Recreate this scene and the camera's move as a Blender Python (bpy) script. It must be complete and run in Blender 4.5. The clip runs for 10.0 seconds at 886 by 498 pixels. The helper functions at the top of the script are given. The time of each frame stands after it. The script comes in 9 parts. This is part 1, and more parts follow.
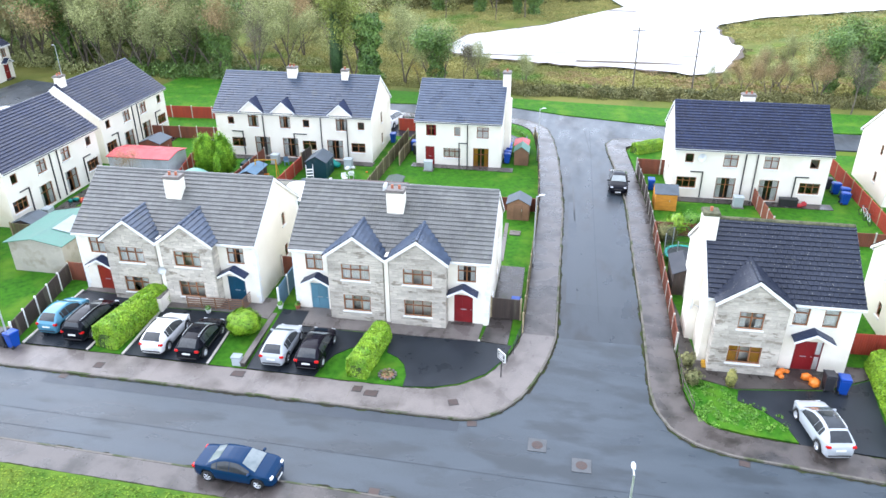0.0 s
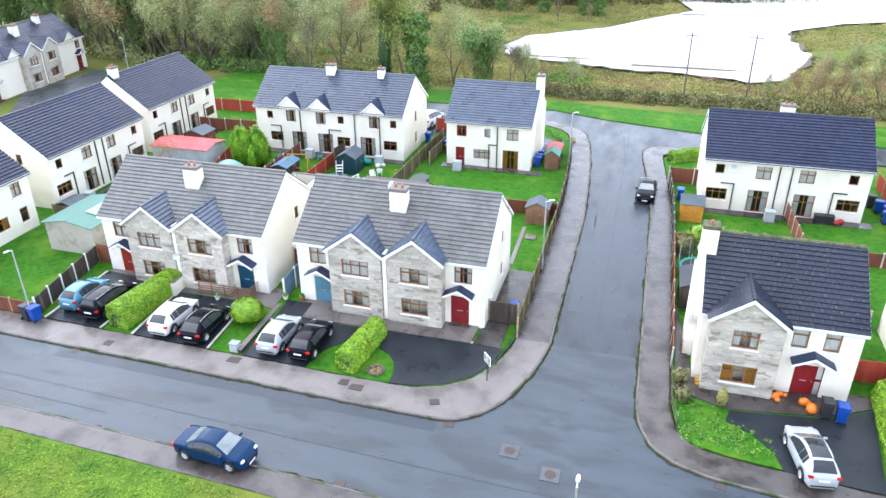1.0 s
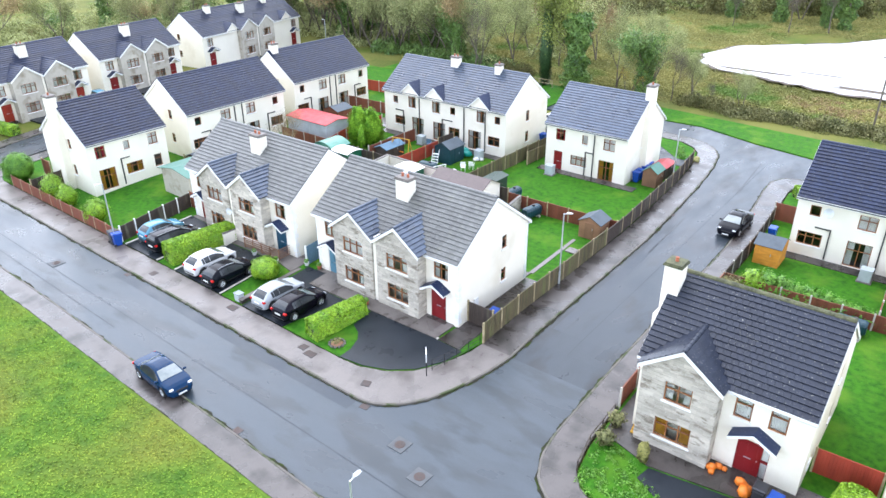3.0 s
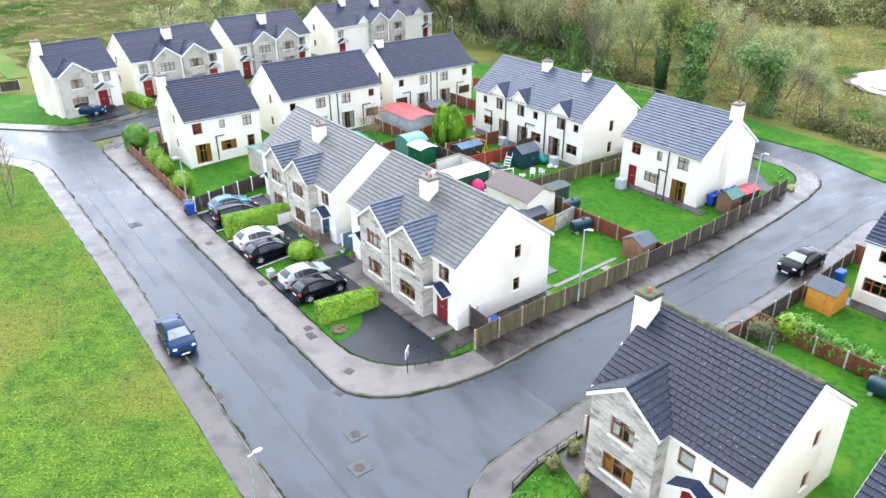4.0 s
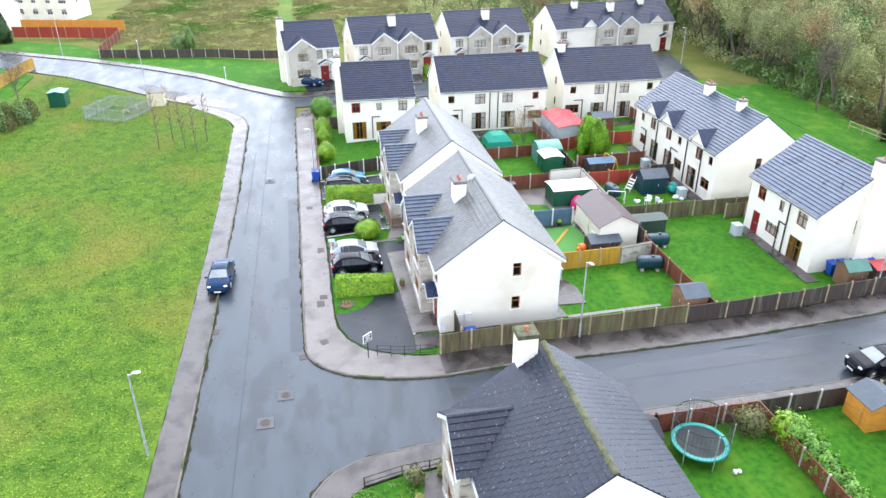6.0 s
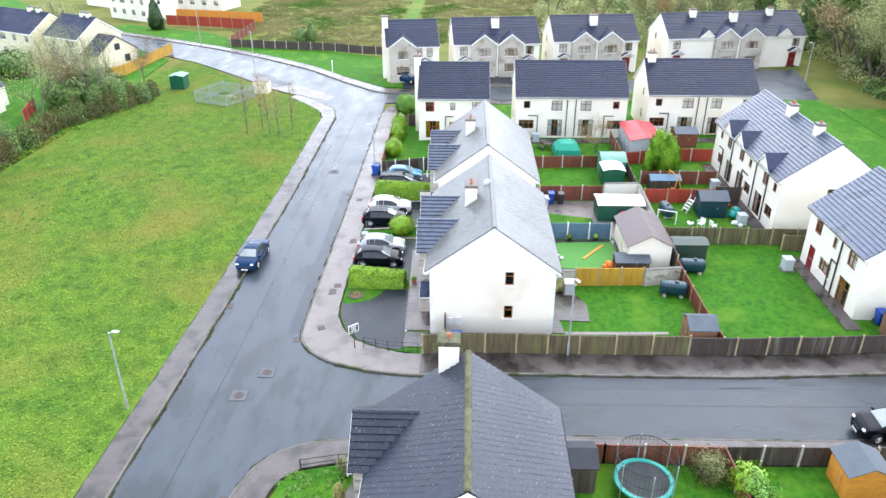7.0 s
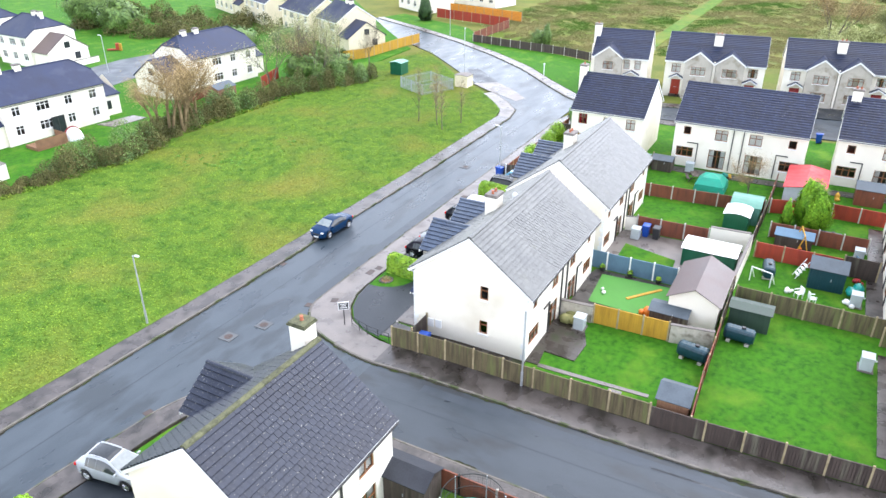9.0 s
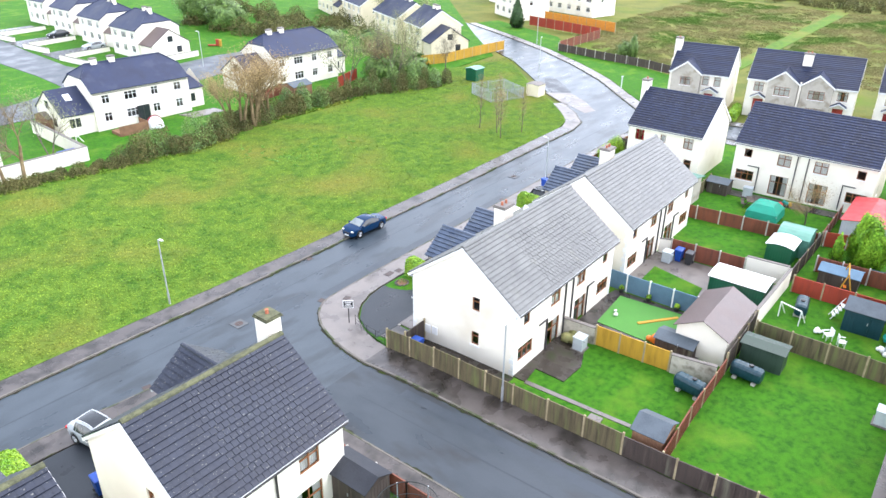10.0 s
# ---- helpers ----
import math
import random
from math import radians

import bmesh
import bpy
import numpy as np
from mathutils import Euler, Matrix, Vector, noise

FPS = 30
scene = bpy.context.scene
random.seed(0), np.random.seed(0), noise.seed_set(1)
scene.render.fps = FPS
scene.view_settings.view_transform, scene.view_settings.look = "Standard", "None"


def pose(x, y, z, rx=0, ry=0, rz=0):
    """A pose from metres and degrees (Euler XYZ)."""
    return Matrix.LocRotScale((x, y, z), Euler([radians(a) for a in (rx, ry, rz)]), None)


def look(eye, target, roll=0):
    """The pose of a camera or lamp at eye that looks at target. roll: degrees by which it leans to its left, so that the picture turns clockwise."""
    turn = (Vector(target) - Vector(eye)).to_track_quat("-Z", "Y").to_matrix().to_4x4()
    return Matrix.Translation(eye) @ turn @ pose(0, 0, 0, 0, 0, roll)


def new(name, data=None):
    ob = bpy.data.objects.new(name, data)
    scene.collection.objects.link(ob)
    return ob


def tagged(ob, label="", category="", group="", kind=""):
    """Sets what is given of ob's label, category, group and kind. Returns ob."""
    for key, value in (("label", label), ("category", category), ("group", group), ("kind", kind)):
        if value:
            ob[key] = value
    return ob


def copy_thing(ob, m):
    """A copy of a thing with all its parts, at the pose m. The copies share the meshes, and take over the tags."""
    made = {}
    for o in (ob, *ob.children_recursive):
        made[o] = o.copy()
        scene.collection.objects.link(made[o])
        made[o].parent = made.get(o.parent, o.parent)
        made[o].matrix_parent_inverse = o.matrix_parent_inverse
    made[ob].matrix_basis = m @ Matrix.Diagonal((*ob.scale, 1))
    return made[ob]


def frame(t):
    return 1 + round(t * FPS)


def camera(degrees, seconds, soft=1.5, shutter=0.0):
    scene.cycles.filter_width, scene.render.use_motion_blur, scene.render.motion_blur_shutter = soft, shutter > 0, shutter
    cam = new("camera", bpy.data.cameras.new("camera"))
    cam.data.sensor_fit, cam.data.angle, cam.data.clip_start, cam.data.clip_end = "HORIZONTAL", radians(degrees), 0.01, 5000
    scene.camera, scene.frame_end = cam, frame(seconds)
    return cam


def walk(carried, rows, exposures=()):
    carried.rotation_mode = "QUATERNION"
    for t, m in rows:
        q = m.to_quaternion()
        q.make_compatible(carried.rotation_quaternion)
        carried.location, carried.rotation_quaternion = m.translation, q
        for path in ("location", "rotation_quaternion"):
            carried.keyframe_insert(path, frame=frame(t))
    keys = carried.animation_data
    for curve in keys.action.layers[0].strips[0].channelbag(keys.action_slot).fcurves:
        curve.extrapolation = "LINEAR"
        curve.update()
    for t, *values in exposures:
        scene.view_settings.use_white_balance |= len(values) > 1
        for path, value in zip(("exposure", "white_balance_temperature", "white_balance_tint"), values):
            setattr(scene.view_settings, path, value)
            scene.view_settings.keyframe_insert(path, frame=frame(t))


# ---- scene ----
cam = camera(63.5, 10.0)
METRES, EYE, TILT, LEAN, TURN = 88.6, 26.85, 0.0, 0.0, 10.0
ROWS = [
    (0.0, 0.0, 0.0, 0.0, -0.14, -26.85, 0.27),
    (0.5, 0.0258, -0.0006, 0.0012, 2.91, -26.88, 0.27),
    (1.0, 0.0539, 0.0004, 0.0022, 6.25, -26.89, 0.27),
    (1.5, 0.0884, 0.0038, 0.0028, 9.81, -26.94, 0.41),
    (2.0, 0.1381, 0.0126, 0.0024, 14.56, -27.02, 0.49),
    (2.5, 0.1895, 0.029, 0.0017, 20.99, -26.99, 0.43),
    (3.0, 0.2407, 0.0523, 0.0021, 28.36, -27.02, 0.38),
    (4.5, 0.3729, 0.1554, 0.0068, 49.34, -27.14, 0.18),
    (5.0, 0.4073, 0.1971, 0.0075, 55.73, -27.14, 0.16),
    (5.5, 0.4375, 0.2449, 0.0094, 62.46, -27.18, 0.12),
    (7.0, 0.4912, 0.4015, 0.0124, 81.96, -27.06, 0.09),
    (7.5, 0.4972, 0.4583, 0.0125, 88.6, -26.99, 0.06),
    (8.0, 0.4964, 0.5139, 0.0128, 95.11, -26.91, 0.03),
    (8.5, 0.4886, 0.5713, 0.0132, 101.89, -26.86, -0.02),
    (9.0, 0.4739, 0.6272, 0.0135, 108.65, -26.82, -0.07),
    (9.5, 0.4558, 0.6748, 0.0144, 114.7, -26.64, -0.21),
    (10.0, 0.4436, 0.6981, 0.0162, 118.11, -26.47, -0.43),
]
EXPOSURE = 2.14
walk(cam, [(t, pose(0, 0, EYE, TILT, LEAN, TURN) @ pose(METRES * x, METRES * y, METRES * z, 90 + pitch, roll, yaw)) for t, x, y, z, yaw, pitch, roll in ROWS],
     exposures=[(0.0, EXPOSURE + 0.14, 5900, 12), (4.5, EXPOSURE + 0.14, 6000, 12), (7.5, EXPOSURE + 0.14, 6100, 12), (10.0, EXPOSURE + 0.24, 6200, 13)])

# ---- sky and sun: a bright, thinly overcast day ----
SUN_EL, SUN_AZ = 54.0, 300.0  # degrees; azimuth clockwise from +y
world = bpy.data.worlds.new("overcast_sky")
scene.world = world
world.use_nodes = True
wn = world.node_tree.nodes
wn.clear()
sky = wn.new("ShaderNodeTexSky")
sky.sky_type = "NISHITA"
sky.sun_disc = False
sky.sun_elevation, sky.sun_rotation = radians(SUN_EL), radians(SUN_AZ)
sky.air_density, sky.dust_density, sky.ozone_density = 1.0, 0.5, 1.0
grey = wn.new("ShaderNodeHueSaturation")
grey.inputs["Saturation"].default_value = 0.3
back = wn.new("ShaderNodeBackground")
back.inputs["Strength"].default_value = 0.15
wout = wn.new("ShaderNodeOutputWorld")
world.node_tree.links.new(sky.outputs[0], grey.inputs["Color"])
world.node_tree.links.new(grey.outputs[0], back.inputs["Color"])
world.node_tree.links.new(back.outputs[0], wout.inputs["Surface"])
sun = new("sun", bpy.data.lights.new("sun", "SUN"))
sun.data.energy, sun.data.angle, sun.data.color = 0.5, radians(90), (1.0, 0.93, 0.82)
sun.matrix_world = look((60 * math.sin(radians(SUN_AZ)), 60 * math.cos(radians(SUN_AZ)), 60 * math.tan(radians(SUN_EL))), (0, 0, 0))

# ---- materials ----
def surface(name, a, b, scale=3.0, fine=40.0, rough=(0.6, 0.8), bump=0.1, bump_scale=None, metal=0.0, island=0.0, random_tint=0.0,
            spot=None, spot_scale=1.2, spot_at=(0.55, 0.65), spec=0.5, stretch=(1, 1, 1), coat=0.0):
    """Two colours mixed by a broad and a fine noise, with roughness that follows the broad one, an optional third colour in blots."""
    m = bpy.data.materials.new(name)
    m.use_nodes = True
    nt = m.node_tree
    ns, ln = nt.nodes, nt.links
    bs = ns["Principled BSDF"]
    geo = ns.new("ShaderNodeNewGeometry")
    vec = ns.new("ShaderNodeVectorMath")
    vec.operation = "MULTIPLY"
    vec.inputs[1].default_value = stretch
    ln.new(geo.outputs["Position"], vec.inputs[0])

    def noise_node(sc, detail=4.0):
        n = ns.new("ShaderNodeTexNoise")
        n.inputs["Scale"].default_value = sc
        n.inputs["Detail"].default_value = detail
        ln.new(vec.outputs[0], n.inputs["Vector"])
        return n

    def ramp(src, lo, hi):
        r = ns.new("ShaderNodeMapRange")
        r.inputs["From Min"].default_value, r.inputs["From Max"].default_value = lo, hi
        ln.new(src, r.inputs["Value"])
        return r.outputs["Result"]

    def mix(f, c1, c2, kind="MIX"):
        x = ns.new("ShaderNodeMix")
        x.data_type, x.blend_type = "RGBA", kind
        for v, k in ((f, 0), (c1, 6), (c2, 7)):
            if hasattr(v, "links"):
                ln.new(v, x.inputs[k])
            else:
                x.inputs[k].default_value = v if k == 0 else (*v, 1)
        return x.outputs[2]

    broad, small = noise_node(scale), noise_node(fine, 2.0)
    both = ns.new("ShaderNodeMath")
    both.operation = "ADD"
    ln.new(ramp(broad.outputs["Fac"], 0.3, 0.7), both.inputs[0])
    ln.new(small.outputs["Fac"], both.inputs[1])
    col = mix(ramp(both.outputs[0], 0.35, 1.3), a, b)
    if spot:
        sn = noise_node(spot_scale, 5.0)
        col = mix(ramp(sn.outputs["Fac"], *spot_at), col, spot)
    if island:
        v = ns.new("ShaderNodeMapRange")
        v.inputs["To Min"].default_value, v.inputs["To Max"].default_value = 1 - island, 1 + island
        ln.new(geo.outputs["Random Per Island"], v.inputs["Value"])
        col = mix(1.0, col, v.outputs["Result"], "MULTIPLY")
    if random_tint:
        info = ns.new("ShaderNodeObjectInfo")
        v = ns.new("ShaderNodeMapRange")
        v.inputs["To Min"].default_value, v.inputs["To Max"].default_value = 1 - random_tint, 1 + random_tint
        ln.new(info.outputs["Random"], v.inputs["Value"])
        col = mix(1.0, col, v.outputs["Result"], "MULTIPLY")
    ln.new(col, bs.inputs["Base Color"])
    rr = ns.new("ShaderNodeMapRange")
    rr.inputs["From Min"].default_value, rr.inputs["From Max"].default_value = 0.35, 0.65
    rr.inputs["To Min"].default_value, rr.inputs["To Max"].default_value = rough
    ln.new(broad.outputs["Fac"], rr.inputs["Value"])
    ln.new(rr.outputs["Result"], bs.inputs["Roughness"])
    bs.inputs["Metallic"].default_value = metal
    bs.inputs["Specular IOR Level"].default_value = spec
    bs.inputs["Coat Weight"].default_value = coat
    bs.inputs["Coat Roughness"].default_value = 0.05
    if bump:
        bn = noise_node(bump_scale or fine, 3.0)
        bp = ns.new("ShaderNodeBump")
        bp.inputs["Strength"].default_value = bump
        bp.inputs["Distance"].default_value = 0.03
        ln.new(bn.outputs["Fac"], bp.inputs["Height"])
        ln.new(bp.outputs["Normal"], bs.inputs["Normal"])
    return m


def paint(name, c, rough=0.4, metal=0.0, coat=0.0, vary=0.12, spec=0.5):
    lo, hi = tuple(v * (1 - vary) for v in c), tuple(min(1, v * (1 + vary)) for v in c)
    return surface(name, lo, hi, 1.5, 30.0, (rough * 0.85, min(1, rough * 1.15)), 0.03, metal=metal, coat=coat, spec=spec)


def glass_material(name, tint=(0.94, 0.96, 0.96)):
    m = bpy.data.materials.new(name)
    m.use_nodes = True
    ns, ln = m.node_tree.nodes, m.node_tree.links
    ns.clear()
    clear, gloss, mixer, fr, out = (ns.new("ShaderNode" + k) for k in ("BsdfTransparent", "BsdfGlossy", "MixShader", "Fresnel", "OutputMaterial"))
    clear.inputs[0].default_value = (*tint, 1)
    gloss.inputs["Roughness"].default_value = 0.03
    fr.inputs["IOR"].default_value = 1.6
    ln.new(fr.outputs[0], mixer.inputs[0])
    ln.new(clear.outputs[0], mixer.inputs[1])
    ln.new(gloss.outputs[0], mixer.inputs[2])
    ln.new(mixer.outputs[0], out.inputs[0])
    return m


M = {}
M["asphalt"] = surface("wet_asphalt_main", (0.026, 0.037, 0.047), (0.048, 0.062, 0.076), 0.6, 24.0, (0.26, 0.4), 0.08, 70.0, spot=(0.026, 0.035, 0.043), spot_scale=0.5, spot_at=(0.5, 0.6), stretch=(0.45, 1.1, 1), spec=0.37)
M["drive"] = surface("fresh_asphalt", (0.013, 0.0165, 0.021), (0.024, 0.029, 0.036), 0.6, 30.0, (0.25, 0.45), 0.15, 60.0, spec=0.22)
M["concrete"] = surface("footpath_concrete", (0.115, 0.101, 0.093), (0.19, 0.168, 0.154), 0.7, 14.0, (0.22, 0.5), 0.08, random_tint=0.06, spot=(0.07, 0.059, 0.052), spot_scale=0.5, spot_at=(0.5, 0.75), spec=0.32)
M["concrete_dark"] = surface("damp_concrete", (0.038, 0.032, 0.029), (0.083, 0.071, 0.065), 0.8, 14.0, (0.2, 0.42), 0.06, random_tint=0.14, spot=(0.02, 0.017, 0.014), spot_scale=0.7, spot_at=(0.48, 0.66), spec=0.46)
M["patio_wet"] = surface("wet_brown_patio", (0.022, 0.017, 0.013), (0.05, 0.041, 0.033), 0.9, 10.0, (0.15, 0.4), 0.1, spot=(0.03, 0.036, 0.014), spot_scale=0.9, spec=0.4)
M["kerb"] = surface("kerb_concrete", (0.09, 0.081, 0.071), (0.165, 0.15, 0.13), 1.5, 20.0, (0.6, 0.9), 0.1, spot=(0.055, 0.07, 0.028), spot_scale=0.9, spot_at=(0.5, 0.62), spec=0.3)
M["channel"] = surface("channel_dirt", (0.018, 0.019, 0.014), (0.045, 0.043, 0.03), 2.0, 12.0, (0.8, 0.95), 0.3, spot=(0.036, 0.05, 0.014), spot_scale=1.6, spot_at=(0.5, 0.6), spec=0.06)
M["lawn"] = surface("mown_lawn", (0.014, 0.078, 0.004), (0.05, 0.165, 0.01), 2.6, 26.0, (0.8, 0.95), 0.9, 16.0, spec=0.12, spot=(0.1, 0.2, 0.016), spot_scale=0.45, spot_at=(0.5, 0.75))
M["green"] = surface("rough_green_grass", (0.037, 0.101, 0.009), (0.1, 0.178, 0.02), 0.9, 4.0, (0.8, 0.95), 0.9, 5.0, spec=0.12, spot=(0.163, 0.175, 0.031), spot_scale=0.11, spot_at=(0.48, 0.72))
M["marsh"] = surface("marsh_grass", (0.07, 0.1, 0.02), (0.165, 0.165, 0.045), 0.16, 3.0, (0.85, 1), 0.8, 5.0, spec=0.08, spot=(0.1, 0.145, 0.02), spot_scale=0.09, spot_at=(0.5, 0.66))
M["mud"] = surface("lake_mud", (0.075, 0.06, 0.045), (0.14, 0.115, 0.09), 0.5, 5.0, (0.75, 0.9), 0.2, spec=0.15)
M["render"] = surface("white_render", (0.8, 0.748, 0.64), (0.865, 0.815, 0.71), 0.4, 20.0, (0.8, 0.95), 0.15, 60.0, spot=(0.7, 0.635, 0.51), spot_scale=0.35, spot_at=(0.55, 0.8), spec=0.2)
M["cream"] = surface("cream_render", (0.68, 0.6, 0.42), (0.76, 0.68, 0.5), 0.4, 20.0, (0.8, 0.95), 0.15)
M["render_grey"] = surface("grey_render", (0.4, 0.365, 0.31), (0.54, 0.5, 0.43), 0.5, 20.0, (0.8, 0.95), 0.2, spot=(0.3, 0.26, 0.2), spot_scale=1.0, spot_at=(0.5, 0.7), spec=0.2)
M["stone"] = surface("limestone_blocks", (0.37, 0.335, 0.285), (0.56, 0.515, 0.445), 0.9, 9.0, (0.75, 0.95), 0.4, 14.0, island=0.16, random_tint=0.16, spot=(0.27, 0.235, 0.19), spot_scale=2.2, spot_at=(0.58, 0.66), stretch=(0.5, 0.5, 1.4), spec=0.2)
M["mortar"] = surface("mortar", (0.42, 0.385, 0.335), (0.53, 0.49, 0.43), 2.0, 30.0, (0.85, 0.95), 0.2, spec=0.2)
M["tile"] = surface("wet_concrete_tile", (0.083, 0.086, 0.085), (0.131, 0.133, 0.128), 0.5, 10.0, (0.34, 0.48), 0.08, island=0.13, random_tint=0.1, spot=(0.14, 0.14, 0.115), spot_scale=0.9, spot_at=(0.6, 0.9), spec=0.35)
M["tile_dark"] = surface("dark_roof_tile", (0.0075, 0.0132, 0.04), (0.018, 0.0275, 0.066), 0.5, 10.0, (0.32, 0.46), 0.1, island=0.2, random_tint=0.18, spot=(0.14, 0.14, 0.13), spot_scale=10.0, spot_at=(0.645, 0.68), spec=0.3)
M["tile_near"] = surface("mossy_dark_roof_tile", (0.009, 0.013, 0.027), (0.023, 0.0285, 0.046), 0.35, 8.0, (0.3, 0.45), 0.12, island=0.1, random_tint=0.08, spot=(0.2, 0.2, 0.18), spot_scale=11.0, spot_at=(0.655, 0.685), spec=0.34)
# Lower edge of each lapped tile, darker than its top face.
M["tile_edge"] = surface("dark_tile_edge", (0.006, 0.008, 0.012), (0.03, 0.032, 0.036), 1.6, 9.0, (0.6, 0.8), 0, spec=0.15)
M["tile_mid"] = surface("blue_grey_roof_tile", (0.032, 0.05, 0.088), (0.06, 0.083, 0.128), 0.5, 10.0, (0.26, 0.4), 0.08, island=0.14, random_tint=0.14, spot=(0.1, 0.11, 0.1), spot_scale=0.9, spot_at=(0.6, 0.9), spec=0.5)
M["tile_moss"] = surface("lichen_ridge_tile", (0.042, 0.045, 0.028), (0.14, 0.142, 0.08), 3.0, 12.0, (0.7, 0.9), 0.3, island=0.3, spec=0.2)
M["tile_brown"] = surface("brown_roof_tile", (0.07, 0.045, 0.042), (0.12, 0.085, 0.08), 0.8, 10.0, (0.35, 0.5), 0.12, island=0.2)
M["slate"] = surface("smooth_navy_slate", (0.01, 0.0155, 0.042), (0.02, 0.029, 0.068), 0.4, 12.0, (0.4, 0.55), 0.08, spot=(0.028, 0.036, 0.072), spot_scale=0.5, spec=0.25)
M["white"] = paint("white_upvc", (0.8, 0.8, 0.79), 0.35)
M["cap"] = surface("concrete_cap", (0.11, 0.097, 0.088), (0.18, 0.16, 0.145), 2.0, 20.0)
M["brown"] = surface("brown_window_frame", (0.17, 0.066, 0.024), (0.3, 0.13, 0.05), 3.0, 30.0, (0.35, 0.5), 0.05)
M["glass"] = glass_material("window_glass")
M["dark"] = paint("dark_interior", (0.07, 0.065, 0.06), 0.9)
M["curtain"] = paint("pale_curtain", (0.8, 0.8, 0.77), 0.9)
M["curtain_gold"] = paint("gold_curtain", (0.55, 0.3, 0.03), 0.9)
M["curtain_red"] = paint("red_curtain", (0.5, 0.02, 0.05), 0.9)
M["pipe"] = paint("black_downpipe", (0.03, 0.028, 0.03), 0.4)
M["red_door"] = paint("red_door_paint", (0.2, 0.011, 0.014), 0.35)
M["blue_door"] = paint("blue_door_paint", (0.1, 0.22, 0.29), 0.35)
M["teal_door"] = paint("dark_blue_door_paint", (0.007, 0.06, 0.11), 0.35)
M["rust_door"] = paint("rust_red_door_paint", (0.28, 0.028, 0.014), 0.35)
M["clay"] = paint("clay_pot", (0.32, 0.105, 0.055), 0.8)
M["steel"] = paint("galvanised_steel", (0.5, 0.52, 0.54), 0.45, 0.6)
M["lamp_head"] = paint("lamp_head_grey", (0.62, 0.64, 0.66), 0.4)
M["wood_fence"] = surface("weathered_fence_board", (0.05, 0.04, 0.021), (0.17, 0.138, 0.073), 1.0, 22.0, (0.7, 0.9), 0.2, island=0.35, stretch=(5, 5, 0.5), spot=(0.17, 0.185, 0.065), spot_scale=0.7, spot_at=(0.5, 0.7))
M["wood_red"] = surface("red_brown_fence_board", (0.12, 0.035, 0.018), (0.24, 0.075, 0.04), 1.0, 22.0, (0.6, 0.85), 0.2, island=0.25, stretch=(3, 3, 0.5))
M["wood_bright_red"] = surface("bright_red_fence_board", (0.26, 0.03, 0.015), (0.42, 0.06, 0.03), 1.0, 22.0, (0.6, 0.85), 0.2, island=0.2, stretch=(3, 3, 0.5))
M["wood_dark"] = surface("dark_fence_board", (0.035, 0.025, 0.021), (0.085, 0.063, 0.052), 1.0, 22.0, (0.65, 0.9), 0.2, island=0.3, stretch=(5, 5, 0.5), spot=(0.17, 0.165, 0.115), spot_scale=0.5, spot_at=(0.56, 0.78))
M["wood_new"] = surface("new_pine_board", (0.36, 0.19, 0.014), (0.56, 0.32, 0.03), 1.0, 22.0, (0.6, 0.85), 0.15, island=0.2, stretch=(3, 3, 0.5))
M["wood_blue"] = surface("blue_painted_board", (0.07, 0.14, 0.21), (0.12, 0.21, 0.3), 1.0, 22.0, (0.6, 0.85), 0.15, island=0.15)
M["post"] = surface("concrete_post", (0.36, 0.34, 0.3), (0.55, 0.52, 0.46), 2.0, 20.0, (0.8, 0.95), 0.2)
M["post_wood"] = surface("wooden_post", (0.22, 0.17, 0.09), (0.4, 0.33, 0.2), 2.0, 20.0, (0.8, 0.95), 0.2)
M["hedge"] = surface("laurel_leaf", (0.105, 0.27, 0.008), (0.27, 0.44, 0.02), 1.5, 9.0, (0.4, 0.6), 0, island=0.4)
# Dark colour stands in for the shade deep inside hedges and bushes.
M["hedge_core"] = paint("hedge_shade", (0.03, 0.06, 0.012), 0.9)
M["shrub"] = surface("shrub_leaf", (0.06, 0.19, 0.018), (0.15, 0.32, 0.03), 1.5, 9.0, (0.5, 0.7), 0, island=0.35)
M["leaf_ivy"] = surface("ivy_leaf", (0.052, 0.12, 0.024), (0.15, 0.24, 0.05), 0.6, 6.0, (0.45, 0.7), 0, island=0.4)
M["leaf_olive"] = surface("olive_twig_leaf", (0.185, 0.215, 0.082), (0.37, 0.385, 0.17), 0.4, 5.0, (0.7, 0.9), 0, island=0.35, random_tint=0.25, spec=0.2)
M["leaf_brown"] = surface("russet_leaf", (0.23, 0.165, 0.08), (0.39, 0.29, 0.145), 0.4, 5.0, (0.7, 0.9), 0, island=0.35, random_tint=0.2, spec=0.2)
M["leaf_dark"] = surface("conifer_leaf", (0.02, 0.05, 0.015), (0.05, 0.1, 0.03), 0.6, 6.0, (0.6, 0.8), 0, island=0.35)
M["leaf_yellow"] = surface("golden_conifer_leaf", (0.06, 0.19, 0.008), (0.19, 0.36, 0.02), 1.0, 4.0, (0.6, 0.8), 0, island=0.35, spec=0.2)
M["bark"] = surface("grey_bark", (0.075, 0.062, 0.047), (0.165, 0.142, 0.11), 2.0, 14.0, (0.8, 0.95), 0.4, spec=0.2)
M["reed"] = surface("reed_tuft", (0.17, 0.18, 0.04), (0.36, 0.33, 0.11), 0.07, 3.0, (0.8, 1), 0, island=0.3, spot=(0.13, 0.215, 0.035), spot_scale=0.06)
M["hedge_wild"] = surface("wild_hedge_leaf", (0.052, 0.066, 0.02), (0.15, 0.14, 0.05), 0.35, 4.0, (0.7, 0.9), 0, island=0.45, spec=0.2)
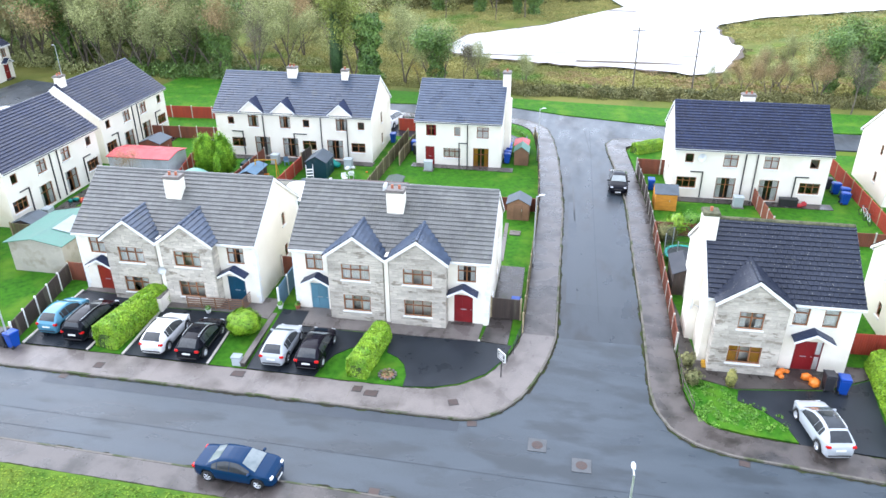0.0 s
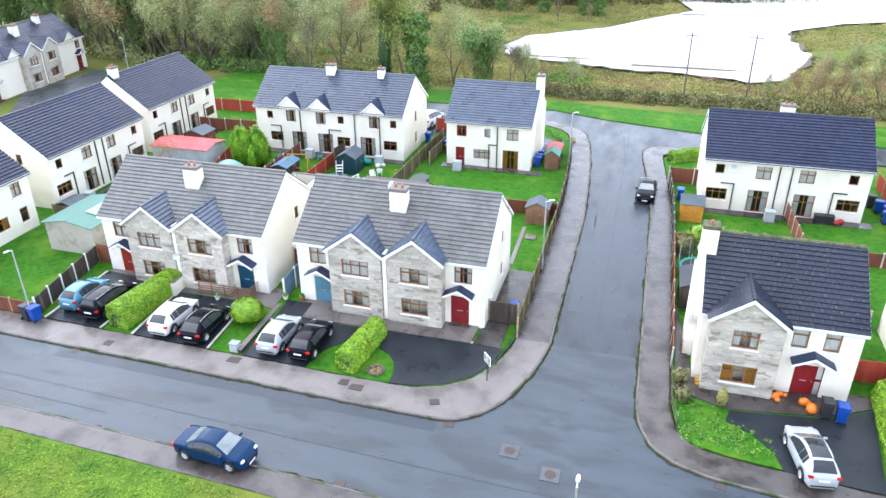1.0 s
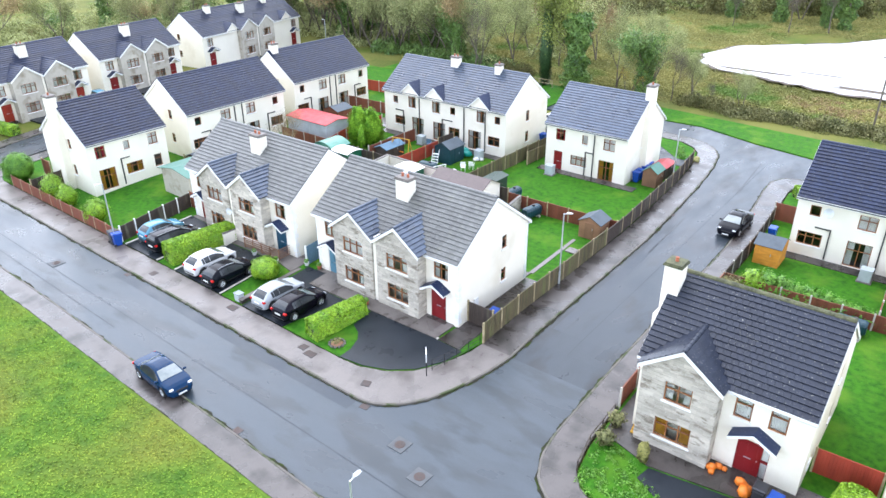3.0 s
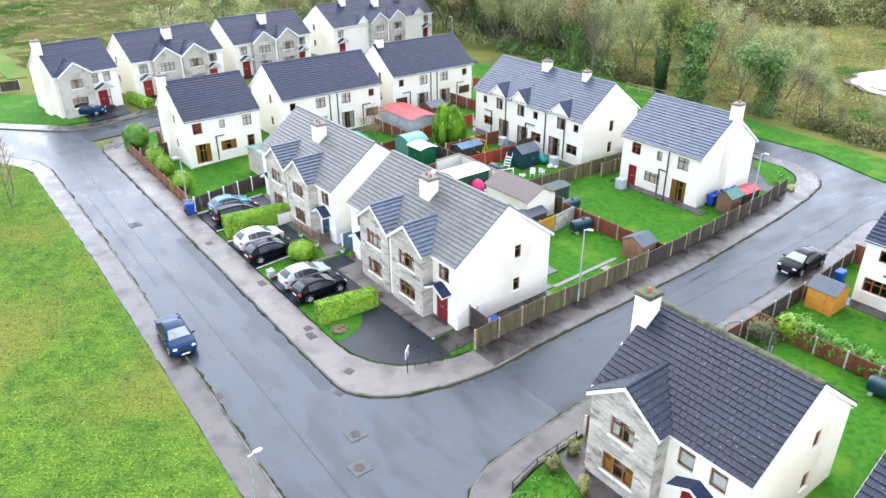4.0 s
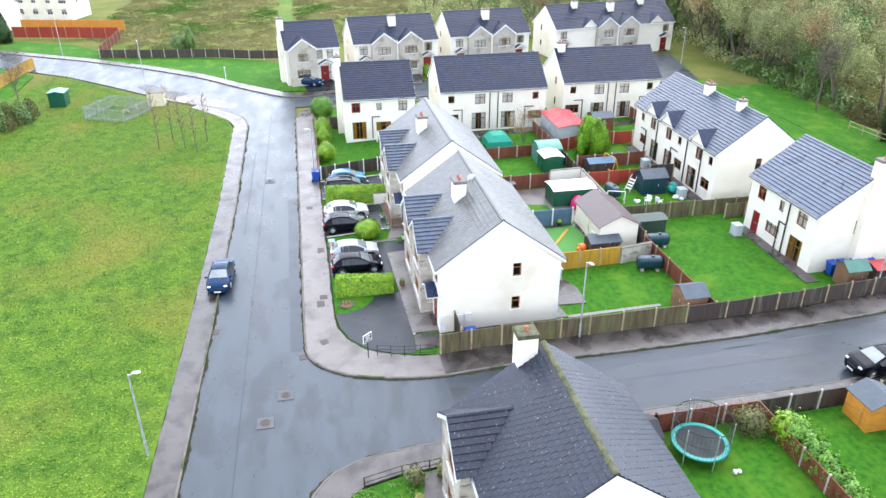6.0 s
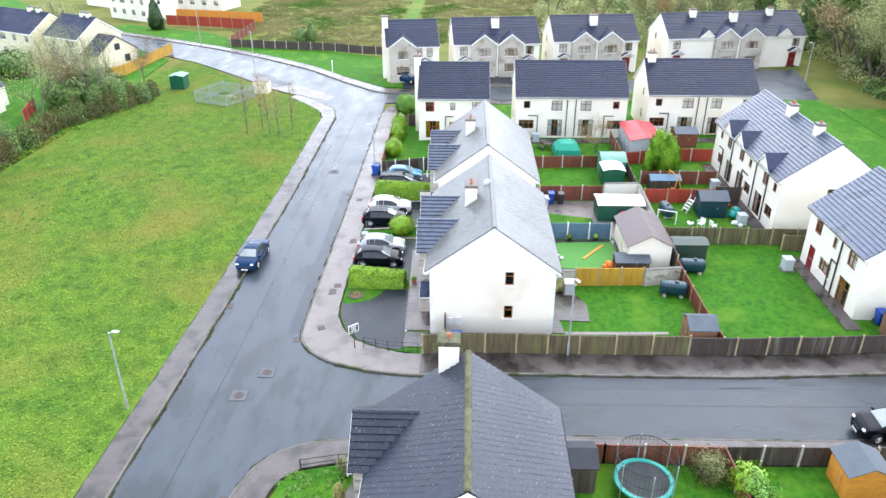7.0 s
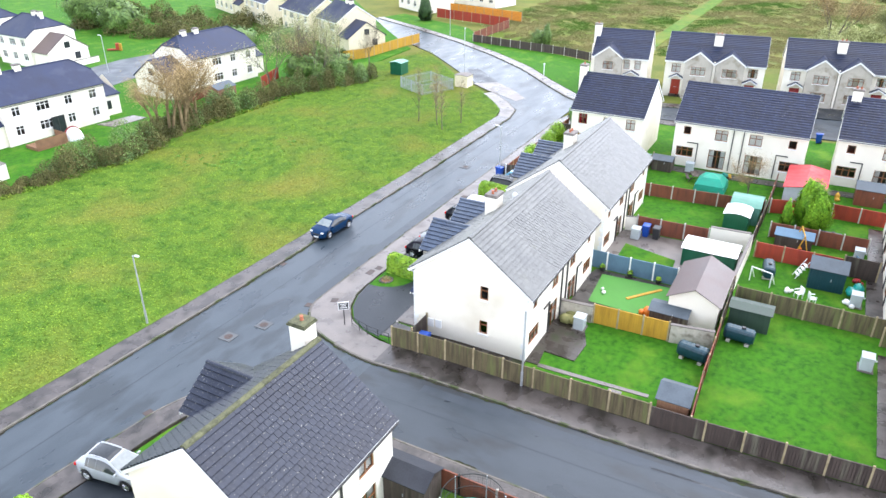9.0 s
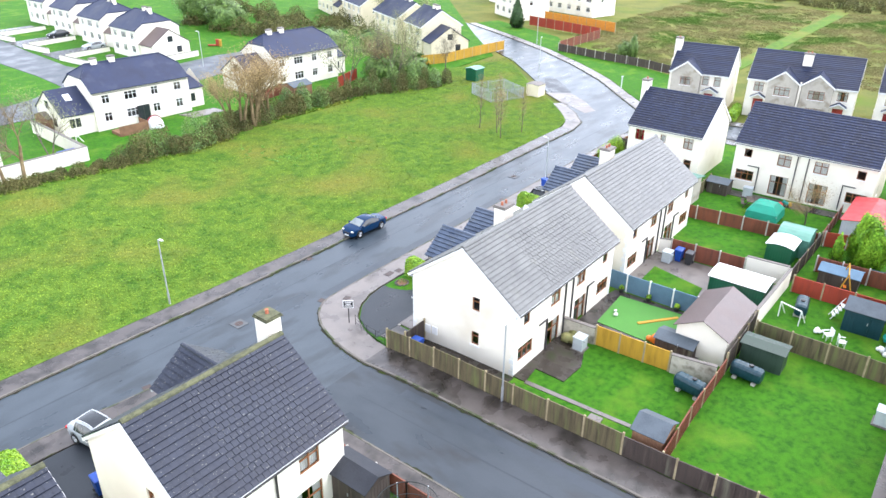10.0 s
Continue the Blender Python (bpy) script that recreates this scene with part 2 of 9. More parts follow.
M["leaf_moss"] = surface("mossy_green_crown", (0.11, 0.15, 0.028), (0.27, 0.31, 0.075), 0.4, 5.0, (0.7, 0.9), 0, island=0.4, random_tint=0.2, spec=0.2)
M["leaf_gold"] = surface("autumn_gold_leaf", (0.28, 0.2, 0.035), (0.46, 0.34, 0.07), 0.5, 5.0, (0.7, 0.9), 0, island=0.35, spec=0.2)
M["bark_tan"] = surface("tan_bark", (0.15, 0.105, 0.055), (0.27, 0.2, 0.11), 2.0, 14.0, (0.8, 0.95), 0.4, spec=0.2)
M["bramble"] = surface("bramble_leaf", (0.1, 0.115, 0.038), (0.235, 0.22, 0.085), 0.3, 4.0, (0.7, 0.9), 0, island=0.4)
M["tyre"] = paint("tyre_rubber", (0.015, 0.015, 0.016), 0.8)
M["alloy"] = paint("alloy_rim", (0.55, 0.56, 0.58), 0.3, 0.8)
M["car_glass"] = surface("dark_car_glass", (0.02, 0.024, 0.028), (0.035, 0.04, 0.045), 1.0, 8.0, (0.04, 0.07), 0, spec=0.5)
# Base colour lightened to carry the sky's reflection in the screens.
M["car_screen"] = surface("sky_pale_car_screen", (0.12, 0.15, 0.155), (0.2, 0.23, 0.23), 1.2, 5.0, (0.04, 0.08), 0, spec=1.0)
M["tail"] = paint("red_tail_light", (0.5, 0.01, 0.01), 0.15)
M["headlight"] = paint("clear_headlight", (0.75, 0.77, 0.8), 0.1)
M["plate"] = paint("plate_white", (0.75, 0.75, 0.72), 0.4)
M["black"] = paint("black_plastic", (0.02, 0.02, 0.022), 0.5)
for key, c in (("silver", (0.42, 0.445, 0.47)), ("whitec", (0.8, 0.8, 0.8)), ("blackc", (0.004, 0.005, 0.009)), ("navy", (0.005, 0.028, 0.078)), ("sky", (0.09, 0.26, 0.37)), ("greyc", (0.04, 0.045, 0.05)), ("plum", (0.005, 0.004, 0.009))):
    M["car_" + key] = paint("car_paint_" + key, c, 0.1, 0.0, 0.0, 0.04, 0.5 if c[1] > 0.2 else 0.15)
M["bin_blue"] = paint("blue_bin_plastic", (0.006, 0.055, 0.32), 0.4)
M["bin_black"] = paint("dark_bin_plastic", (0.03, 0.03, 0.035), 0.45)
M["tank"] = paint("dark_blue_green_oil_tank", (0.006, 0.036, 0.052), 0.4)
M["shed_green"] = paint("green_steel_shed", (0.005, 0.085, 0.042), 0.4)
M["shed_dark"] = surface("dark_green_ribbed_shed", (0.018, 0.036, 0.026), (0.034, 0.06, 0.043), 1.5, 12.0, (0.4, 0.6), 0.1, stretch=(4, 4, 0.5))
M["block"] = surface("stained_blockwork", (0.33, 0.3, 0.24), (0.52, 0.48, 0.4), 0.9, 12.0, (0.8, 0.95), 0.2, spot=(0.17, 0.15, 0.11), spot_scale=1.5, spot_at=(0.5, 0.68), spec=0.2)
M["shed_pale"] = paint("pale_green_shed", (0.1, 0.26, 0.2), 0.4)
M["shed_roof"] = surface("felt_roof", (0.04, 0.055, 0.07), (0.08, 0.1, 0.12), 1.0, 14.0, (0.5, 0.7), 0.2)
M["orange_shed"] = surface("orange_stained_shed", (0.5, 0.19, 0.02), (0.68, 0.29, 0.035), 1.5, 20.0, (0.6, 0.8), 0.1, stretch=(1, 1, 4))
M["shed_wood"] = surface("brown_shed_board", (0.16, 0.08, 0.045), (0.28, 0.15, 0.085), 1.0, 20.0, (0.7, 0.9), 0.2, island=0.2)
M["felt_black"] = surface("black_felt_roof", (0.016, 0.018, 0.024), (0.034, 0.037, 0.046), 1.0, 14.0, (0.5, 0.7), 0.2, spec=0.3)
M["surround"] = surface("worn_manhole_surround", (0.06, 0.066, 0.07), (0.1, 0.105, 0.11), 2.0, 20.0, (0.5, 0.7), 0.1, spec=0.3)
M["teal_sheet"] = paint("teal_canvas", (0.01, 0.27, 0.18), 0.6)
M["red_sheet"] = paint("red_sheet_roof", (0.4, 0.025, 0.03), 0.5)
M["aqua_roof"] = surface("pale_aqua_sheet_roof", (0.05, 0.15, 0.115), (0.09, 0.21, 0.165), 0.8, 14.0, (0.5, 0.7), 0.1)
M["grey_box"] = paint("grey_boiler_case", (0.42, 0.46, 0.48), 0.5)
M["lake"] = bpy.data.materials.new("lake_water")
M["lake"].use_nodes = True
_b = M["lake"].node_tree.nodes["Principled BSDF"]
# Pale base colour adds the white sky's reflection to the water.
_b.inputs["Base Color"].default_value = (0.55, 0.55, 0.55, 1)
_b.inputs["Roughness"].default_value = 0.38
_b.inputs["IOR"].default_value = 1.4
M["astro"] = surface("artificial_turf", (0.06, 0.2, 0.03), (0.08, 0.25, 0.045), 0.5, 20.0, (0.8, 0.95), 0.2)
M["orange"] = paint("orange_plastic", (0.75, 0.2, 0.02), 0.4)
M["net"] = paint("black_mesh_net", (0.02, 0.025, 0.025), 0.8)
M["toy_teal"] = paint("teal_plastic", (0.008, 0.25, 0.21), 0.4)
M["rust"] = surface("rusty_iron", (0.035, 0.025, 0.022), (0.075, 0.05, 0.043), 4.0, 30.0, (0.5, 0.8), 0.2)
M["grass_blade"] = surface("grass_blades", (0.058, 0.14, 0.011), (0.164, 0.256, 0.028), 0.9, 4.0, (0.7, 0.9), 0, island=0.42, spec=0.12, spot=(0.21, 0.2, 0.036), spot_scale=0.11, spot_at=(0.48, 0.72))
M["asphalt_side"] = surface("wet_asphalt_side", (0.025, 0.034, 0.043), (0.046, 0.056, 0.067), 0.6, 30.0, (0.26, 0.46), 0.05, 70.0, spot=(0.03, 0.034, 0.039), spot_scale=0.4, spot_at=(0.5, 0.6), stretch=(1.1, 0.45, 1), spec=0.27)
M["asphalt_seam"] = surface("tar_seam", (0.02, 0.026, 0.034), (0.034, 0.042, 0.052), 2.0, 30.0, (0.4, 0.6), 0.05, spec=0.3)
M["asphalt_patch"] = surface("asphalt_patch", (0.026, 0.035, 0.045), (0.045, 0.055, 0.068), 0.8, 30.0, (0.3, 0.5), 0.08, 70.0, spec=0.3)
M["road_line"] = surface("worn_road_paint", (0.06, 0.064, 0.07), (0.1, 0.105, 0.11), 2.0, 9.0, (0.5, 0.7), 0.05, spec=0.2)
M["asphalt_dry"] = surface("dry_asphalt", (0.034, 0.042, 0.052), (0.056, 0.066, 0.079), 0.35, 30.0, (0.35, 0.6), 0.1, 70.0)

M["lawn_blade"] = surface("lawn_blades", (0.018, 0.09, 0.005), (0.072, 0.195, 0.013), 2.4, 6.0, (0.7, 0.9), 0, island=0.5, spec=0.12, spot=(0.12, 0.215, 0.018), spot_scale=0.45, spot_at=(0.5, 0.75))
M["pink"] = paint("pink_canvas", (0.6, 0.03, 0.16), 0.6)
M["cap_pale"] = surface("translucent_roof_sheet", (0.2, 0.25, 0.25), (0.28, 0.33, 0.33), 1.0, 12.0, (0.4, 0.6), 0.05)
M["pasture"] = surface("rushy_pasture_leaf", (0.15, 0.155, 0.055), (0.29, 0.26, 0.115), 0.12, 3.0, (0.8, 1), 0, island=0.25, spec=0.1, spot=(0.09, 0.165, 0.03), spot_scale=0.05, spot_at=(0.48, 0.6))
M["palisade"] = surface("dull_galvanised_pale", (0.22, 0.25, 0.26), (0.32, 0.35, 0.36), 2.0, 20.0, (0.5, 0.7), 0.05)

# ---- shape helpers ----
def S(t):
    t = max(0.0, min(1.0, t))
    return t * t * (3 - 2 * t)


def gz(x, y):
    """Height of the land: level at the junction, rising to the north and west, falling to the lake."""
    north = 0.7 * S((y - 31) / 14) + 0.2 * S((y - 50) / 25)
    west = min(1.0, 0.012 * max(0, -x)) * (1 - 0.55 * S((y - 31) / 20))
    return north + west + 0.35 * S((25 - y) / 8) - 0.9 * S((y - 97) / 22)


def part(name, bm, material, parent=None, label="", smooth=False):
    me = bpy.data.meshes.new(name)
    bm.normal_update()
    bm.to_mesh(me)
    bm.free()
    for m in material if isinstance(material, (list, tuple)) else [material]:
        me.materials.append(m)
    if smooth:
        me.shade_smooth()
    ob = new(name, me)
    if parent is not None:
        ob.parent = parent
    if label:
        ob["label"] = label
    return ob


def thing(name, m, label, category, group="", kind=""):
    ob = new(name)
    ob.empty_display_size = 0.2
    ob.matrix_basis = m
    return tagged(ob, label, category, group, kind)


def box(bm, x0, y0, z0, x1, y1, z1, mi=0):
    v = [bm.verts.new(p) for p in ((x0, y0, z0), (x1, y0, z0), (x1, y1, z0), (x0, y1, z0), (x0, y0, z1), (x1, y0, z1), (x1, y1, z1), (x0, y1, z1))]
    for q in ((3, 2, 1, 0), (4, 5, 6, 7), (0, 1, 5, 4), (1, 2, 6, 5), (2, 3, 7, 6), (3, 0, 4, 7)):
        bm.faces.new([v[i] for i in q]).material_index = mi
    return v


def boxes(*dims):
    bm = bmesh.new()
    for d in dims:
        box(bm, *d)
    return bm


def quad(bm, *pts, mi=0):
    f = bm.faces.new([bm.verts.new(p) for p in pts])
    f.material_index = mi
    return f


def tube(bm, a, b, r0, r1=None, n=8, caps=True, mi=0):
    a, b = Vector(a), Vector(b)
    r1 = r0 if r1 is None else r1
    d = (b - a).normalized()
    s = d.orthogonal().normalized()
    t = d.cross(s)
    ra = [bm.verts.new(a + (s * math.cos(2 * math.pi * i / n) + t * math.sin(2 * math.pi * i / n)) * r0) for i in range(n)]
    rb = [bm.verts.new(b + (s * math.cos(2 * math.pi * i / n) + t * math.sin(2 * math.pi * i / n)) * r1) for i in range(n)]
    for i in range(n):
        bm.faces.new((ra[i], ra[(i + 1) % n], rb[(i + 1) % n], rb[i])).material_index = mi
    if caps:
        bm.faces.new(ra[::-1]).material_index = mi
        bm.faces.new(rb).material_index = mi


def loft(bm, rings, close=True, caps=True, mi=0):
    vs = [[bm.verts.new(p) for p in r] for r in rings]
    n = len(rings[0])
    for a, b in zip(vs, vs[1:]):
        for i in range(n if close else n - 1):
            bm.faces.new((a[i], a[(i + 1) % n], b[(i + 1) % n], b[i])).material_index = mi
    if caps:
        bm.faces.new(vs[0][::-1]).material_index = mi
        bm.faces.new(vs[-1]).material_index = mi


def sheet(name, outline, off, material, label, category, skirt=0.2, step=2.0, kind="structure"):
    """A sheet that lies on the land: an outline in plan, cut along a square net so that it follows the slope."""
    bm = bmesh.new()
    bm.faces.new([bm.verts.new((x, y, 0)) for x, y in outline])
    bm.normal_update()
    bmesh.ops.triangulate(bm, faces=bm.faces[:], ngon_method="EAR_CLIP")
    bmesh.ops.recalc_face_normals(bm, faces=bm.faces[:])
    if bm.faces[:][0].normal.z < 0:
        bmesh.ops.reverse_faces(bm, faces=bm.faces[:])
    for axis in (0, 1):
        lo, hi = min(p[axis] for p in outline), max(p[axis] for p in outline)
        k = math.floor(max(lo, -110) / step) * step + 0.0137
        while k < min(hi, 110):
            co, no = [0, 0, 0], [0, 0, 0]
            co[axis], no[axis] = k, 1
            bmesh.ops.bisect_plane(bm, geom=bm.verts[:] + bm.edges[:] + bm.faces[:], plane_co=co, plane_no=no, dist=1e-5)
            k += step
    edges = [e for e in bm.edges if e.is_boundary]
    if skirt:
        r = bmesh.ops.extrude_edge_only(bm, edges=edges)
        low = {v for v in r["geom"] if isinstance(v, bmesh.types.BMVert)}
    else:
        low = set()
    for v in bm.verts:
        v.co.z = gz(v.co.x, v.co.y) + off - (skirt if v in low else 0)
    ob = part(name, bm, material)
    return tagged(ob, label, category, kind=kind)


def resample(pts, n):
    p = np.array(pts, float)
    d = np.r_[0, np.cumsum(np.hypot(*np.diff(p, axis=0).T))]
    q = np.linspace(0, d[-1], n)
    return np.c_[np.interp(q, d, p[:, 0]), np.interp(q, d, p[:, 1])]


def leaf_mesh(name, pos, out, size, material, parent=None, label="", aspect=1.6, droop=0.5, seed=1):
    """Many small leaves: a bent quad at each place, leaning outwards."""
    rs = np.random.RandomState(seed)
    pos, out = np.asarray(pos, float), np.asarray(out, float)
    n = len(pos)
    nv = out + rs.normal(0, droop, (n, 3))
    nv /= np.linalg.norm(nv, axis=1, keepdims=True) + 1e-9
    t = np.cross(nv, rs.normal(0, 1, (n, 3)))
    t /= np.linalg.norm(t, axis=1, keepdims=True) + 1e-9
    b = np.cross(nv, t)
    s = size * rs.uniform(0.6, 1.3, (n, 1))
    co = np.empty((n, 4, 3))
    co[:, 0], co[:, 1] = pos - t * s * aspect / 2, pos - b * s / 2
    co[:, 2], co[:, 3] = pos + t * s * aspect / 2, pos + b * s / 2 + nv * s * 0.15
    me = bpy.data.meshes.new(name)
    me.vertices.add(4 * n)
    me.vertices.foreach_set("co", co.ravel())
    me.loops.add(4 * n)
    me.loops.foreach_set("vertex_index", np.arange(4 * n, dtype=np.int32))
    me.polygons.add(n)
    me.polygons.foreach_set("loop_start", np.arange(0, 4 * n, 4, dtype=np.int32))
    me.update(calc_edges=True)
    me.materials.append(material)
    ob = new(name, me)
    if parent is not None:
        ob.parent = parent
    if label:
        ob["label"] = label
    return ob

# ---- land, roads, footpaths ----
def build_ground():
    core_x, core_y = list(range(-140, 121, 4)), list(range(-120, 217, 4))
    xs = [-3000, -1200, -600, -300, -200] + core_x + [200, 300, 600, 1200, 3000]
    ys = [-3000, -1200, -600, -300, -180] + core_y + [300, 500, 900, 1600, 3500]
    bm = bmesh.new()
    v = [[bm.verts.new((x, y, gz(x, y) - 0.14)) for x in xs] for y in ys]
    for j in range(len(ys) - 1):
        for i in range(len(xs) - 1):
            bm.faces.new((v[j][i], v[j][i + 1], v[j + 1][i + 1], v[j + 1][i]))
    tagged(part("ground", bm, M["marsh"], smooth=True), "rough olive and straw coloured marsh grass reaching the distance", "ground", kind="structure")


build_ground()
CORNER = [(-4.4, 31.25), (-3.4, 31.55), (-2.4, 32.3), (-1.5, 33.4), (-0.75, 34.9), (-0.2, 36.5), (0.2, 38.0), (0.5, 39.8)]
SIDE_W = [(0.45, 60), (0.0, 68), (-0.43, 74), (-1.1, 79.5), (-1.9, 83.3), (-3.0, 85.4), (-4.6, 86.7), (-6.6, 87.4)]
EAST_C = [(6.05, 39.8), (6.05, 35.5), (6.3, 33.8), (7.0, 32.3), (8.3, 31.3), (10.06, 30.75), (17.2, 30.0)]
SIDE_E = [(6.0, 62.8), (5.3, 71.7), (4.7, 77.0), (4.7, 79.0), (5.3, 80.6), (6.6, 81.3), (10.9, 81.3)]
SOUTH = [(140, 22), (12.7, 24.5), (0, 24.75), (-8.5, 25.0), (-30, 25.4), (-54, 25.4), (-57.5, 24.7), (-60.5, 22.2), (-63.5, 18.5), (-68.5, 12.2), (-75.5, 5), (-82, -2), (-88, -10.5), (-95.5, -23), (-103, -39), (-131, -90)]
NORTHWEST = [(-138, -86), (-110, -32.6), (-101, -15.8), (-93.5, -3.2), (-86.3, 7), (-79.3, 15.6), (-72, 23.5), (-67.6, 28), (-67, 31.2)]
sheet("road", SOUTH + NORTHWEST + [(-61, 31.2), (-56, 31.2)] + CORNER + EAST_C + [(140, 28)], 0.0, M["asphalt"], "wet dark grey asphalt estate road with damp streaks", "road")
sheet("road", [(0.5, 39.8), (6.05, 39.8)] + SIDE_E + [(140, 80), (140, 87), (32, 87.1), (11.5, 87), (0, 89.7), (-7, 92.2), (-22.5, 91.5), (-26, 91.3), (-26, 87.6), (-22, 87.5)] + SIDE_W[::-1], 0.0, M["asphalt_side"],
      "wet asphalt side road leading to a junction by the lake", "road")
sheet("road", [(-67, 31.2), (-61, 31.2), (-62, 50), (-63, 70), (-62, 86), (-62, 91), (-80, 95), (-80, 80), (-73, 70), (-71, 55), (-69, 42)], 0.0, M["asphalt_side"], "asphalt cul-de-sac between two rows of houses", "road")


def footpath(name, outer, inner, material, label, length=3.0, off=0.11):
    """A footpath of cast bays between a kerb line and an inner line, with a kerb in front."""
    n = max(2, round(float(np.hypot(*np.diff(np.array(outer), axis=0).T).sum()) / length))
    k = 3
    a, b = resample(outer, n * k + 1), resample(inner, n * k + 1)
    root = thing(name, Matrix.Identity(4), label, "pavement", kind="structure")
    for i in range(n):
        bm = bmesh.new()
        rows = []
        for j in range(k + 1):
            f = (i * k + j) + (0.004 if j == 0 else -0.004 if j == k else 0)
            i0 = min(int(f), n * k - 1) if f >= 0 else 0
            w = f - i0
            p, q = a[i0] * (1 - w) + a[i0 + 1] * w, b[i0] * (1 - w) + b[i0 + 1] * w
            e = (q - p) / (np.linalg.norm(q - p) + 1e-6)
            p = p + e * 0.14
            mid = (p + q) / 2
            row = [bm.verts.new((c[0], c[1], gz(c[0], c[1]) + off)) for c in (p, mid, q)]
            row.append(bm.verts.new((q[0], q[1], gz(q[0], q[1]) + off - 0.2)))
            rows.append(row)
        for r0, r1 in zip(rows, rows[1:]):
            for j in range(3):
                bm.faces.new((r0[j], r0[j + 1], r1[j + 1], r1[j]))
        bmesh.ops.recalc_face_normals(bm, faces=bm.faces[:])
        if sum(f.normal.z for f in bm.faces) < 0:
            bmesh.ops.reverse_faces(bm, faces=bm.faces[:])
        part("slab", bm, material, root)
    bm = bmesh.new()
    rings = []
    a, b = resample(outer, n * 4 + 1), resample(inner, n * 4 + 1)
    for p, q in zip(a, b):
        e = (q - p) / (np.linalg.norm(q - p) + 1e-6)
        r = p + e * 0.13
        z = gz(p[0], p[1])
        rings.append([(p[0], p[1], z - 0.2), (p[0], p[1], z + 0.1), (*(p + e * 0.02), z + 0.12), (r[0], r[1], z + 0.12), (r[0], r[1], z - 0.2)])
    loft(bm, rings, close=False, caps=False)
    bmesh.ops.recalc_face_normals(bm, faces=bm.faces[:])
    part("kerb", bm, M["kerb"], root, "weathered kerb with moss along the channel")
    for base, other, up, wide in ((a, b, 0.008, 0.17), (b, a, off + 0.004, -0.07)):
        bm = bmesh.new()
        m = n * 24 + 1
        p0, p1 = resample(list(map(tuple, base)), m), resample(list(map(tuple, other)), m)
        prev = None
        for p, q in zip(p0, p1):
            e = (p - q) / (np.linalg.norm(q - p) + 1e-6)
            k = abs(wide) * max(0.12, 0.55 + 1.1 * noise.noise(Vector((p[0] * 0.7, p[1] * 0.7, 5))) + 0.7 * noise.noise(Vector((p[0] * 3.1, p[1] * 3.1, 1))))
            r = p + e * k if wide > 0 else p - e * k
            row = [bm.verts.new((c[0], c[1], gz(c[0], c[1]) + up)) for c in (p, r)]
            if prev:
                bm.faces.new((prev[0], prev[1], row[1], row[0]))
            prev = row
        bmesh.ops.recalc_face_normals(bm, faces=bm.faces[:])
        if sum(f.normal.z for f in bm.faces) < 0:
            bmesh.ops.reverse_faces(bm, faces=bm.faces[:])
        part("moss_line", bm, M["channel"], root, "dirt and moss along the edge")
    return root


footpath("pavement", [(-33, 31.2), (-8.3, 31.2)], [(-33, 33.4), (-8.3, 33.4)], M["concrete"], "pale damp concrete footpath before the front gardens")
footpath("pavement", [(-56, 31.2), (-33, 31.2)], [(-56, 33.4), (-33, 33.4)], M["concrete"], "wet grey concrete footpath along a low fence")
footpath("pavement", [(-61.2, 50), (-60.6, 36), (-60.0, 33.4), (-58.6, 31.8), (-56, 31.2)], [(-59.4, 50), (-58.7, 36.4), (-58.3, 34.8), (-57.5, 33.8), (-56, 33.4)], M["concrete_dark"], "wet pale concrete footpath turning into the cul-de-sac", 2.4)
footpath("pavement", [(-67.6, 28), (-66.3, 29.6), (-65.7, 31.6), (-65.9, 34.5), (-67.0, 41), (-69, 50)], [(-69.2, 29.3), (-68.2, 30.6), (-67.6, 32.2), (-67.8, 35), (-68.9, 41.4), (-71, 50.2)], M["concrete_dark"], "wet concrete footpath along the cul-de-sac", 2.4)
footpath("pavement", [(-8.3, 31.2)] + CORNER, [(-8.3, 33.4), (-6.6, 33.6), (-5.0, 34.2), (-3.6, 35.3), (-2.6, 36.9), (-1.95, 38.6), (-1.75, 39.8)], M["concrete"], "pale damp concrete footpath curving round the corner", 2.4)
footpath("pavement", [(0.5, 39.8)] + SIDE_W[:4], [(-1.75, 39.8), (-1.75, 60), (-2.0, 66), (-2.5, 74), (-3.2, 79.5)], M["concrete_dark"], "damp stained concrete footpath along a timber fence")
footpath("pavement", SIDE_W[3:] + [(-22, 87.5)], [(-3.2, 79.5), (-4.0, 82.8), (-5, 84.3), (-6.8, 85.4), (-22, 85.6)], M["concrete_dark"], "damp concrete footpath curving towards the lake road", 2.4)
footpath("pavement", SIDE_E[::-1][:5], [(10.9, 79.3), (8.0, 79.3), (6.9, 78.2), (6.8, 77.0)], M["concrete_dark"], "damp concrete footpath round a small hedge", 2.0)
footpath("pavement", [SIDE_E[2], SIDE_E[1], SIDE_E[0], (6.05, 39.8)], [(6.8, 77.0), (7.3, 71), (7.9, 62), (7.9, 39.8)], M["concrete_dark"], "damp brown concrete footpath beside a fence")
footpath("pavement", EAST_C, [(7.9, 39.8), (7.95, 36), (8.3, 34), (9.2, 32.9), (11, 32.5), (17.2, 31.9)], M["concrete_dark"], "damp brown concrete footpath round the corner house", 2.4)
footpath("pavement", [(17.2, 30.0), (60, 29.2)], [(17.2, 31.9), (60, 31)], M["concrete_dark"], "damp concrete footpath along the road")
footpath("pavement", [(60, 23.5)] + SOUTH[1:6], [(60, 21.8), (12.9, 22.8), (0, 23.1), (-8.5, 23.3), (-30, 23.7), (-54, 23.6)], M["concrete_dark"], "damp concrete footpath beside the open green")
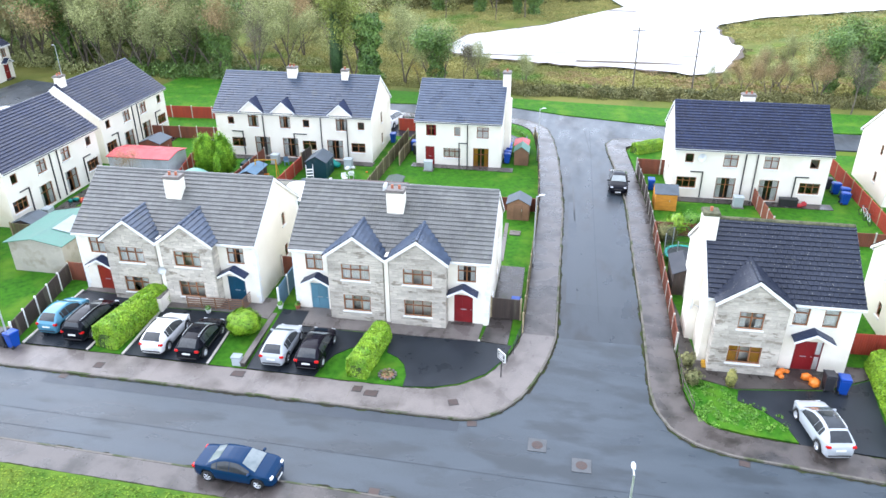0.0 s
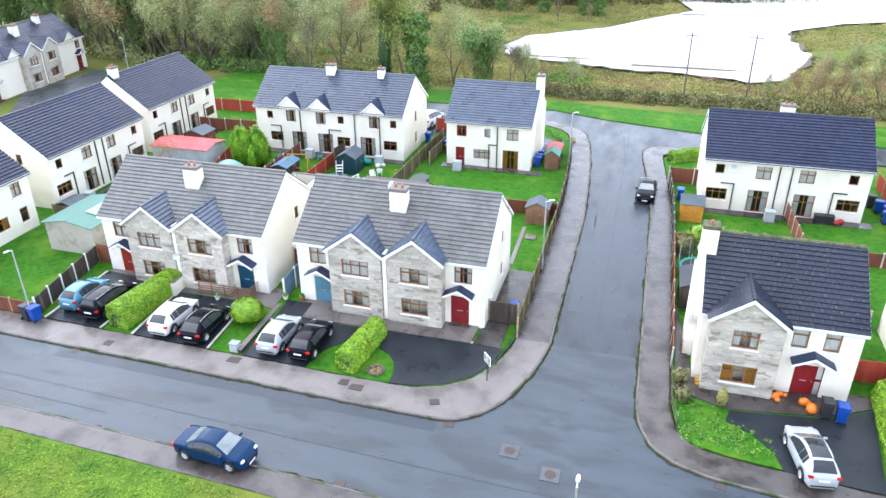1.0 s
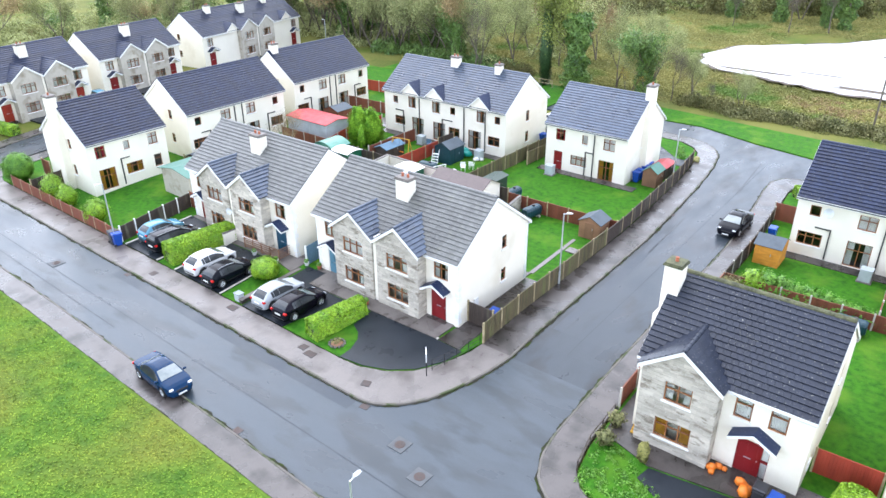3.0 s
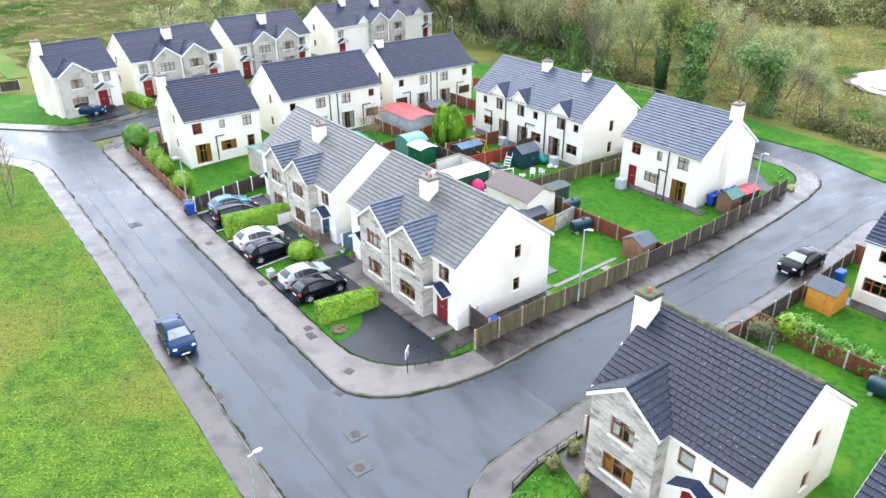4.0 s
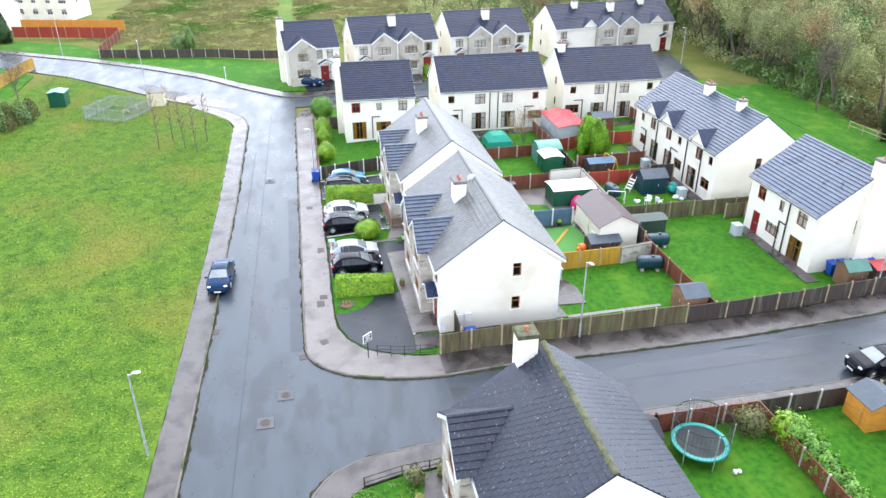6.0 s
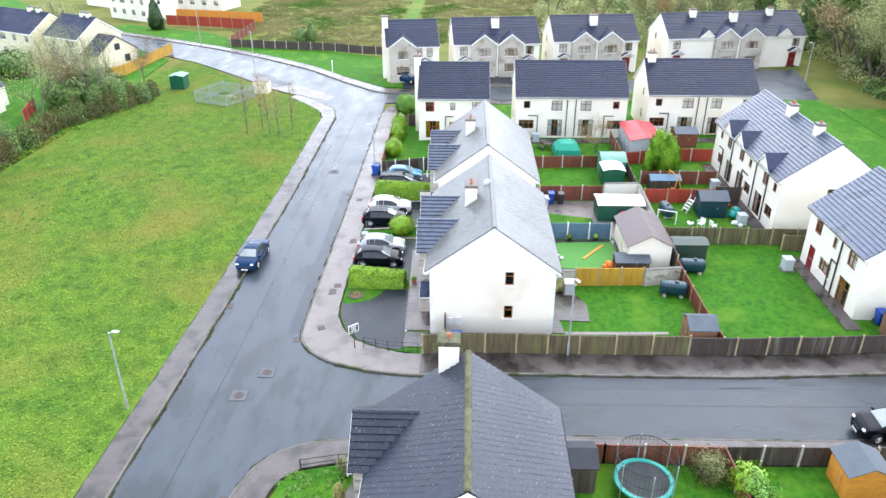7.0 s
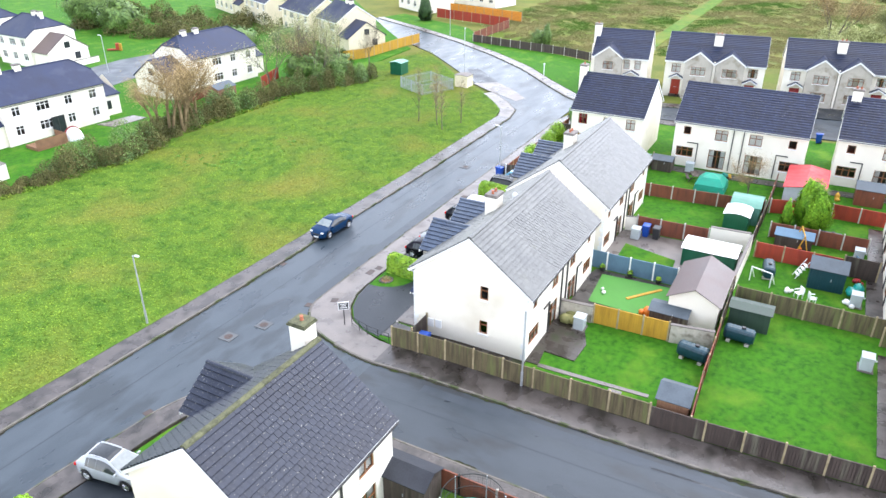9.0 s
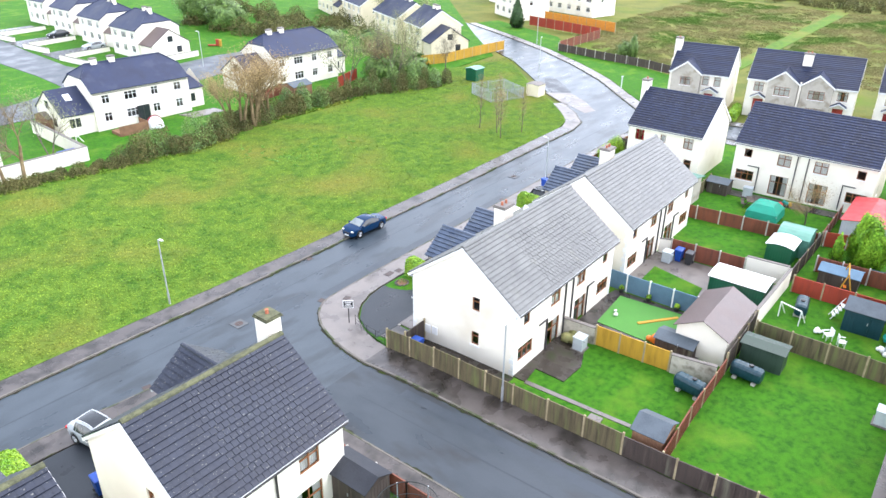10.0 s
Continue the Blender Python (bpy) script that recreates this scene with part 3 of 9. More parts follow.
footpath("pavement", SOUTH[5:9], [(-54, 23.6), (-56.5, 22.8), (-58.8, 20.9), (-62.0, 17.6)], M["concrete"], "concrete footpath rounding the tip of the green", 2.0)
footpath("pavement", NORTHWEST[1:8][::-1], [(-69.2, 29.3), (-73.2, 25.1), (-80.6, 17.0), (-87.7, 8.2), (-95.0, -2.2), (-102.6, -15), (-111.6, -31.8)], M["concrete"], "pale concrete footpath round the outside of the bend", 3.0)
sheet("green", [(60, 21.8), (12.9, 22.8), (0, 23.1), (-8.5, 23.3), (-30, 23.7), (-53, 23.6), (-56.5, 22.8), (-58.8, 20.9), (-62.8, 17.2), (-67.8, 11), (-75, 4), (-81.8, -3.5), (-70, -8), (-45, -6), (-23, -7), (0, -10), (60, -16)], 0.1, M["green"],
      "open green of rough yellow-green grass", "grass", skirt=0.3, step=3.0)
sheet("verge", [(-69, 33), (-69.3, 29.5), (-73.3, 25.2), (-80.7, 17.1), (-87.8, 8.3), (-95.1, -2.1), (-102.7, -14.9), (-111.7, -31.7), (-118, -30), (-108, -8), (-95.5, 2), (-93, 13), (-90.5, 24), (-86, 30), (-84, 31), (-72, 35)], 0.08, M["lawn"], "bright mown grass verge along the bend", "grass", step=4.0)
sheet("verge", [(-22.5, 91.7), (-7, 92.4), (0, 89.9), (11.5, 87.2), (32, 87.3), (60, 87.2), (60, 95), (33, 95.6), (12, 95), (-7, 96.6), (-24, 98), (-58, 101), (-58, 91.5)], 0.08, M["lawn"], "bright green verge between road and marsh", "grass", step=4.0)
sheet("verge", [(-26.1, 87.6), (-26.1, 91.6), (-58, 91.4), (-62, 91.2), (-61.9, 85.2), (-59, 84.1), (-26.1, 85.7)], 0.07, M["lawn"], "bright mown grass behind the terrace", "grass", step=4.0)
# block lawns
sheet("lawn", [(-59.8, 33.5), (-8.3, 33.5), (-6.6, 33.7), (-5.0, 34.3), (-3.6, 35.4), (-2.6, 37), (-1.85, 39.8), (-1.85, 60), (-2.1, 66), (-2.6, 74), (-3.4, 80), (-4.1, 82.8), (-5.1, 84.2), (-6.8, 85.2), (-22, 85.4), (-60, 84), (-61.5, 70), (-60.5, 50)], 0.06, M["lawn"],
      "wet bright green back lawns", "lawn")
sheet("lawn", [(60, 31.2), (17, 32.1), (11, 32.7), (9.3, 33.1), (8.4, 34.1), (8.05, 36), (8.0, 62), (7.4, 71), (6.9, 77), (7.5, 78.6), (10.9, 79.1), (60, 79)], 0.06, M["lawn"], "green back lawns of the corner plots", "lawn")
# lake
bm = bmesh.new()
lake = [(-20.5, 128), (-14, 125), (-5, 122.6), (5, 121), (13, 119.6), (19, 117.6), (24, 120), (27, 128), (31, 141), (29, 152), (30, 164), (42, 176), (75, 193), (160, 230), (160, 420), (-20, 420), (-4, 260), (8, 205), (12, 187), (2, 172), (-5, 160), (-14, 151.5), (-20, 146), (-22.5, 137)]
_r = random.Random(8)
shore = []
for (ax, ay), (bx, by) in zip(lake, lake[1:] + lake[:1]):
    k = max(1, int(math.hypot(bx - ax, by - ay) / 1.2)) if max(ay, by) < 200 else 1
    for i in range(k):
        x, y = ax + (bx - ax) * i / k, ay + (by - ay) * i / k
        j = 0.9 * noise.noise(Vector((x * 0.35, y * 0.35, 0))) + 0.45 * noise.noise(Vector((x * 1.1, y * 1.1, 3)))
        shore.append((x + j, y + 1.6 * j + _r.uniform(-0.15, 0.15)))
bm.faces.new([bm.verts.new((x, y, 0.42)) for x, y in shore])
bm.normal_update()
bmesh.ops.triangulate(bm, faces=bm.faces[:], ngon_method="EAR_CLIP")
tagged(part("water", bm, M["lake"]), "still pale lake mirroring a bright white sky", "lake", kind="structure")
# soft mud rim of the lake
bm = bmesh.new()
cx, cy = 5.0, 145.0
rim = []
for x, y in shore:
    d = math.hypot(x - cx, y - cy) + 1e-6
    k = 1.0 + 1.5 * noise.noise(Vector((x * 0.2, y * 0.2, 9))) + 0.5 * noise.noise(Vector((x * 0.9, y * 0.9, 4)))
    k = max(0.15, k)
    rim.append((x + (x - cx) / d * k * 0.7, y + (y - cy) / d * k * 0.6))
bm.faces.new([bm.verts.new((x, y, 0.405)) for x, y in rim])
bm.normal_update()
bmesh.ops.triangulate(bm, faces=bm.faces[:], ngon_method="EAR_CLIP")
tagged(part("mud_bank", bm, M["mud"]), "soft brown mud rim round the lake", "mud", kind="structure")
# mud banks showing through the shallows
for mx, my, rx, ry in ((8, 124.5, 9, 1.2), (-12, 127.5, 6, 0.8), (-3, 131, 4, 0.5), (22, 131, 5, 0.5), (12, 181, 3.5, 1.5)):
    bm = bmesh.new()
    bm.faces.new([bm.verts.new((mx + rx * math.cos(a) * (1 + 0.25 * math.sin(3 * a + mx)), my + ry * math.sin(a) * (1 + 0.3 * math.cos(2 * a)), 0.426)) for a in [2 * math.pi * i / 26 for i in range(26)]])
    tagged(part("mud_bank", bm, M["mud"]), "low mauve-brown mud bank in the shallow lake", "mud", kind="structure")
# joints, patches and worn paint on the roads
for outline, key, label in (
        ([(-58, 28.15), (60, 26.6), (60, 26.65), (-58, 28.2)], "asphalt_seam", "dark lane joint along the road"),
        ([(3.2, 42), (3.25, 42), (2.97, 84), (2.92, 84)], "asphalt_seam", "dark lane joint along the side road"),
        ([(-44, 26.6), (-23, 26.4), (-23, 26.46), (-44, 26.66)], "asphalt_seam", "dark joint along a trench"),
        ([(-30, 30.2), (-4.6, 30.3), (-4.6, 31.1), (-30, 31.05)], "asphalt_patch", "darker patched strip along the kerb"),
        ([(1.0, 44), (1.7, 44), (1.6, 62), (0.9, 62)], "asphalt_patch", "darker patched strip along the kerb"),
        ([(1.4, 58), (1.55, 58), (1.3, 66), (1.15, 66)], "road_line", "worn pale line on the road"),
        ([(3.0, 74), (3.1, 74), (2.4, 84), (2.3, 84)], "road_line", "worn pale line on the road")):
    sheet("road_mark", outline, 0.006, M[key], label, "road mark", skirt=0)

# ---- houses ----
def wall_panel(bm, p0, u, n, w, h, holes, depth=0.16, mi=0):
    """A wall face with real openings and reveals; holes are (x0, z0, x1, z1) along the wall."""
    up = Vector((0, 0, 1))
    xs = sorted({0.0, w, *[k for o in holes for k in (o[0], o[2])]})
    zs = sorted({-0.6, h, *[k for o in holes for k in (o[1], o[3])]})
    for xa, xb in zip(xs, xs[1:]):
        for za, zb in zip(zs, zs[1:]):
            cx, cz = (xa + xb) / 2, (za + zb) / 2
            if any(o[0] < cx < o[2] and o[1] < cz < o[3] for o in holes):
                continue
            quad(bm, p0 + u * xa + up * za, p0 + u * xb + up * za, p0 + u * xb + up * zb, p0 + u * xa + up * zb, mi=mi)
    for x0, z0, x1, z1 in holes:
        c = [p0 + u * x + up * z for x, z in ((x0, z0), (x1, z0), (x1, z1), (x0, z1))]
        for a, b in zip(c, c[1:] + c[:1]):
            quad(bm, b, a, a - n * depth, b - n * depth, mi=mi)


def place(p0, u, n, s, d, z):
    return p0 + u * s + n * d + Vector((0, 0, z))


def slab(bm, p0, u, n, s0, s1, d0, d1, z0, z1, mi=0):
    v = [bm.verts.new(place(p0, u, n, s, d, z)) for z in (z0, z1) for s, d in ((s0, d1), (s1, d1), (s1, d0), (s0, d0))]
    for q in ((3, 2, 1, 0), (4, 5, 6, 7), (0, 1, 5, 4), (1, 2, 6, 5), (2, 3, 7, 6), (3, 0, 4, 7)):
        bm.faces.new([v[i] for i in q]).material_index = mi


def lattice(bm, p0, u, n, xs, zs, d0, d1):
    """A frame with bars in every even column and row, as one connected body."""
    vs = {}

    def vert(i, j, d):
        if (i, j, d) not in vs:
            vs[i, j, d] = bm.verts.new(place(p0, u, n, xs[i], d, zs[j]))
        return vs[i, j, d]

    def solid(i, j):
        return 0 <= i < len(xs) - 1 and 0 <= j < len(zs) - 1 and (i % 2 == 0 or j % 2 == 0)
    for i in range(len(xs) - 1):
        for j in range(len(zs) - 1):
            if not solid(i, j):
                continue
            c = ((i, j), (i + 1, j), (i + 1, j + 1), (i, j + 1))
            bm.faces.new([vert(*q, d1) for q in c])
            bm.faces.new([vert(*q, d0) for q in c[::-1]])
            for (e, k), (a, b) in (((0, -1), (c[0], c[1])), ((1, 0), (c[1], c[2])), ((0, 1), (c[2], c[3])), ((-1, 0), (c[3], c[0]))):
                if not solid(i + e, j + k):
                    bm.faces.new((vert(*a, d0), vert(*b, d0), vert(*b, d1), vert(*a, d1)))


CURTAINS = {"net": "curtain", "": None, "pale": "curtain", "gold": "curtain_gold", "red": "curtain_red"}


def window(parent, p0, u, n, xc, z0, w, h, colour="brown", curtain="", lights=0, sill=True):
    lights = lights or max(1, round(w / 0.62))
    x0, x1, z1, f = xc - w / 2, xc + w / 2, z0 + h, 0.065
    bm = bmesh.new()
    xs = [x0, x0 + f]
    for i in range(1, lights):
        xm = x0 + w * i / lights
        xs += [xm - 0.035, xm + 0.035]
    xs += [x1 - f, x1]
    zs = [z0, z0 + f, z1 - f, z1]
    if h > 0.9:
        zs[2:2] = [z0 + h * 0.66 - 0.03, z0 + h * 0.66 + 0.03]
    lattice(bm, p0, u, n, xs, zs, -0.13, -0.06)
    fr = part("window", bm, M[colour], parent)
    bm = bmesh.new()
    quad(bm, *[place(p0, u, n, s, -0.1, z) for s, z in ((x0 + 0.03, z0 + 0.03), (x1 - 0.03, z0 + 0.03), (x1 - 0.03, z1 - 0.03), (x0 + 0.03, z1 - 0.03))])
    pane = part("pane", bm, M["glass"], fr, "clear window pane")
    pane.visible_shadow = False
    if sill:
        bm = bmesh.new()
        slab(bm, p0, u, n, x0 - 0.08, x1 + 0.08, -0.1, 0.07, z0 - 0.1, z0 - 0.005)
        part("window_sill", bm, M["white"], fr, "white concrete sill")
    if CURTAINS[curtain]:
        for a, b in (((x0 + 0.02, x1 - 0.02),) if curtain == "net" else ((x0 + 0.02, x0 + w * 0.3), (x1 - w * 0.3, x1 - 0.02))):
            bm = bmesh.new()
            k = 18
            pts = [(a + (b - a) * i / k, -0.2 - (0.04 if i % 2 else 0)) for i in range(k + 1)]
            for (s0, d0), (s1, d1) in zip(pts, pts[1:]):
                quad(bm, place(p0, u, n, s0, d0, z0), place(p0, u, n, s1, d1, z0), place(p0, u, n, s1, d1, z1), place(p0, u, n, s0, d0, z1))
            bmesh.ops.remove_doubles(bm, verts=bm.verts[:], dist=0.001)
            part("curtain", bm, M[CURTAINS[curtain]], fr, "pale net curtain" if curtain == "net" else curtain + " curtain drawn aside")
    return fr


def door(parent, p0, u, n, xc, w, h, colour, arched=False, sidelight=0.0):
    x0, x1 = xc - w / 2, xc + w / 2
    bm = bmesh.new()
    slab(bm, p0, u, n, x0, x1 - sidelight, -0.13, -0.07, 0.05, h)
    dw = w - sidelight
    for a, b, c, d in ((0.14, 0.44, 0.2, 0.45), (0.56, 0.86, 0.2, 0.45), (0.14, 0.44, 0.52, 0.92), (0.56, 0.86, 0.52, 0.92)):
        slab(bm, p0, u, n, x0 + dw * a, x0 + dw * b, -0.07, -0.05, h * c, h * d)
    ob = part("door", bm, M[colour], parent)
    bm = bmesh.new()
    slab(bm, p0, u, n, x0 + dw * 0.35, x0 + dw * 0.65, -0.05, -0.03, h * 0.475, h * 0.5)
    part("letter_plate", bm, M["steel"], ob, "chrome letter plate")
    bm = bmesh.new()
    tube(bm, place(p0, u, n, x0 + dw * 0.9, -0.07, h * 0.49), place(p0, u, n, x0 + dw * 0.9, 0.01, h * 0.49), 0.03, n=6)
    part("door_handle", bm, M["steel"], ob, "chrome knob")
    bm = bmesh.new()
    for a, b, z0, z1 in ((x0 - 0.04, x0 + 0.02, 0, h + 0.05), (x1 - 0.02, x1 + 0.04, 0, h + 0.05), (x0, x1, h, h + 0.06)):
        slab(bm, p0, u, n, a, b, -0.15, -0.03, z0, z1)
    if sidelight:
        slab(bm, p0, u, n, x1 - sidelight, x1 - sidelight + 0.06, -0.15, -0.05, 0.05, h)
        slab(bm, p0, u, n, x1 - sidelight, x1, -0.15, -0.05, h * 0.5, h * 0.55)
    part("door_frame", bm, M["white" if colour in ("blue_door",) else colour], ob)
    bm = bmesh.new()
    slab(bm, p0, u, n, x0 - 0.15, x1 + 0.15, -0.1, 0.35, -0.3, 0.05)
    part("doorstep", bm, M["concrete_dark"], ob, "low concrete doorstep")
    if sidelight:
        bm = bmesh.new()
        quad(bm, *[place(p0, u, n, s, -0.11, z) for s, z in ((x1 - sidelight, 0.1), (x1, 0.1), (x1, h), (x1 - sidelight, h))])
        part("pane", bm, M["glass"], ob).visible_shadow = False
        bm = bmesh.new()
        quad(bm, *[place(p0, u, n, s, -0.155, z) for s, z in ((x1 - sidelight, 0.1), (x1, 0.1), (x1, h), (x1 - sidelight, h))])
        part("blind", bm, M["curtain"], ob, "pale blind behind the sidelight")
    return ob


def patio(parent, p0, u, n, xc, w, h, colour="brown", curtain="pale"):
    return window(parent, p0, u, n, xc, 0.08, w, h - 0.08, colour, curtain, lights=2, sill=False)


def canopy(parent, p0, u, n, xc, z, half=1.0, rise=0.55, out=0.75, tile="tile_dark"):
    """Small pitched porch roof on brackets."""
    bm = bmesh.new()
    t = 0.09
    for sgn in (-1, 1):
        a = [place(p0, u, n, xc, d, z + rise) for d in (0, out)]
        b = [place(p0, u, n, xc + sgn * half, d, z) for d in (0, out)]
        up = Vector((0, 0, t))
        f = [a[0] + up, a[1] + up, b[1] + up, b[0] + up]
        lo = [a[0], a[1], b[1], b[0]]
        if sgn < 0:
            f, lo = f[::-1], lo[::-1]
        va, vb = [bm.verts.new(p) for p in f], [bm.verts.new(p) for p in lo]
        bm.faces.new(va)
        bm.faces.new(vb[::-1])
        for i in range(4):
            bm.faces.new((va[i], vb[i], vb[(i + 1) % 4], va[(i + 1) % 4]))
    bmesh.ops.recalc_face_normals(bm, faces=bm.faces[:])
    ob = part("porch_canopy", bm, M[tile], parent, "small pitched porch roof with dark tiles")
    bm = bmesh.new()
    for sgn in (-1, 1):
        for d in (out - 0.02,):
            a, b = place(p0, u, n, xc, d, z + rise), place(p0, u, n, xc + sgn * half, d, z)
            dn = Vector((0, 0, 0.13))
            vs = [a - dn, b - dn, b + dn * 0.2, a + dn * 0.2]
            fr = [bm.verts.new(p + n * 0.035) for p in vs]
            bk = [bm.verts.new(p - n * 0.01) for p in vs]
            bm.faces.new(fr)
            bm.faces.new(bk[::-1])
            for i in range(4):
                bm.faces.new((fr[i], bk[i], bk[(i + 1) % 4], fr[(i + 1) % 4]))
        slab(bm, p0, u, n, xc + sgn * (half - 0.12) - 0.05, xc + sgn * (half - 0.12) + 0.05, 0, out - 0.1, z - 0.14, z - 0.02)
    bmesh.ops.recalc_face_normals(bm, faces=bm.faces[:])
    part("fascia", bm, M["white"], ob, "white bargeboards and brackets")


def tile_slope(bm, o, u, v, n, length, run, w=0.33, g=0.33, seed=0, whole=False, single=None, most=300, zone=(0.3, 0.85)):
    """Courses of lapped tiles on a rectangular slope; each tile is a thin wedge with a thick lower edge.
    Where single is a list, whole tiles in a stretch of the slope go there as poses instead."""
    rs = random.Random(seed)
    rows = max(1, round(run / g))
    g = run / rows
    for r in range(rows):
        x = 0.0
        if whole:
            cuts = [0.0, length]
        else:
            cuts = [0.0]
            x = w * (0.5 if r % 2 else 1.0)
            while x < length - 0.05:
                cuts.append(x)
                x += w
            cuts.append(length)
        for a, b in zip(cuts, cuts[1:]):
            hi = 0.07 + rs.uniform(-0.006, 0.008)
            a2, b2 = a + 0.006, b - 0.006
            if single is not None and len(single) < most and abs(b - a - w) < 1e-6 and zone[0] * length < a < zone[1] * length:
                c = o + u * a + v * (r * g) + n * rs.uniform(-0.005, 0.007)
                single.append(Matrix(((u.x, v.x, n.x, c.x), (u.y, v.y, n.y, c.y), (u.z, v.z, n.z, c.z), (0, 0, 0, 1))))
                continue
            p = [o + u * a2 + v * (r * g) + n * hi, o + u * b2 + v * (r * g) + n * hi,
                 o + u * b2 + v * ((r + 1) * g) + n * 0.012, o + u * a2 + v * ((r + 1) * g) + n * 0.012,
                 o + u * a2 + v * (r * g), o + u * b2 + v * (r * g)]
            q = [bm.verts.new(k) for k in p]
            bm.faces.new((q[0], q[1], q[2], q[3]))
            bm.faces.new((q[4], q[5], q[1], q[0])).material_index = 1


def single_tiles(poses, parent, material, w=0.33, g=0.33):
    """Tiles as pieces of their own, all on one shared mesh."""
    bm = bmesh.new()
    p = [(0.009, 0, 0.07), (w - 0.009, 0, 0.07), (w - 0.009, g, 0.012), (0.009, g, 0.012), (0.009, 0, 0), (w - 0.009, 0, 0), (w - 0.009, g, -0.005), (0.009, g, -0.005)]
    q = [bm.verts.new(k) for k in p]
    for f in ((0, 1, 2, 3), (4, 5, 1, 0), (5, 6, 2, 1), (7, 4, 0, 3)):
        bm.faces.new([q[i] for i in f]).material_index = 1 if f[0] == 4 else 0
    first = part("roof_tile", bm, [M[material], M["tile_edge" if material in ("tile_dark", "tile_near") else material]], parent)
    first.matrix_basis = poses[0]
    for m in poses[1:]:
        ob = new("roof_tile", first.data)
        ob.parent = parent
        ob.matrix_basis = m


def slope_frame(sgn, D, He, Hr, ov):
    k = (Hr - He) / (D / 2)
    ang = math.atan(k)
    v = Vector((0, -sgn * math.cos(ang), math.sin(ang)))
    nrm = Vector((0, sgn * math.sin(ang), math.cos(ang)))
    run = (D / 2 + ov) / math.cos(ang)
    return k, v, nrm, run


def main_roof(parent, L, D, He, Hr, tile, ridge, ov=0.32, verge=0.1, whole=False, singles=()):
    """Roof boards, lapped tile courses, ridge tiles, bargeboards; singles names the slopes whose tiles are pieces of their own."""
    slabs, courses, loose = bmesh.new(), bmesh.new(), []
    for sgn in (-1, 1):
        k, v, nrm, run = slope_frame(sgn, D, He, Hr, ov)
        u = Vector((-sgn, 0, 0))
        o = Vector((sgn * (L / 2 + verge), sgn * (D / 2 + ov), He - ov * k)) + nrm * 0.03
        got = [] if sgn in singles else None
        tile_slope(courses, o, u, v, nrm, L + 2 * verge, run, seed=int(L * 10) + sgn, whole=whole, single=got, g=run / max(1, round(run / 0.33)))
        if got:
            loose.append((got, run / max(1, round(run / 0.33))))
        a, b = o, o + u * (L + 2 * verge)
        c, d = b + v * run, a + v * run
        t = nrm * 0.1
        low = [p - t for p in (a, b, c, d)]
        quad(slabs, a, b, c, d)
        quad(slabs, *low[::-1])
        quad(slabs, b, low[1], low[2], c)
        quad(slabs, low[0], a, d, low[3])
    bmesh.ops.remove_doubles(slabs, verts=slabs.verts[:], dist=0.0005)
    roof = part("roof", slabs, M[tile], parent, "pitched tiled roof, wet and dark")
    part("roof_covering", courses, [M[tile], M["tile_edge" if tile in ("tile_dark", "tile_near", "tile_mid") else tile]], roof, "lapped roof tiles")["kind"] = "stuff"
    for got, g in loose:
        single_tiles(got, roof, tile, 0.33, g)
    bm = bmesh.new()
    nseg = max(2, round((L + 2 * verge) / 0.46))
    x0, seg = -(L / 2 + verge), (L + 2 * verge) / nseg
    rings = []
    for i in range(nseg):
        for e, r in ((0.0, 0.15), (0.93, 0.135)):
            x = x0 + (i + e) * seg
            rings.append([(x, r * 1.15 * math.cos(t), Hr - 0.02 + r * math.sin(t)) for t in [math.pi * j / 6 for j in range(7)]])
    loft(bm, rings, close=False, caps=True)
    bmesh.ops.recalc_face_normals(bm, faces=bm.faces[:])
    part("ridge_cap", bm, M[ridge], roof, "row of half-round ridge tiles")
    for sx in (-1, 1):
        for sgn in (-1, 1):
            bm = bmesh.new()
            k, v, nrm, run = slope_frame(sgn, D, He, Hr, ov)
            x = sx * (L / 2 + verge)
            a = Vector((x, sgn * (D / 2 + ov), He - ov * k))
            b = a + v * run
            dn = Vector((0, 0, -0.2))
            vs = [a + dn, b + dn, b, a]
            f1 = [bm.verts.new(p + Vector((sx * 0.02, 0, 0))) for p in vs]
            f0 = [bm.verts.new(p - Vector((sx * 0.02, 0, 0))) for p in vs]
            bm.faces.new(f1)
            bm.faces.new(f0)
            for i in range(4):
                bm.faces.new((f1[i], f0[i], f0[(i + 1) % 4], f1[(i + 1) % 4]))
            bmesh.ops.recalc_face_normals(bm, faces=bm.faces[:])
            part("bargeboard", bm, M["white"], roof, "white bargeboard")
    for sgn in (-1, 1):
        k = (Hr - He) / (D / 2)
        y = sgn * (D / 2 + ov)
        z = He - ov * k
        x = L / 2 + verge - 0.025
        bm = bmesh.new()
        prof = [(y, z), (y, z - 0.2), (y - sgn * 0.04, z - 0.2), (y - sgn * 0.04, z - 0.16), (sgn * D / 2, z - 0.16), (sgn * D / 2, z - 0.13), (y - sgn * 0.04, z - 0.13), (y - sgn * 0.04, z)]
        loft(bm, [[(q, *p) for p in prof] for q in (-x, x)])
        bmesh.ops.recalc_face_normals(bm, faces=bm.faces[:])
        part("fascia", bm, M["white"], roof, "white eaves board and soffit")
    return roof


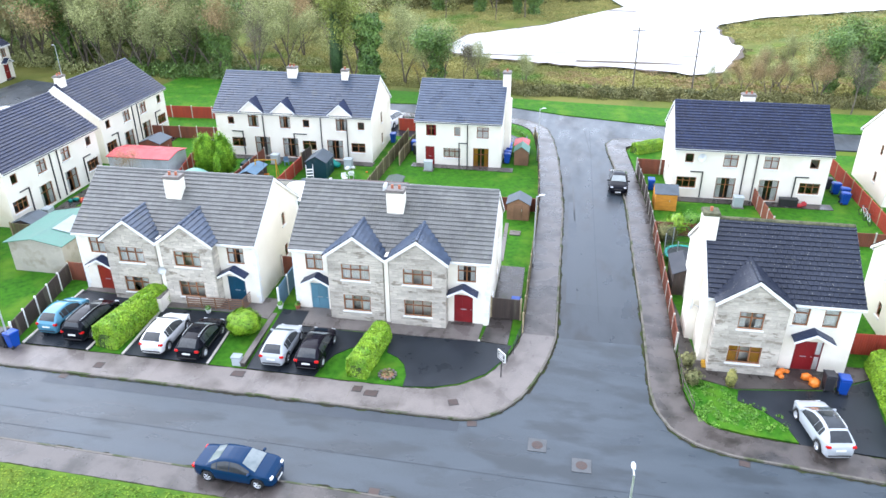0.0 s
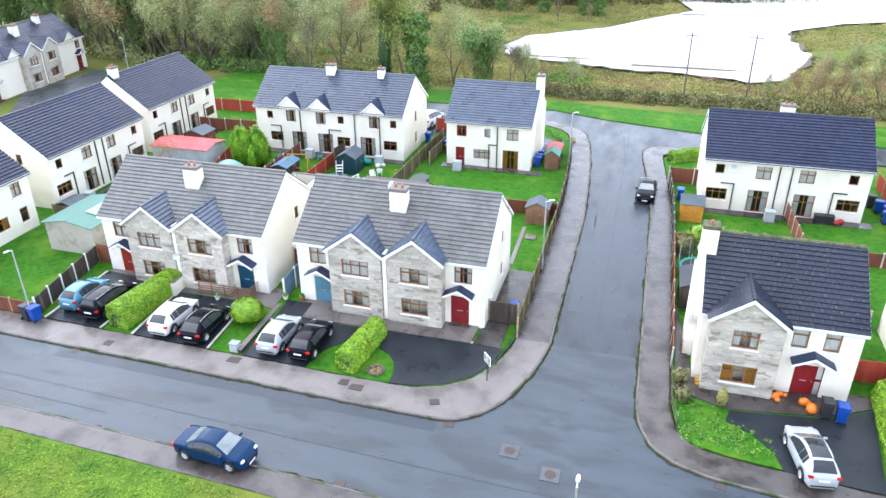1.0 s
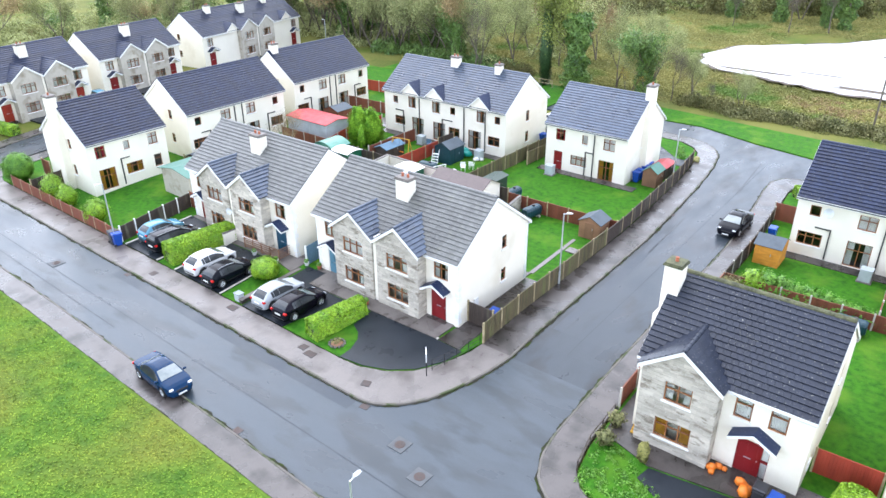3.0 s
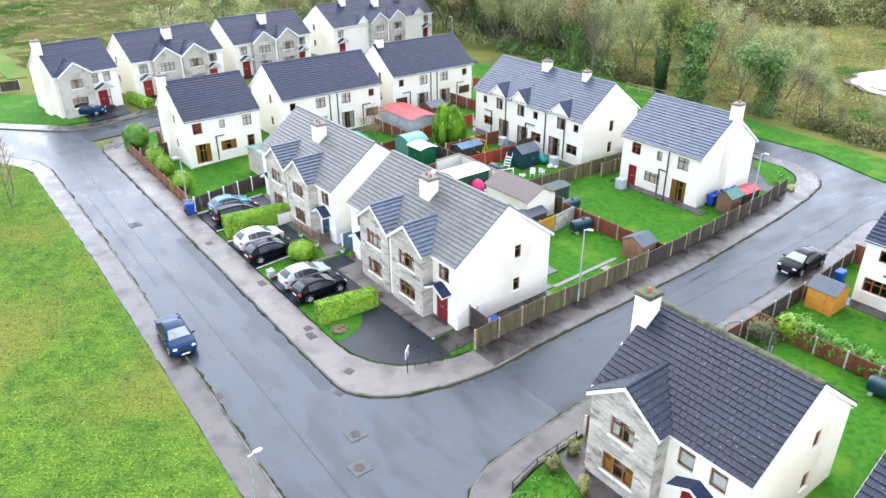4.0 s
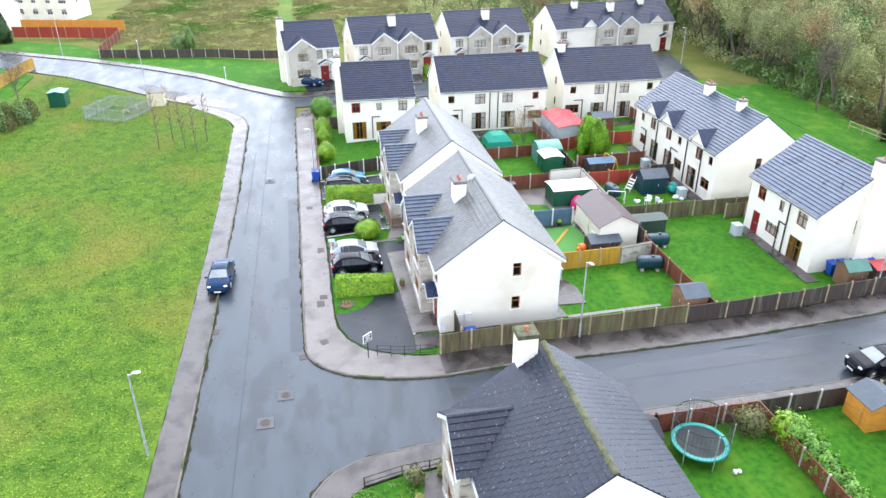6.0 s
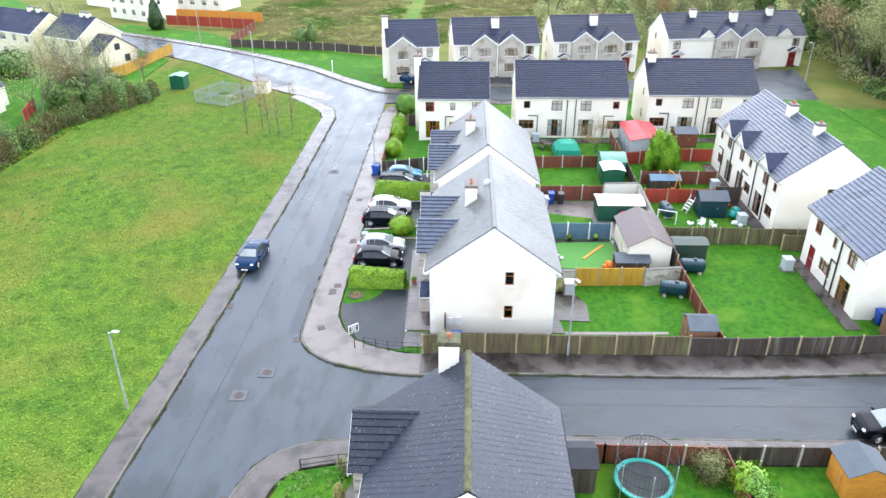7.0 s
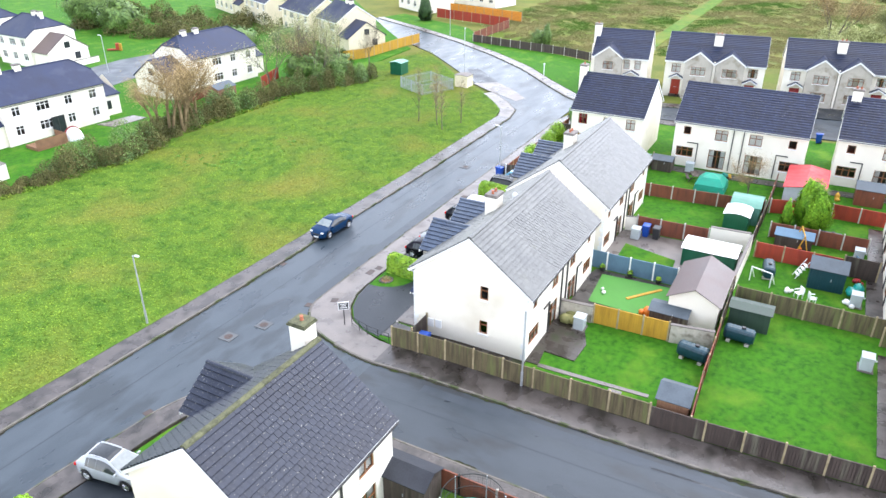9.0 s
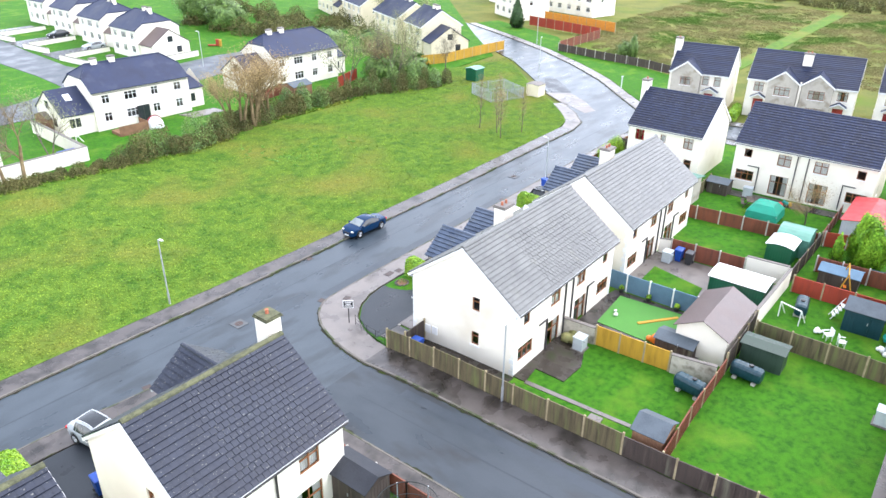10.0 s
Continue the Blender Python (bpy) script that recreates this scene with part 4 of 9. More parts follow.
def gutters(parent, L, D, He, Hr, ov=0.32, front=True, rear=True):
    k = (Hr - He) / (D / 2)
    for sgn, want in ((-1, front), (1, rear)):
        if want:
            bm = bmesh.new()
            y, z = sgn * (D / 2 + ov + 0.06), He - ov * k - 0.06
            rings = [[(x, y + 0.06 * math.cos(t), z + 0.06 * math.sin(t)) for t in [math.pi + math.pi * j / 5 for j in range(6)]] for x in (-L / 2 - 0.08, L / 2 + 0.08)]
            loft(bm, rings, close=False, caps=False)
            part("gutter", bm, M["white"] if sgn < 0 else M["pipe"], parent)


def downpipe(parent, p0, u, n, s, top, low=0.1, arm=0.0):
    bm = bmesh.new()
    slab(bm, p0, u, n, s - 0.045, s + 0.045, 0.02, 0.11, low, top)
    if arm:
        a, b = sorted((s, s + arm))
        slab(bm, p0, u, n, a, b, 0.02, 0.1, top - 0.09, top)
    part("downpipe", bm, M["pipe"], parent, "black downpipe")


def chimney(parent, cx, cy, w, d, z0, top, pots=2, breast=False, cap="cap"):
    bm = boxes((cx - w / 2, cy - d / 2, z0, cx + w / 2, cy + d / 2, top - 0.18))
    bmesh.ops.bevel(bm, geom=[e for e in bm.edges], offset=0.015, segments=1, affect="EDGES")
    ob = part("chimney", bm, M["render"], parent, "white rendered chimney stack")
    bm = boxes((cx - w / 2 - 0.07, cy - d / 2 - 0.07, top - 0.18, cx + w / 2 + 0.07, cy + d / 2 + 0.07, top - 0.08), (cx - w / 2 - 0.02, cy - d / 2 - 0.02, top - 0.08, cx + w / 2 + 0.02, cy + d / 2 + 0.02, top))
    part("chimney_cap", bm, M[cap], ob, "weathered concrete cap")
    for i in range(pots):
        x = cx + (i - (pots - 1) / 2) * w * 0.42
        bm = bmesh.new()
        tube(bm, (x, cy, top), (x, cy, top + 0.2), 0.1, 0.08, 10)
        tube(bm, (x, cy, top + 0.2), (x, cy, top + 0.23), 0.1, 0.1, 10)
        part("chimney_pot", bm, M["clay"], ob, "red clay pot")
    bm = boxes((cx - w / 2 - 0.05, cy - d / 2 - 0.12, z0, cx + w / 2 + 0.05, cy + d / 2 + 0.12, z0 + 0.03))
    return ob


def stones(bm, p0, u, n, w, h, holes, peak, rs, single=None):
    """Random-coursed stone facing, each block proud of the wall; peak is the height of the gable's point."""
    z = 0.0
    while z < peak - 0.12:
        hh = rs.choice((0.1, 0.13, 0.16, 0.2, 0.24))
        z1 = min(z + hh, peak)
        inset = 0.0 if z1 <= h else w / 2 * (z1 - h) / (peak - h)
        spans = [(inset, w - inset)]
        for o in holes:
            if o[1] - 0.14 < z1 and o[3] > z:
                spans = [q for a, b in spans for q in ((a, min(b, o[0] - 0.02)), (max(a, o[2] + 0.02), b)) if q[1] - q[0] > 0.04]
        for a, b in spans:
            x = a
            while x < b - 0.02:
                ln = rs.uniform(0.18, 0.75)
                x1 = b if b - (x + ln) < 0.15 else x + ln
                d = rs.uniform(0.012, 0.035)
                e = 0.008
                if single is not None and len(single) < 300:
                    c = place(p0, u, n, x + e, 0, z + e)
                    sx, sz = x1 - x - 2 * e, z1 - z - 2 * e
                    single.append(Matrix(((u.x * sx, n.x * d, 0, c.x), (u.y * sx, n.y * d, 0, c.y), (0, 0, sz, c.z), (0, 0, 0, 1))))
                    x = x1
                    continue
                f = [place(p0, u, n, s, d, zz) for s, zz in ((x + e, z + e), (x1 - e, z + e), (x1 - e, z1 - e), (x + e, z1 - e))]
                g = [place(p0, u, n, s, -0.01, zz) for s, zz in ((x + e, z + e), (x1 - e, z + e), (x1 - e, z1 - e), (x + e, z1 - e))]
                fv, gv = [bm.verts.new(p) for p in f], [bm.verts.new(p) for p in g]
                bm.faces.new(fv)
                for i in range(4):
                    bm.faces.new((gv[i], gv[(i + 1) % 4], fv[(i + 1) % 4], fv[i]))
                x = x1
        z = z1


def bay(parent, L, D, He, Hr, x0, w, out, ops, material="stone", tile="tile", fine=True, seed=3, pieces=False):
    """Projecting front gable: stone box with its own small roof that runs back into the main one."""
    k = (Hr - He) / (D / 2)
    ang = math.atan(k)
    peak = He + k * w / 2
    p0, u, n = Vector((x0, -D / 2 - out, 0)), Vector((1, 0, 0)), Vector((0, -1, 0))
    holes = [(o[0] - o[2] / 2, o[1], o[0] + o[2] / 2, o[1] + o[3]) for o in ops]
    bm = bmesh.new()
    wall_panel(bm, p0, u, n, w, He, holes)
    quad(bm, p0 + Vector((0, 0, He)), p0 + u * w + Vector((0, 0, He)), p0 + u * (w / 2) + Vector((0, 0, peak)), p0 + u * (w / 2) + Vector((0, 0.001, peak)))
    for x, s in ((x0, -1), (x0 + w, 1)):
        q = [(x, -D / 2 - out, -0.6), (x, -D / 2, -0.6), (x, -D / 2, He), (x, -D / 2 - out, He)]
        quad(bm, *(q if s > 0 else q[::-1]))
    body = part("bay", bm, M["mortar"] if fine else M[material], parent, "stone-faced front gable bay")
    if fine:
        rs = random.Random(seed)
        bm = bmesh.new()
        single = [] if pieces else None
        stones(bm, p0, u, n, w, He, holes, peak - 0.1, rs, single)
        for x, s in ((x0, -1), (x0 + w, 1)):
            pu = Vector((0, 1 if s > 0 else -1, 0))
            pp = Vector((x, -D / 2 - out if s > 0 else -D / 2, 0))
            stones(bm, pp, pu, Vector((s, 0, 0)), out, He, [], He, rs)
        ob = part("stone_facing", bm, M[material], body, "pale grey random-coursed limestone")
        ob["kind"] = "stuff"
        if single:
            bm = bmesh.new()
            q = [bm.verts.new(c) for c in ((0, 0, 0), (1, 0, 0), (1, 0, 1), (0, 0, 1), (0.01, 1, 0.02), (0.99, 1, 0.02), (0.99, 1, 0.98), (0.01, 1, 0.98))]
            for c in ((4, 5, 6, 7), (0, 1, 5, 4), (1, 2, 6, 5), (2, 3, 7, 6), (3, 0, 4, 7)):
                bm.faces.new([q[i] for i in c])
            bmesh.ops.recalc_face_normals(bm, faces=bm.faces[:])
            first = part("stone", bm, M[material], body)
            first.matrix_basis = single[0]
            for m in single[1:]:
                st = new("stone", first.data)
                st.parent = body
                st.matrix_basis = m
    bm = bmesh.new()
    ovr, fr = 0.22, 0.22
    run = (w / 2 + ovr) / math.cos(ang)
    back = D / 2 * 0.62
    for s in (-1, 1):
        v = Vector((-s * math.cos(ang), 0, math.sin(ang)))
        nr = Vector((s * math.sin(ang), 0, math.cos(ang)))
        uu = Vector((0, s, 0))
        length = out + fr + back
        o = Vector((x0 + w / 2 + s * (w / 2 + ovr), -D / 2 - out - fr if s > 0 else -D / 2 - out - fr + length, He - ovr * k)) + nr * 0.03
        tile_slope(bm, o, uu, v, nr, length, run, seed=seed + s, whole=not fine)
        a, b = o, o + uu * length
        c, d = b + v * run, a + v * run
        quad(bm, a, b, c, d)
        low = [p - nr * 0.09 for p in (a, b, c, d)]
        quad(bm, *low[::-1])
        quad(bm, low[0], a, d, low[3])
        quad(bm, b, low[1], low[2], c)
    rf = part("bay_roof", bm, [M[tile], M["tile_edge" if tile in ("tile_dark", "tile_near", "tile_mid") else tile]], body, "small tiled roof over the bay")
    bm = bmesh.new()
    yf = -D / 2 - out - fr - 0.02
    for s in (-1, 1):
        a = Vector((x0 + w / 2 + s * (w / 2 + ovr), yf, He - ovr * k))
        b = Vector((x0 + w / 2, yf, He + k * w / 2))
        dn = Vector((0, 0, -0.2))
        vs = [a + dn, b + dn, b + Vector((0, 0, 0.03)), a + Vector((0, 0, 0.03))]
        f1, f0 = [bm.verts.new(p) for p in vs], [bm.verts.new(p + Vector((0, 0.05, 0))) for p in vs]
        bm.faces.new(f1)
        bm.faces.new(f0)
        for i in range(4):
            bm.faces.new((f1[i], f0[i], f0[(i + 1) % 4], f1[(i + 1) % 4]))
        q = [a + dn * 0.4, b + dn * 0.4, b + dn * 0.4 + Vector((0, fr, 0)), a + dn * 0.4 + Vector((0, fr, 0))]
        quad(bm, *q)
    bmesh.ops.recalc_face_normals(bm, faces=bm.faces[:])
    part("bay_bargeboard", bm, M["white"], body, "white bargeboard")
    bm = bmesh.new()
    y0, y1 = -D / 2 - out - fr, -D / 2 + back * 0.85
    ys = [y0 + (y1 - y0) * (i + e) / 8 for i in range(8) for e in (0.0, 0.96)]
    loft(bm, [[(x0 + w / 2 + r * 1.3 * math.cos(t), y, peak + 0.02 + r * math.sin(t)) for t in [math.pi * j / 5 for j in range(6)]] for y, r in zip(ys, (0.11, 0.095) * 8)], close=False, caps=False)
    part("bay_ridge", bm, M[tile], body)
    for o in ops:
        window(body, p0, u, n, *o)
    return body


def hipped_roof(parent, L, D, He, Hr, tile, f, ov=0.3):
    """A slate roof whose gable tops are clipped by small hips."""
    k = (Hr - He) / (D / 2)
    e, zf, yf = L / 2 + 0.12, He + (Hr - He) * f, D / 2 * (1 - f)
    r = e - yf * 0.8
    bm = bmesh.new()
    for s in (-1, 1):
        bm.faces.new([bm.verts.new(q) for q in ((-s * e, -s * (D / 2 + ov), He - ov * k), (s * e, -s * (D / 2 + ov), He - ov * k), (s * e, -s * yf, zf), (s * r, 0, Hr), (-s * r, 0, Hr), (-s * e, -s * yf, zf))])
        bm.faces.new([bm.verts.new(q) for q in ((s * e, -s * yf, zf), (s * e, s * yf, zf), (s * r, 0, Hr))])
    bmesh.ops.remove_doubles(bm, verts=bm.verts[:], dist=0.001)
    bmesh.ops.recalc_face_normals(bm, faces=bm.faces[:])
    low = bmesh.ops.solidify(bm, geom=bm.faces[:], thickness=0.12)
    for v in bm.verts:
        v.co.z += 0.1
    roof = part("roof", bm, M[tile], parent, "smooth slate roof with clipped hips")
    for s in (-1, 1):
        bm = bmesh.new()
        tube(bm, (s * r, 0, Hr + 0.1), (s * e, yf, zf + 0.1), 0.09, 0.09, 6)
        tube(bm, (s * r, 0, Hr + 0.1), (s * e, -yf, zf + 0.1), 0.09, 0.09, 6)
        part("hip_ridge", bm, M[tile], roof)
    bm = bmesh.new()
    tube(bm, (-r, 0, Hr + 0.1), (r, 0, Hr + 0.1), 0.1, 0.1, 6)
    part("ridge_cap", bm, M[tile], roof)


def faces_of(L, D):
    return {"F": (Vector((-L / 2, -D / 2, 0)), Vector((1, 0, 0)), Vector((0, -1, 0)), L),
            "B": (Vector((L / 2, D / 2, 0)), Vector((-1, 0, 0)), Vector((0, 1, 0)), L),
            "R": (Vector((L / 2, -D / 2, 0)), Vector((0, 1, 0)), Vector((1, 0, 0)), D),
            "W": (Vector((-L / 2, D / 2, 0)), Vector((0, -1, 0)), Vector((-1, 0, 0)), D)}


def house(x, y, rot, L, label, D=8.2, base=None, He=5.0, Hr=8.0, tile="tile_dark", ridge=None, wall="render", wins=(), doors=(), patios=(), whole=False, frame_colour="brown", singles=(), group="estate houses", hip=0.0):
    """wins: (face, xc, z0, w, h, curtain); doors: (face, xc, w, h, colour, sidelight); patios: (face, xc, w, h, curtain)."""
    base = gz(x, y) + 0.1 if base is None else base
    root = thing("house", pose(x, y, base, 0, 0, rot), label, "house", group)
    fc = faces_of(L, D)
    bm = bmesh.new()
    for key, (p0, u, n, w) in fc.items():
        holes = [(q[1] - q[3] / 2, q[2], q[1] + q[3] / 2, q[2] + q[4]) for q in wins if q[0] == key]
        holes += [(q[1] - q[2] / 2, 0.0, q[1] + q[2] / 2, q[3]) for q in doors if q[0] == key]
        holes += [(q[1] - q[2] / 2, 0.08, q[1] + q[2] / 2, q[3]) for q in patios if q[0] == key]
        wall_panel(bm, p0, u, n, w, He, holes)
        if key in "RW":
            a, b = p0 + Vector((0, 0, He)), p0 + u * D + Vector((0, 0, He))
            c = p0 + u * (D / 2) + Vector((0, 0, Hr))
            ring = (a, b, b.lerp(c, hip), a.lerp(c, hip)) if hip else (a, b, c)
            bm.faces.new([bm.verts.new(q) for q in ring])
    for z in (0.05, 2.6):
        quad(bm, (-L / 2 + 0.2, -D / 2 + 0.2, z), (L / 2 - 0.2, -D / 2 + 0.2, z), (L / 2 - 0.2, D / 2 - 0.2, z), (-L / 2 + 0.2, D / 2 - 0.2, z), mi=1)
    part("wall", bm, [M[wall], M["dark"]], root, "smooth white rendered walls, slightly stained")
    if hip:
        hipped_roof(root, L, D, He, Hr, tile, hip)
    else:
        main_roof(root, L, D, He, Hr, tile, ridge or tile, whole=whole, singles=singles)
    gutters(root, L, D, He, Hr)
    for q in wins:
        p0, u, n, w = fc[q[0]]
        window(root, p0, u, n, q[1], q[2], q[3], q[4], frame_colour, q[5] if len(q) > 5 else "")
    for q in doors:
        p0, u, n, w = fc[q[0]]
        door(root, p0, u, n, q[1], q[2], q[3], q[4], sidelight=q[5] if len(q) > 5 else 0.0)
    for q in patios:
        p0, u, n, w = fc[q[0]]
        patio(root, p0, u, n, q[1], q[2], q[3], curtain=q[4] if len(q) > 4 else "pale", colour=frame_colour)
    return root, fc


def rear_wins(L, pairs=2, flip=False):
    """Openings of a plain rear wall, for each dwelling: small window, wide window, patio door."""
    w, p = [], []
    unit = L / pairs
    for i in range(pairs):
        m = i % 2 == (1 if flip else 0)
        def sx(f):
            return i * unit + (f if m else 1 - f) * unit
        w += [("B", sx(0.2), 3.4, 0.75, 0.85), ("B", sx(0.74), 3.15, 1.25, 1.15, "net"), ("B", sx(0.2), 0.95, 1.75, 1.05)]
        p += [("B", sx(0.72), 1.7, 2.1, "pale")]
    return w, p


GABLE_R = [("R", 5.2, 3.85, 0.58, 0.98), ("R", 5.2, 1.3, 0.58, 0.98)]
GABLE_W = [("W", 3.0, 3.85, 0.58, 0.98), ("W", 3.0, 1.3, 0.58, 0.98)]


def semi(x, y, rot, label, colours, L=13.35, tile="tile", ridge=None, fine=True, base=None, stone="stone", singles=(), pieces=()):
    rw, rp = rear_wins(L)
    wins = [("F", 1.5, 3.15, 1.2, 1.2, "net"), ("F", L - 1.5, 3.15, 1.2, 1.2, "pale")] + rw + GABLE_R + GABLE_W
    doors = [("F", 1.7, 1.25, 2.15, colours[0], 0.0), ("F", L - 1.7, 1.25, 2.15, colours[1], 0.0)]
    root, fc = house(x, y, rot, L, label, base=base, tile=tile, ridge=ridge, wins=wins, doors=doors, patios=rp, whole=not fine, singles=singles)
    out = 0.85
    for i, x0 in enumerate((-3.92, 0.22)):
        # Bay tiles coloured darker and bluer, standing in for their slopes' weaker sheen.
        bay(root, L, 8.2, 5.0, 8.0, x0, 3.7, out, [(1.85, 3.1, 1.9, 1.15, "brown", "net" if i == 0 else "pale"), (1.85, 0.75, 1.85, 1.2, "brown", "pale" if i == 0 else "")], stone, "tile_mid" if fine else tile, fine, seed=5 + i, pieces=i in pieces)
    p0, u, n, w = fc["F"]
    for xc in (1.7, L - 1.7):
        canopy(root, p0, u, n, xc, 2.42, tile=tile if not fine else "tile_dark")
    bm = boxes((-0.14, -4.1 - out * 0.9, 0, 0.14, -4.1, 5.0))
    part("pilaster", bm, M["render"], root, "white rendered party pier")
    chimney(root, 0, -1.45, 1.15, 0.85, 6.5, 8.35)
    if fine:
        for sx in (-1, 1):
            for sy in (-1, 1):
                for i in range(11):
                    e = 0.34 if i % 2 else 0.22
                    bm = bmesh.new()
                    X, Y = sx * (L / 2 + 0.02), sy * (4.1 + 0.02)
                    box(bm, min(X, X - sx * e), min(Y, Y - sy * (0.56 - e)), 0.2 + i * 0.41, max(X, X - sx * e), max(Y, Y - sy * (0.56 - e)), 0.2 + i * 0.41 + 0.36)
                    part("quoin", bm, M["white"], root)
    p0, u, n, w = fc["B"]
    for s, top, arm in ((L * 0.5 - 0.5, 4.7, 0), (L * 0.5 + 0.5, 4.7, 0), (L * 0.2 + 1.2, 2.6, -1.0), (L * 0.8 - 1.2, 2.6, 1.0)):
        downpipe(root, p0, u, n, s, top, arm=arm)
    return root


def rear_semi(x, y, rot, label, L=13.35, base=None, fine=True, chim=True, tile="tile_dark", ridge=None, pairs=2):
    rw, rp = rear_wins(L, pairs)
    wins = [("F", L * f, z, 1.2, 1.15) for f in (0.12, 0.38, 0.62, 0.88) for z in (0.9, 3.15)] + rw + GABLE_R + GABLE_W
    root, fc = house(x, y, rot, L, label, base=base, tile=tile, ridge=ridge, wins=wins, patios=rp, whole=not fine)
    if chim:
        chimney(root, 0, -1.3, 1.15, 0.8, 6.5, 8.55)
    p0, u, n, w = fc["B"]
    for i in range(pairs):
        m = i % 2 == 0
        unit = L / pairs
        c = (i + (1 if m else 0)) * unit
        downpipe(root, p0, u, n, c + (-0.5 if m else 0.5), 4.7)
        downpipe(root, p0, u, n, i * unit + (0.4 if m else 0.6) * unit, 2.6, arm=-1.1 if m else 1.1)
    return root, fc


def detached(x, y, rot, label, L=8.5, tile="tile_dark", ridge=None, fine=True, base=None, stone="stone", bay_left=True, stack="W", colour="red_door", curtain="gold", singles=(), pieces=False):
    D = 8.2
    rw, rp = rear_wins(L, 1)
    wins = [("F", 5.35 * L / 8.5, 3.2, 0.85, 1.25, "net"), ("F", 7.0 * L / 8.5, 3.2, 0.85, 1.25, "net")] + rw + (GABLE_R if stack == "W" else GABLE_W)
    root, fc = house(x, y, rot, L, label, base=base, tile=tile, ridge=ridge, wins=wins, patios=rp, doors=[("F", 6.2 * L / 8.5, 1.55, 2.15, colour, 0.4)], whole=not fine, singles=singles)
    bay(root, L, D, 5.0, 8.0, -L / 2 + 0.45, 3.9, 0.85, [(1.95, 3.15, 1.4, 1.15, "brown", "pale"), (1.95, 0.75, 1.9, 1.2, "brown", curtain)], stone, tile, fine, seed=11, pieces=pieces)
    p0, u, n, w = fc["F"]
    canopy(root, p0, u, n, 6.2 * L / 8.5, 2.45, half=1.15, rise=0.6)
    sx = -1 if stack == "W" else 1
    bm = boxes(*[(min(sx * (L / 2 - 0.05), sx * (L / 2 + 0.55)), -1.9, -0.6, max(sx * (L / 2 - 0.05), sx * (L / 2 + 0.55)), 0.1, 5.9)])
    part("chimney_breast", bm, M[("render")], root, "white rendered chimney breast")
    chimney(root, sx * (L / 2 + 0.02), -0.9, 0.9, 0.95, 5.5, 8.85, pots=1, cap="tile_moss" if fine and stack == "W" else "cap")
    p0, u, n, w = fc["B"]
    downpipe(root, p0, u, n, L * 0.5, 4.7)
    return root


